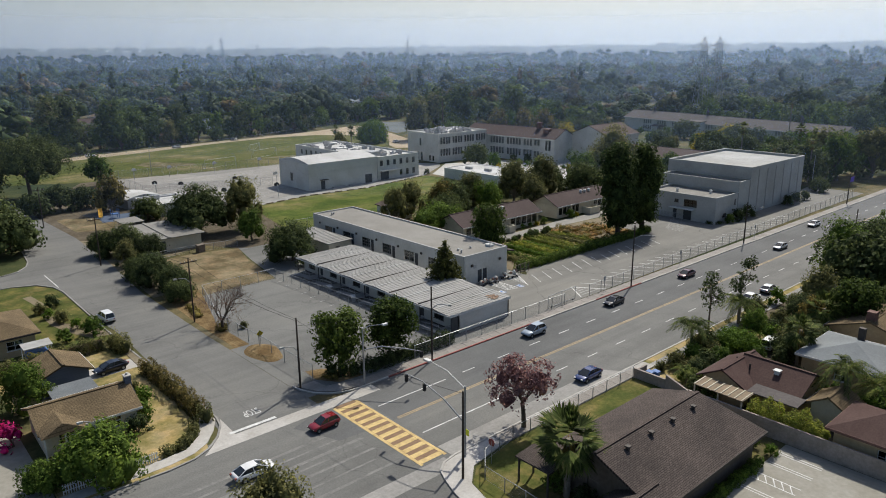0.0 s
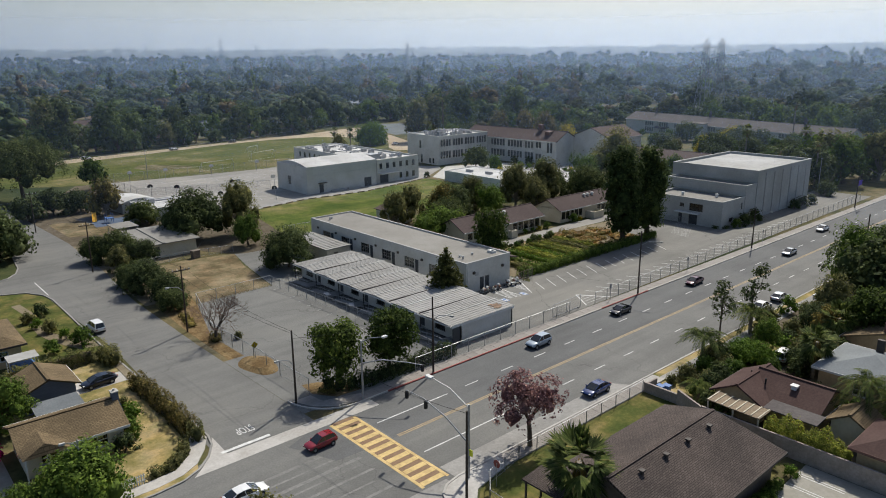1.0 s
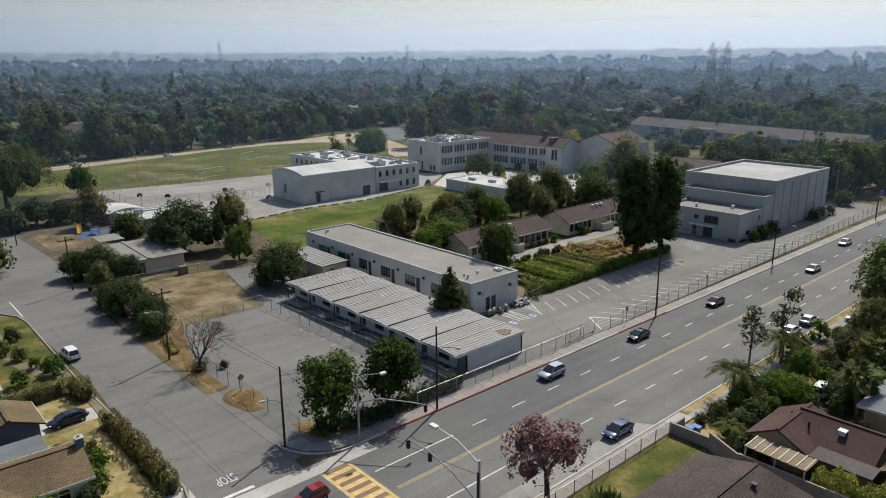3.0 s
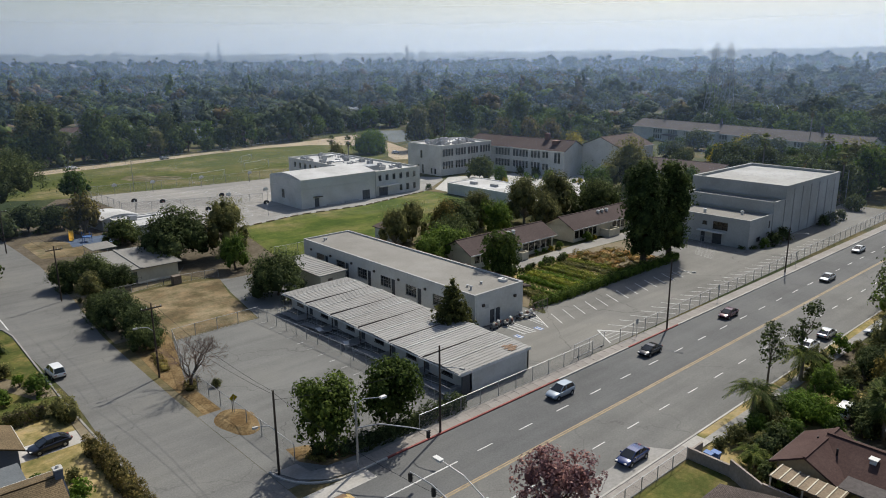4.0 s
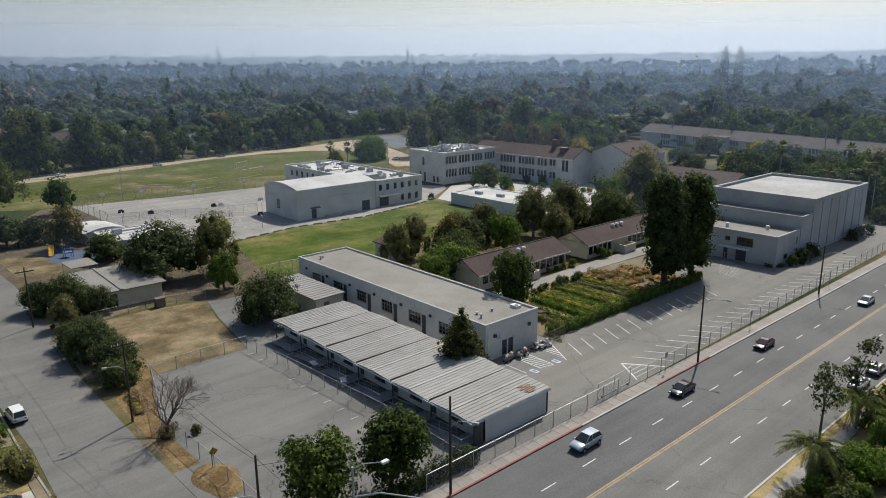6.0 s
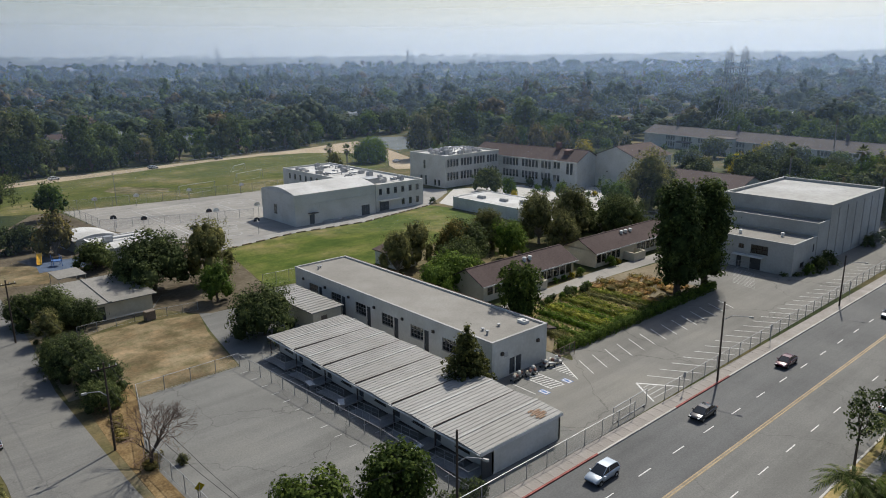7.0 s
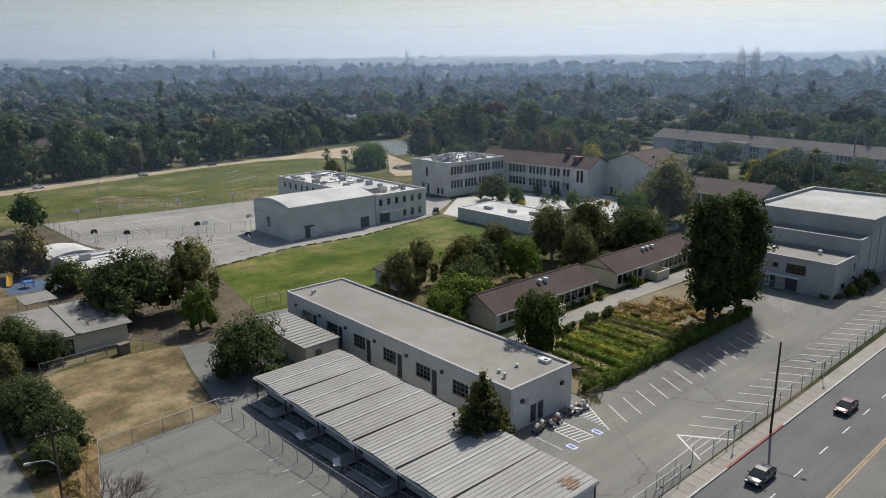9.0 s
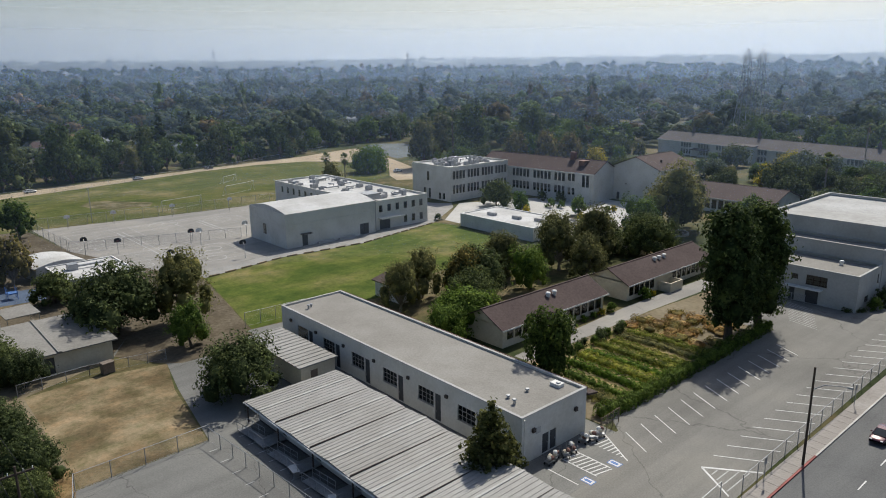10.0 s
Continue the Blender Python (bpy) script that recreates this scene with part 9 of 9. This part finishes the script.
def branch(p, d, ln, r, depth):
    q = p + d * ln
    (limbs if depth < 2 else twigs).rod(p, q, r, r * 0.65, 5 if depth < 2 else 3)
    if depth == 5:
        return
    for _ in range(3):
        e = (d + Vector(rng.normal(0, 0.42, 3)) + Vector((0, 0, 0.06))).normalized()
        branch(q, e, ln * rng.uniform(0.68, 0.9), r * 0.6, depth + 1)


for _ in range(5):
    branch(Vector((0.05, 0.05, 0.9)), Vector((rng.normal(0, 0.55), rng.normal(0, 0.55), 1)).normalized(), 1.15, 0.09, 0)
part("trunk", limbs, BARK, bare)
part("crown", twigs, TWIG, bare)
hedge([(44.9, 105.2), (46.4, 108.0)], 1.4, 0.5, "dry golden scrub under the bare tree", L_GOLD, 71, "dry_scrub", 0.1, 120)
hedge([(45.0, 112.5), (46.0, 118.5)], 1.2, 0.45, "dry golden scrub on the verge", L_GOLD, 72, "dry_scrub", 0.1, 100)
mound = Shape()
pts = [(44.4 + 1.5 + 2.0 * math.cos(a) * (1 + 0.12 * math.sin(3 * a)), 95.2 + 3.4 * math.sin(a)) for a in [i * math.pi / 12 for i in range(24)]]
mound.add([(x, y, 0.0) for x, y in pts] + [(45.9 + (x - 45.9) * 0.6, 95.2 + (y - 95.2) * 0.6, 0.35) for x, y in pts], [(i, (i + 1) % 24, 24 + (i + 1) % 24, 24 + i) for i in range(24)] + [tuple(range(24, 48))])
structure("ground_mulch_mound", mound, MULCH, "low mound of orange-brown wood mulch")


def palm(x, y, h, label, fan=False, s=1.0, seed=1):
    """A palm: ringed trunk, a head of arching fronds, each with leaflets."""
    r = np.random.default_rng(seed)
    ob = thing("palm_tree", label, "palm", pose(x, y, 0))
    trunk = Shape()
    n = 10
    for i in range(n):
        z0, z1 = h * i / n, h * (i + 1) / n
        trunk.rod((0, 0, z0 - 0.05), (0, 0, z1), 0.2 * s * (1.15 if i % 2 else 1.0), 0.17 * s, 8)
    part("trunk", trunk, BARK_P, ob)
    qs = []
    count = 46 if fan else 30
    for k in range(count):
        a = k * 2.4 + r.uniform(-0.2, 0.2)
        lift = r.uniform(-0.9, 1.5) if fan else r.uniform(-0.1, 1.15)
        ln = (1.9 if fan else 3.1) * s * r.uniform(0.8, 1.1)
        d = np.array([math.cos(a), math.sin(a), 0.0])
        side = np.array([-math.sin(a), math.cos(a), 0.0])
        if fan:
            c = np.array([0, 0, h]) + d * ln * 0.5 * math.cos(lift) + np.array([0, 0, ln * 0.5 * math.sin(lift)])
            for j in range(15):
                w = (j - 7) * 0.19 + r.normal(0, 0.03)
                e = (d * math.cos(w) + side * math.sin(w)) * math.cos(lift) + np.array([0, 0, math.sin(lift) - 0.12 * abs(w)])
                tip = c + e * ln * 0.62 * r.uniform(0.85, 1.1) - np.array([0, 0, 0.12 * s])
                m_ = (c + tip) / 2
                p_ = (side * math.cos(w) - d * math.sin(w)) * 0.075 * s
                qs.append([c, m_ + p_, tip, m_ - p_])
        else:
            pts = []
            for j in range(24):
                u = j / 23
                pts.append(np.array([0, 0, h]) + d * ln * u * math.cos(lift * (1 - 0.5 * u)) + np.array([0, 0, ln * (math.sin(lift) * u - 0.75 * u * u)]))
            for j in range(2, 24):
                b = pts[j]
                w = (0.75 - 0.4 * j / 24) * s * 0.9 * r.uniform(0.8, 1.1)
                for sg in (-1, 1):
                    tip = b + side * sg * w + d * 0.35 * s - np.array([0, 0, 0.3 * s])
                    along = (pts[j] - pts[j - 1]) * 0.42
                    qs.append([b, (b + tip) / 2 + along, tip, (b + tip) / 2 - along])
                qs.append([pts[j - 1] - side * 0.03, pts[j - 1] + side * 0.03, pts[j] + side * 0.02, pts[j] - side * 0.02])
    part("fronds", mesh_from_quads("fronds", np.array(qs), L_PALM), None, ob)
    if fan:
        sk = []
        for k in range(60):
            a = r.uniform(0, 6.28)
            z = h - r.uniform(0.3, 2.2)
            b = np.array([0.2 * math.cos(a), 0.2 * math.sin(a), z + 0.6])
            tip = b + np.array([0.5 * math.cos(a), 0.5 * math.sin(a), -1.1])
            p_ = np.array([-math.sin(a), math.cos(a), 0]) * 0.12
            sk.append([b, (b + tip) / 2 + p_, tip, (b + tip) / 2 - p_])
        part("dead_skirt", mesh_from_quads("dead_skirt", np.array(sk), L_BROWN), None, ob, "dry brown frond skirt")
    return ob


palm(50.2, 51.0, 5.4, "stout fan palm with a shaggy crown", True, 1.5, 2)
palm(76.7, 55.4, 1.5, "broad-leaved young palm beside the block wall", False, 0.6, 31)
palm(84.2, 59.2, 4.0, "feather palm with arching fronds", False, 0.95, 3)
palm(90.6, 49.2, 4.4, "fan palm behind the tan house", True, 1.1, 16)
palm(98.0, 60.0, 3.4, "broad feather palm with arching fronds", False, 1.0, 4)
palm(101.6, 50.8, 3.9, "fan palm with a full green crown", True, 1.2, 5)
palm(82.2, 41.2, 5.2, "feather palm beside the tan house", False, 0.95, 6)
palm(83.6, 37.2, 3.6, "feather palm in a dense garden", False, 1.0, 7)
palm(85.0, 39.0, 3.0, "young feather palm in a dense garden", False, 1.0, 14)
palm(17.2, 106.0, 6.5, "fan palm beside the bungalow", True, 1.1, 8)
palm(19.5, 119.0, 5.0, "fan palm beside the bungalow", True, 1.0, 9)
for i, (x, y, h) in enumerate(((200.5, 102.0, 11.0), (236.0, 110.0, 13.0), (215.0, 98.0, 12.0), (240.0, 130.0, 12.0), (170.0, 268.0, 7.0), (175.0, 264.0, 6.5), (300.0, 140.0, 17.0))):
    palm(x, y, h, "tall slender fan palm", True, 1.1, 20 + i)

# ---- yards ----
blockwall = thing("block_wall", "pinkish concrete block wall round the hall's grounds", "wall", pose(0, 0, 0))
part("wall_run", Shape().box(73.6, 56.2, 0, 73.85, 60.2, 1.15), BLOCKWALL, blockwall)
part("wall_run", Shape().box(73.9, 60.0, 0, 76.0, 60.2, 0.9), BLOCKWALL, blockwall)
part("wall_run", Shape().box(71.9, 29.0, 0, 72.1, 52.6, 1.8), BLOCKWALL, blockwall)
part("wall_run", Shape().add([(71.9, 52.6, 0), (72.1, 52.6, 0), (73.85, 56.2, 0), (73.6, 56.2, 0), (71.9, 52.6, 1.7), (72.1, 52.6, 1.7), (73.85, 56.2, 1.7), (73.6, 56.2, 1.7)], [(0, 3, 2, 1), (4, 5, 6, 7), (0, 1, 5, 4), (1, 2, 6, 5), (2, 3, 7, 6), (3, 0, 4, 7)]), BLOCKWALL, blockwall)
for x, y in ((74.4, 58.6), (75.0, 58.2)):
    bin_ = thing("wheeled_bin", "blue wheeled refuse bin beside the wall", "bin", pose(x, y, 0), "refuse bins")
    part("body", Shape().add([(-0.24, -0.28, 0.05), (0.24, -0.28, 0.05), (0.24, 0.28, 0.05), (-0.24, 0.28, 0.05), (-0.3, -0.36, 1.0), (0.3, -0.36, 1.0), (0.3, 0.36, 1.0), (-0.3, 0.36, 1.0)], [(0, 3, 2, 1), (4, 5, 6, 7), (0, 1, 5, 4), (1, 2, 6, 5), (2, 3, 7, 6), (3, 0, 4, 7)]), PAINT_B, bin_)
    part("lid", Shape().slab([(-0.33, -0.4, 1.06), (0.33, -0.4, 1.06), (0.33, 0.4, 1.1), (-0.33, 0.4, 1.1)], 0.06), PAINT_B, bin_)
    part("wheel", Shape().rod((-0.32, 0.26, 0.1), (-0.26, 0.26, 0.1), 0.1, 0.1, 8), BLACK, bin_)
    part("wheel", Shape().rod((0.26, 0.26, 0.1), (0.32, 0.26, 0.1), 0.1, 0.1, 8), BLACK, bin_)
pergola = thing("patio_roof", "long tan slatted patio roof on posts", "patio cover", pose(72.3, 47.0, 0, 0, 0, -2))
part("roof_panel", Shape().slab([(0, 0, 2.45), (2.2, 0, 2.6), (2.2, 5.4, 2.6), (0, 5.4, 2.45)], 0.08), WOOD, pergola)
for i in range(8):
    part("batten", Shape().slab([(0, 0.1 + i * 0.73, 2.52), (2.2, 0.1 + i * 0.73, 2.67), (2.2, 0.2 + i * 0.73, 2.67), (0, 0.2 + i * 0.73, 2.52)], 0.06), CREAM, pergola)
for y in (0.1, 2.6, 5.2):
    part("post", Shape().box(0.05, y, 0, 0.17, y + 0.12, 2.4), CREAM, pergola)

# chimneys and additions
part("chimney", Shape().box(8.2, 2.4, 0, 9.0, 3.9, 2.7).add([(8.2, 2.4, 2.7), (9.0, 2.4, 2.7), (9.0, 3.9, 2.7), (8.2, 3.9, 2.7), (8.25, 2.8, 3.5), (8.85, 2.8, 3.5), (8.85, 3.5, 3.5), (8.25, 3.5, 3.5)], [(0, 1, 5, 4), (1, 2, 6, 5), (2, 3, 7, 6), (3, 0, 4, 7), (4, 5, 6, 7)]).box(8.25, 2.8, 3.4, 8.85, 3.5, 4.5), BLUEWALL, west_house, "slate-blue painted chimney")
part("chimney_cap", Shape().box(8.2, 2.75, 4.5, 8.9, 3.55, 4.6).rod((8.55, 3.15, 4.6), (8.55, 3.15, 4.8), 0.14, 0.12, 8), PALE, west_house, "pale concrete cap")
part("porch_roof", Shape().add([(-0.4, -1.3, 2.5), (3.4, -1.3, 2.5), (3.4, 0.4, 2.72), (-0.4, 0.4, 2.72), (1.5, -0.9, 3.4), (1.5, 1.9, 3.45)], [(0, 1, 4), (1, 2, 5, 4), (3, 0, 4, 5), (2, 3, 5), (0, 3, 2, 1)]), SHAKE, west_house)
for x in (-0.2, 1.5, 3.1):
    part("porch_post", Shape().box(x, -1.2, 0, x + 0.12, -1.08, 2.5), TRIM_W, west_house)
lean = thing("lean_to_shed", "low lean-to with a slate-grey felt roof", "shed", pose(22.4, 94.6, 0))
shell(lean, 0, 0, 3.8, 2.6, 0, 2.0, BLUEWALL, {}, 0.12)
part("roof", Shape().slab([(-0.3, -0.3, 2.1), (4.1, -0.3, 2.1), (4.1, 2.9, 2.25), (-0.3, 2.9, 2.25)], 0.1), ROOFSLATE, lean)
yardwall = thing("garden_fence", "low weathered board fence", "fence", pose(17.0, 108.6, 0, 0, 0, 5))
for i in range(30):
    part("board", Shape().box(i * 0.48, 0, 0, i * 0.48 + 0.44, 0.04, 1.5 + 0.05 * math.sin(i * 2.3)), WOOD, yardwall)
picket = thing("picket_fence", "low white picket fence in front of the bungalow", "fence", pose(19.0, 79.5, 0))
part("rail", Shape().box(0, 0, 0.3, 8.0, 0.05, 0.38).box(0, 0, 0.75, 8.0, 0.05, 0.83), TRIM_W, picket)
for i in range(40):
    part("picket", Shape().box(i * 0.2, -0.03, 0.05, i * 0.2 + 0.09, 0.0, 1.0), TRIM_W, picket)
pickup = thing("garden_trailer", "white covered trailer with blue tarpaulin beside the bungalow", "trailer", pose(22.8, 110.6, 0))
part("cover", Shape().slab([(0, 0, 2.2), (3.2, 0, 2.2), (3.2, 2.2, 2.3), (0, 2.2, 2.3)], 0.08), ROOFPALE, pickup)
for x, y in ((0.1, 0.1), (3.0, 0.1), (0.1, 2.0), (3.0, 2.0)):
    part("post", Shape().rod((x, y, 0), (x, y, 2.15), 0.05), TRIM_W, pickup)
part("load", Shape().box(0.3, 0.4, 0.5, 2.7, 1.8, 1.4), PAINT_B, pickup, "blue tarpaulin load")
part("roof_vent", Shape().box(3.3, -2.0, 2.9, 3.8, -1.5, 3.7).box(3.2, -2.1, 3.7, 3.9, -1.4, 3.77), TRIM_W, maroon, "white roof vent")
part("roof_pipe", Shape().rod((3.0, 0.9, 2.8), (3.0, 0.9, 3.75), 0.09), BLACK, maroon)
part("roof_pipe", Shape().rod((4.4, 3.0, 2.8), (4.4, 3.0, 3.5), 0.07), BLACK, maroon)
part("porch_roof", Shape().slab([(-0.6, -5.6, 2.4), (1.5, -5.6, 2.52), (1.5, -0.6, 2.52), (-0.6, -0.6, 2.4)], 0.12), TILE_G, maroon, "worn brown felt roof")
for y in (-5.4, -0.9):
    part("porch_post", Shape().box(-0.5, y, 0, -0.38, y + 0.12, 2.3), TRIM_D, maroon)
part("chimney", Shape().box(6.9, 4.1, 3.0, 7.4, 4.8, 5.0), TRIM_D, bluegrey, "dark brick chimney")
part("chimney", Shape().box(0.2, 4.2, 2.0, 1.2, 5.2, 5.6), TRIM_RB, brown_house, "red brick chimney")
house("garage", "low flat garage with a worn tan roof", pose(77.6, 39.4, 0), 3.2, 3.2, 2.4, 3.5, "gable", SHAKE, CREAM, {}, "x")

# concrete wheel stops and seams in the car park
park_lines = tagged(new("car_park_lines"), "white painted bays of the hall's car park", "road marking", kind="structure")
for x in (54.4, 57.0, 59.6, 62.2, 67.4, 69.6):
    for off in (0, 0.35):
        part("bay_line", Shape().box(0, 0, 0, 0.09, 3.7, 0.012), PAINT_W, park_lines, m=pose(x + off, 38.3, 0.021))
for x in (64.2, 65.3):
    part("bay_line", Shape().box(0, 0, 0, 0.09, 3.7, 0.012), PAINT_W, park_lines, m=pose(x, 38.3, 0.021))
for i in range(5):
    part("hatch_line", Shape().box(0, 0, 0, 1.2, 0.09, 0.012), PAINT_W, park_lines, m=pose(64.3, 38.5 + i * 0.72, 0.022, 0, 0, 32))

# ---- pavement slabs ----
slab_mesh = Shape().box(0.02, 0.02, 0.0, 1.5, 1.54, 0.022).mesh("slab", PAVING)
slabs_n = tagged(new("pavement_slabs_north"), "pale concrete pavement slabs along the school fence", kind="structure")
for i in range(44):
    part("slab", slab_mesh, None, slabs_n, m=pose(50.6 + i * 1.52, 79.22, 0.10))
slabs_s = tagged(new("pavement_slabs_south"), "pale concrete pavement slabs along the hall fence", kind="structure")
for i in range(15):
    part("slab", slab_mesh, None, slabs_s, m=pose(52.4 + i * 1.52, 60.22, 0.10))

# ---- the view-fitted plan enlarged to its estimated size ----
for ob in list(scene.objects):
    if ob.parent is None and ob.type in ("MESH", "EMPTY"):
        ob.matrix_basis = Matrix.Diagonal((ENLARGE, ENLARGE, ENLARGE, 1)) @ ob.matrix_basis
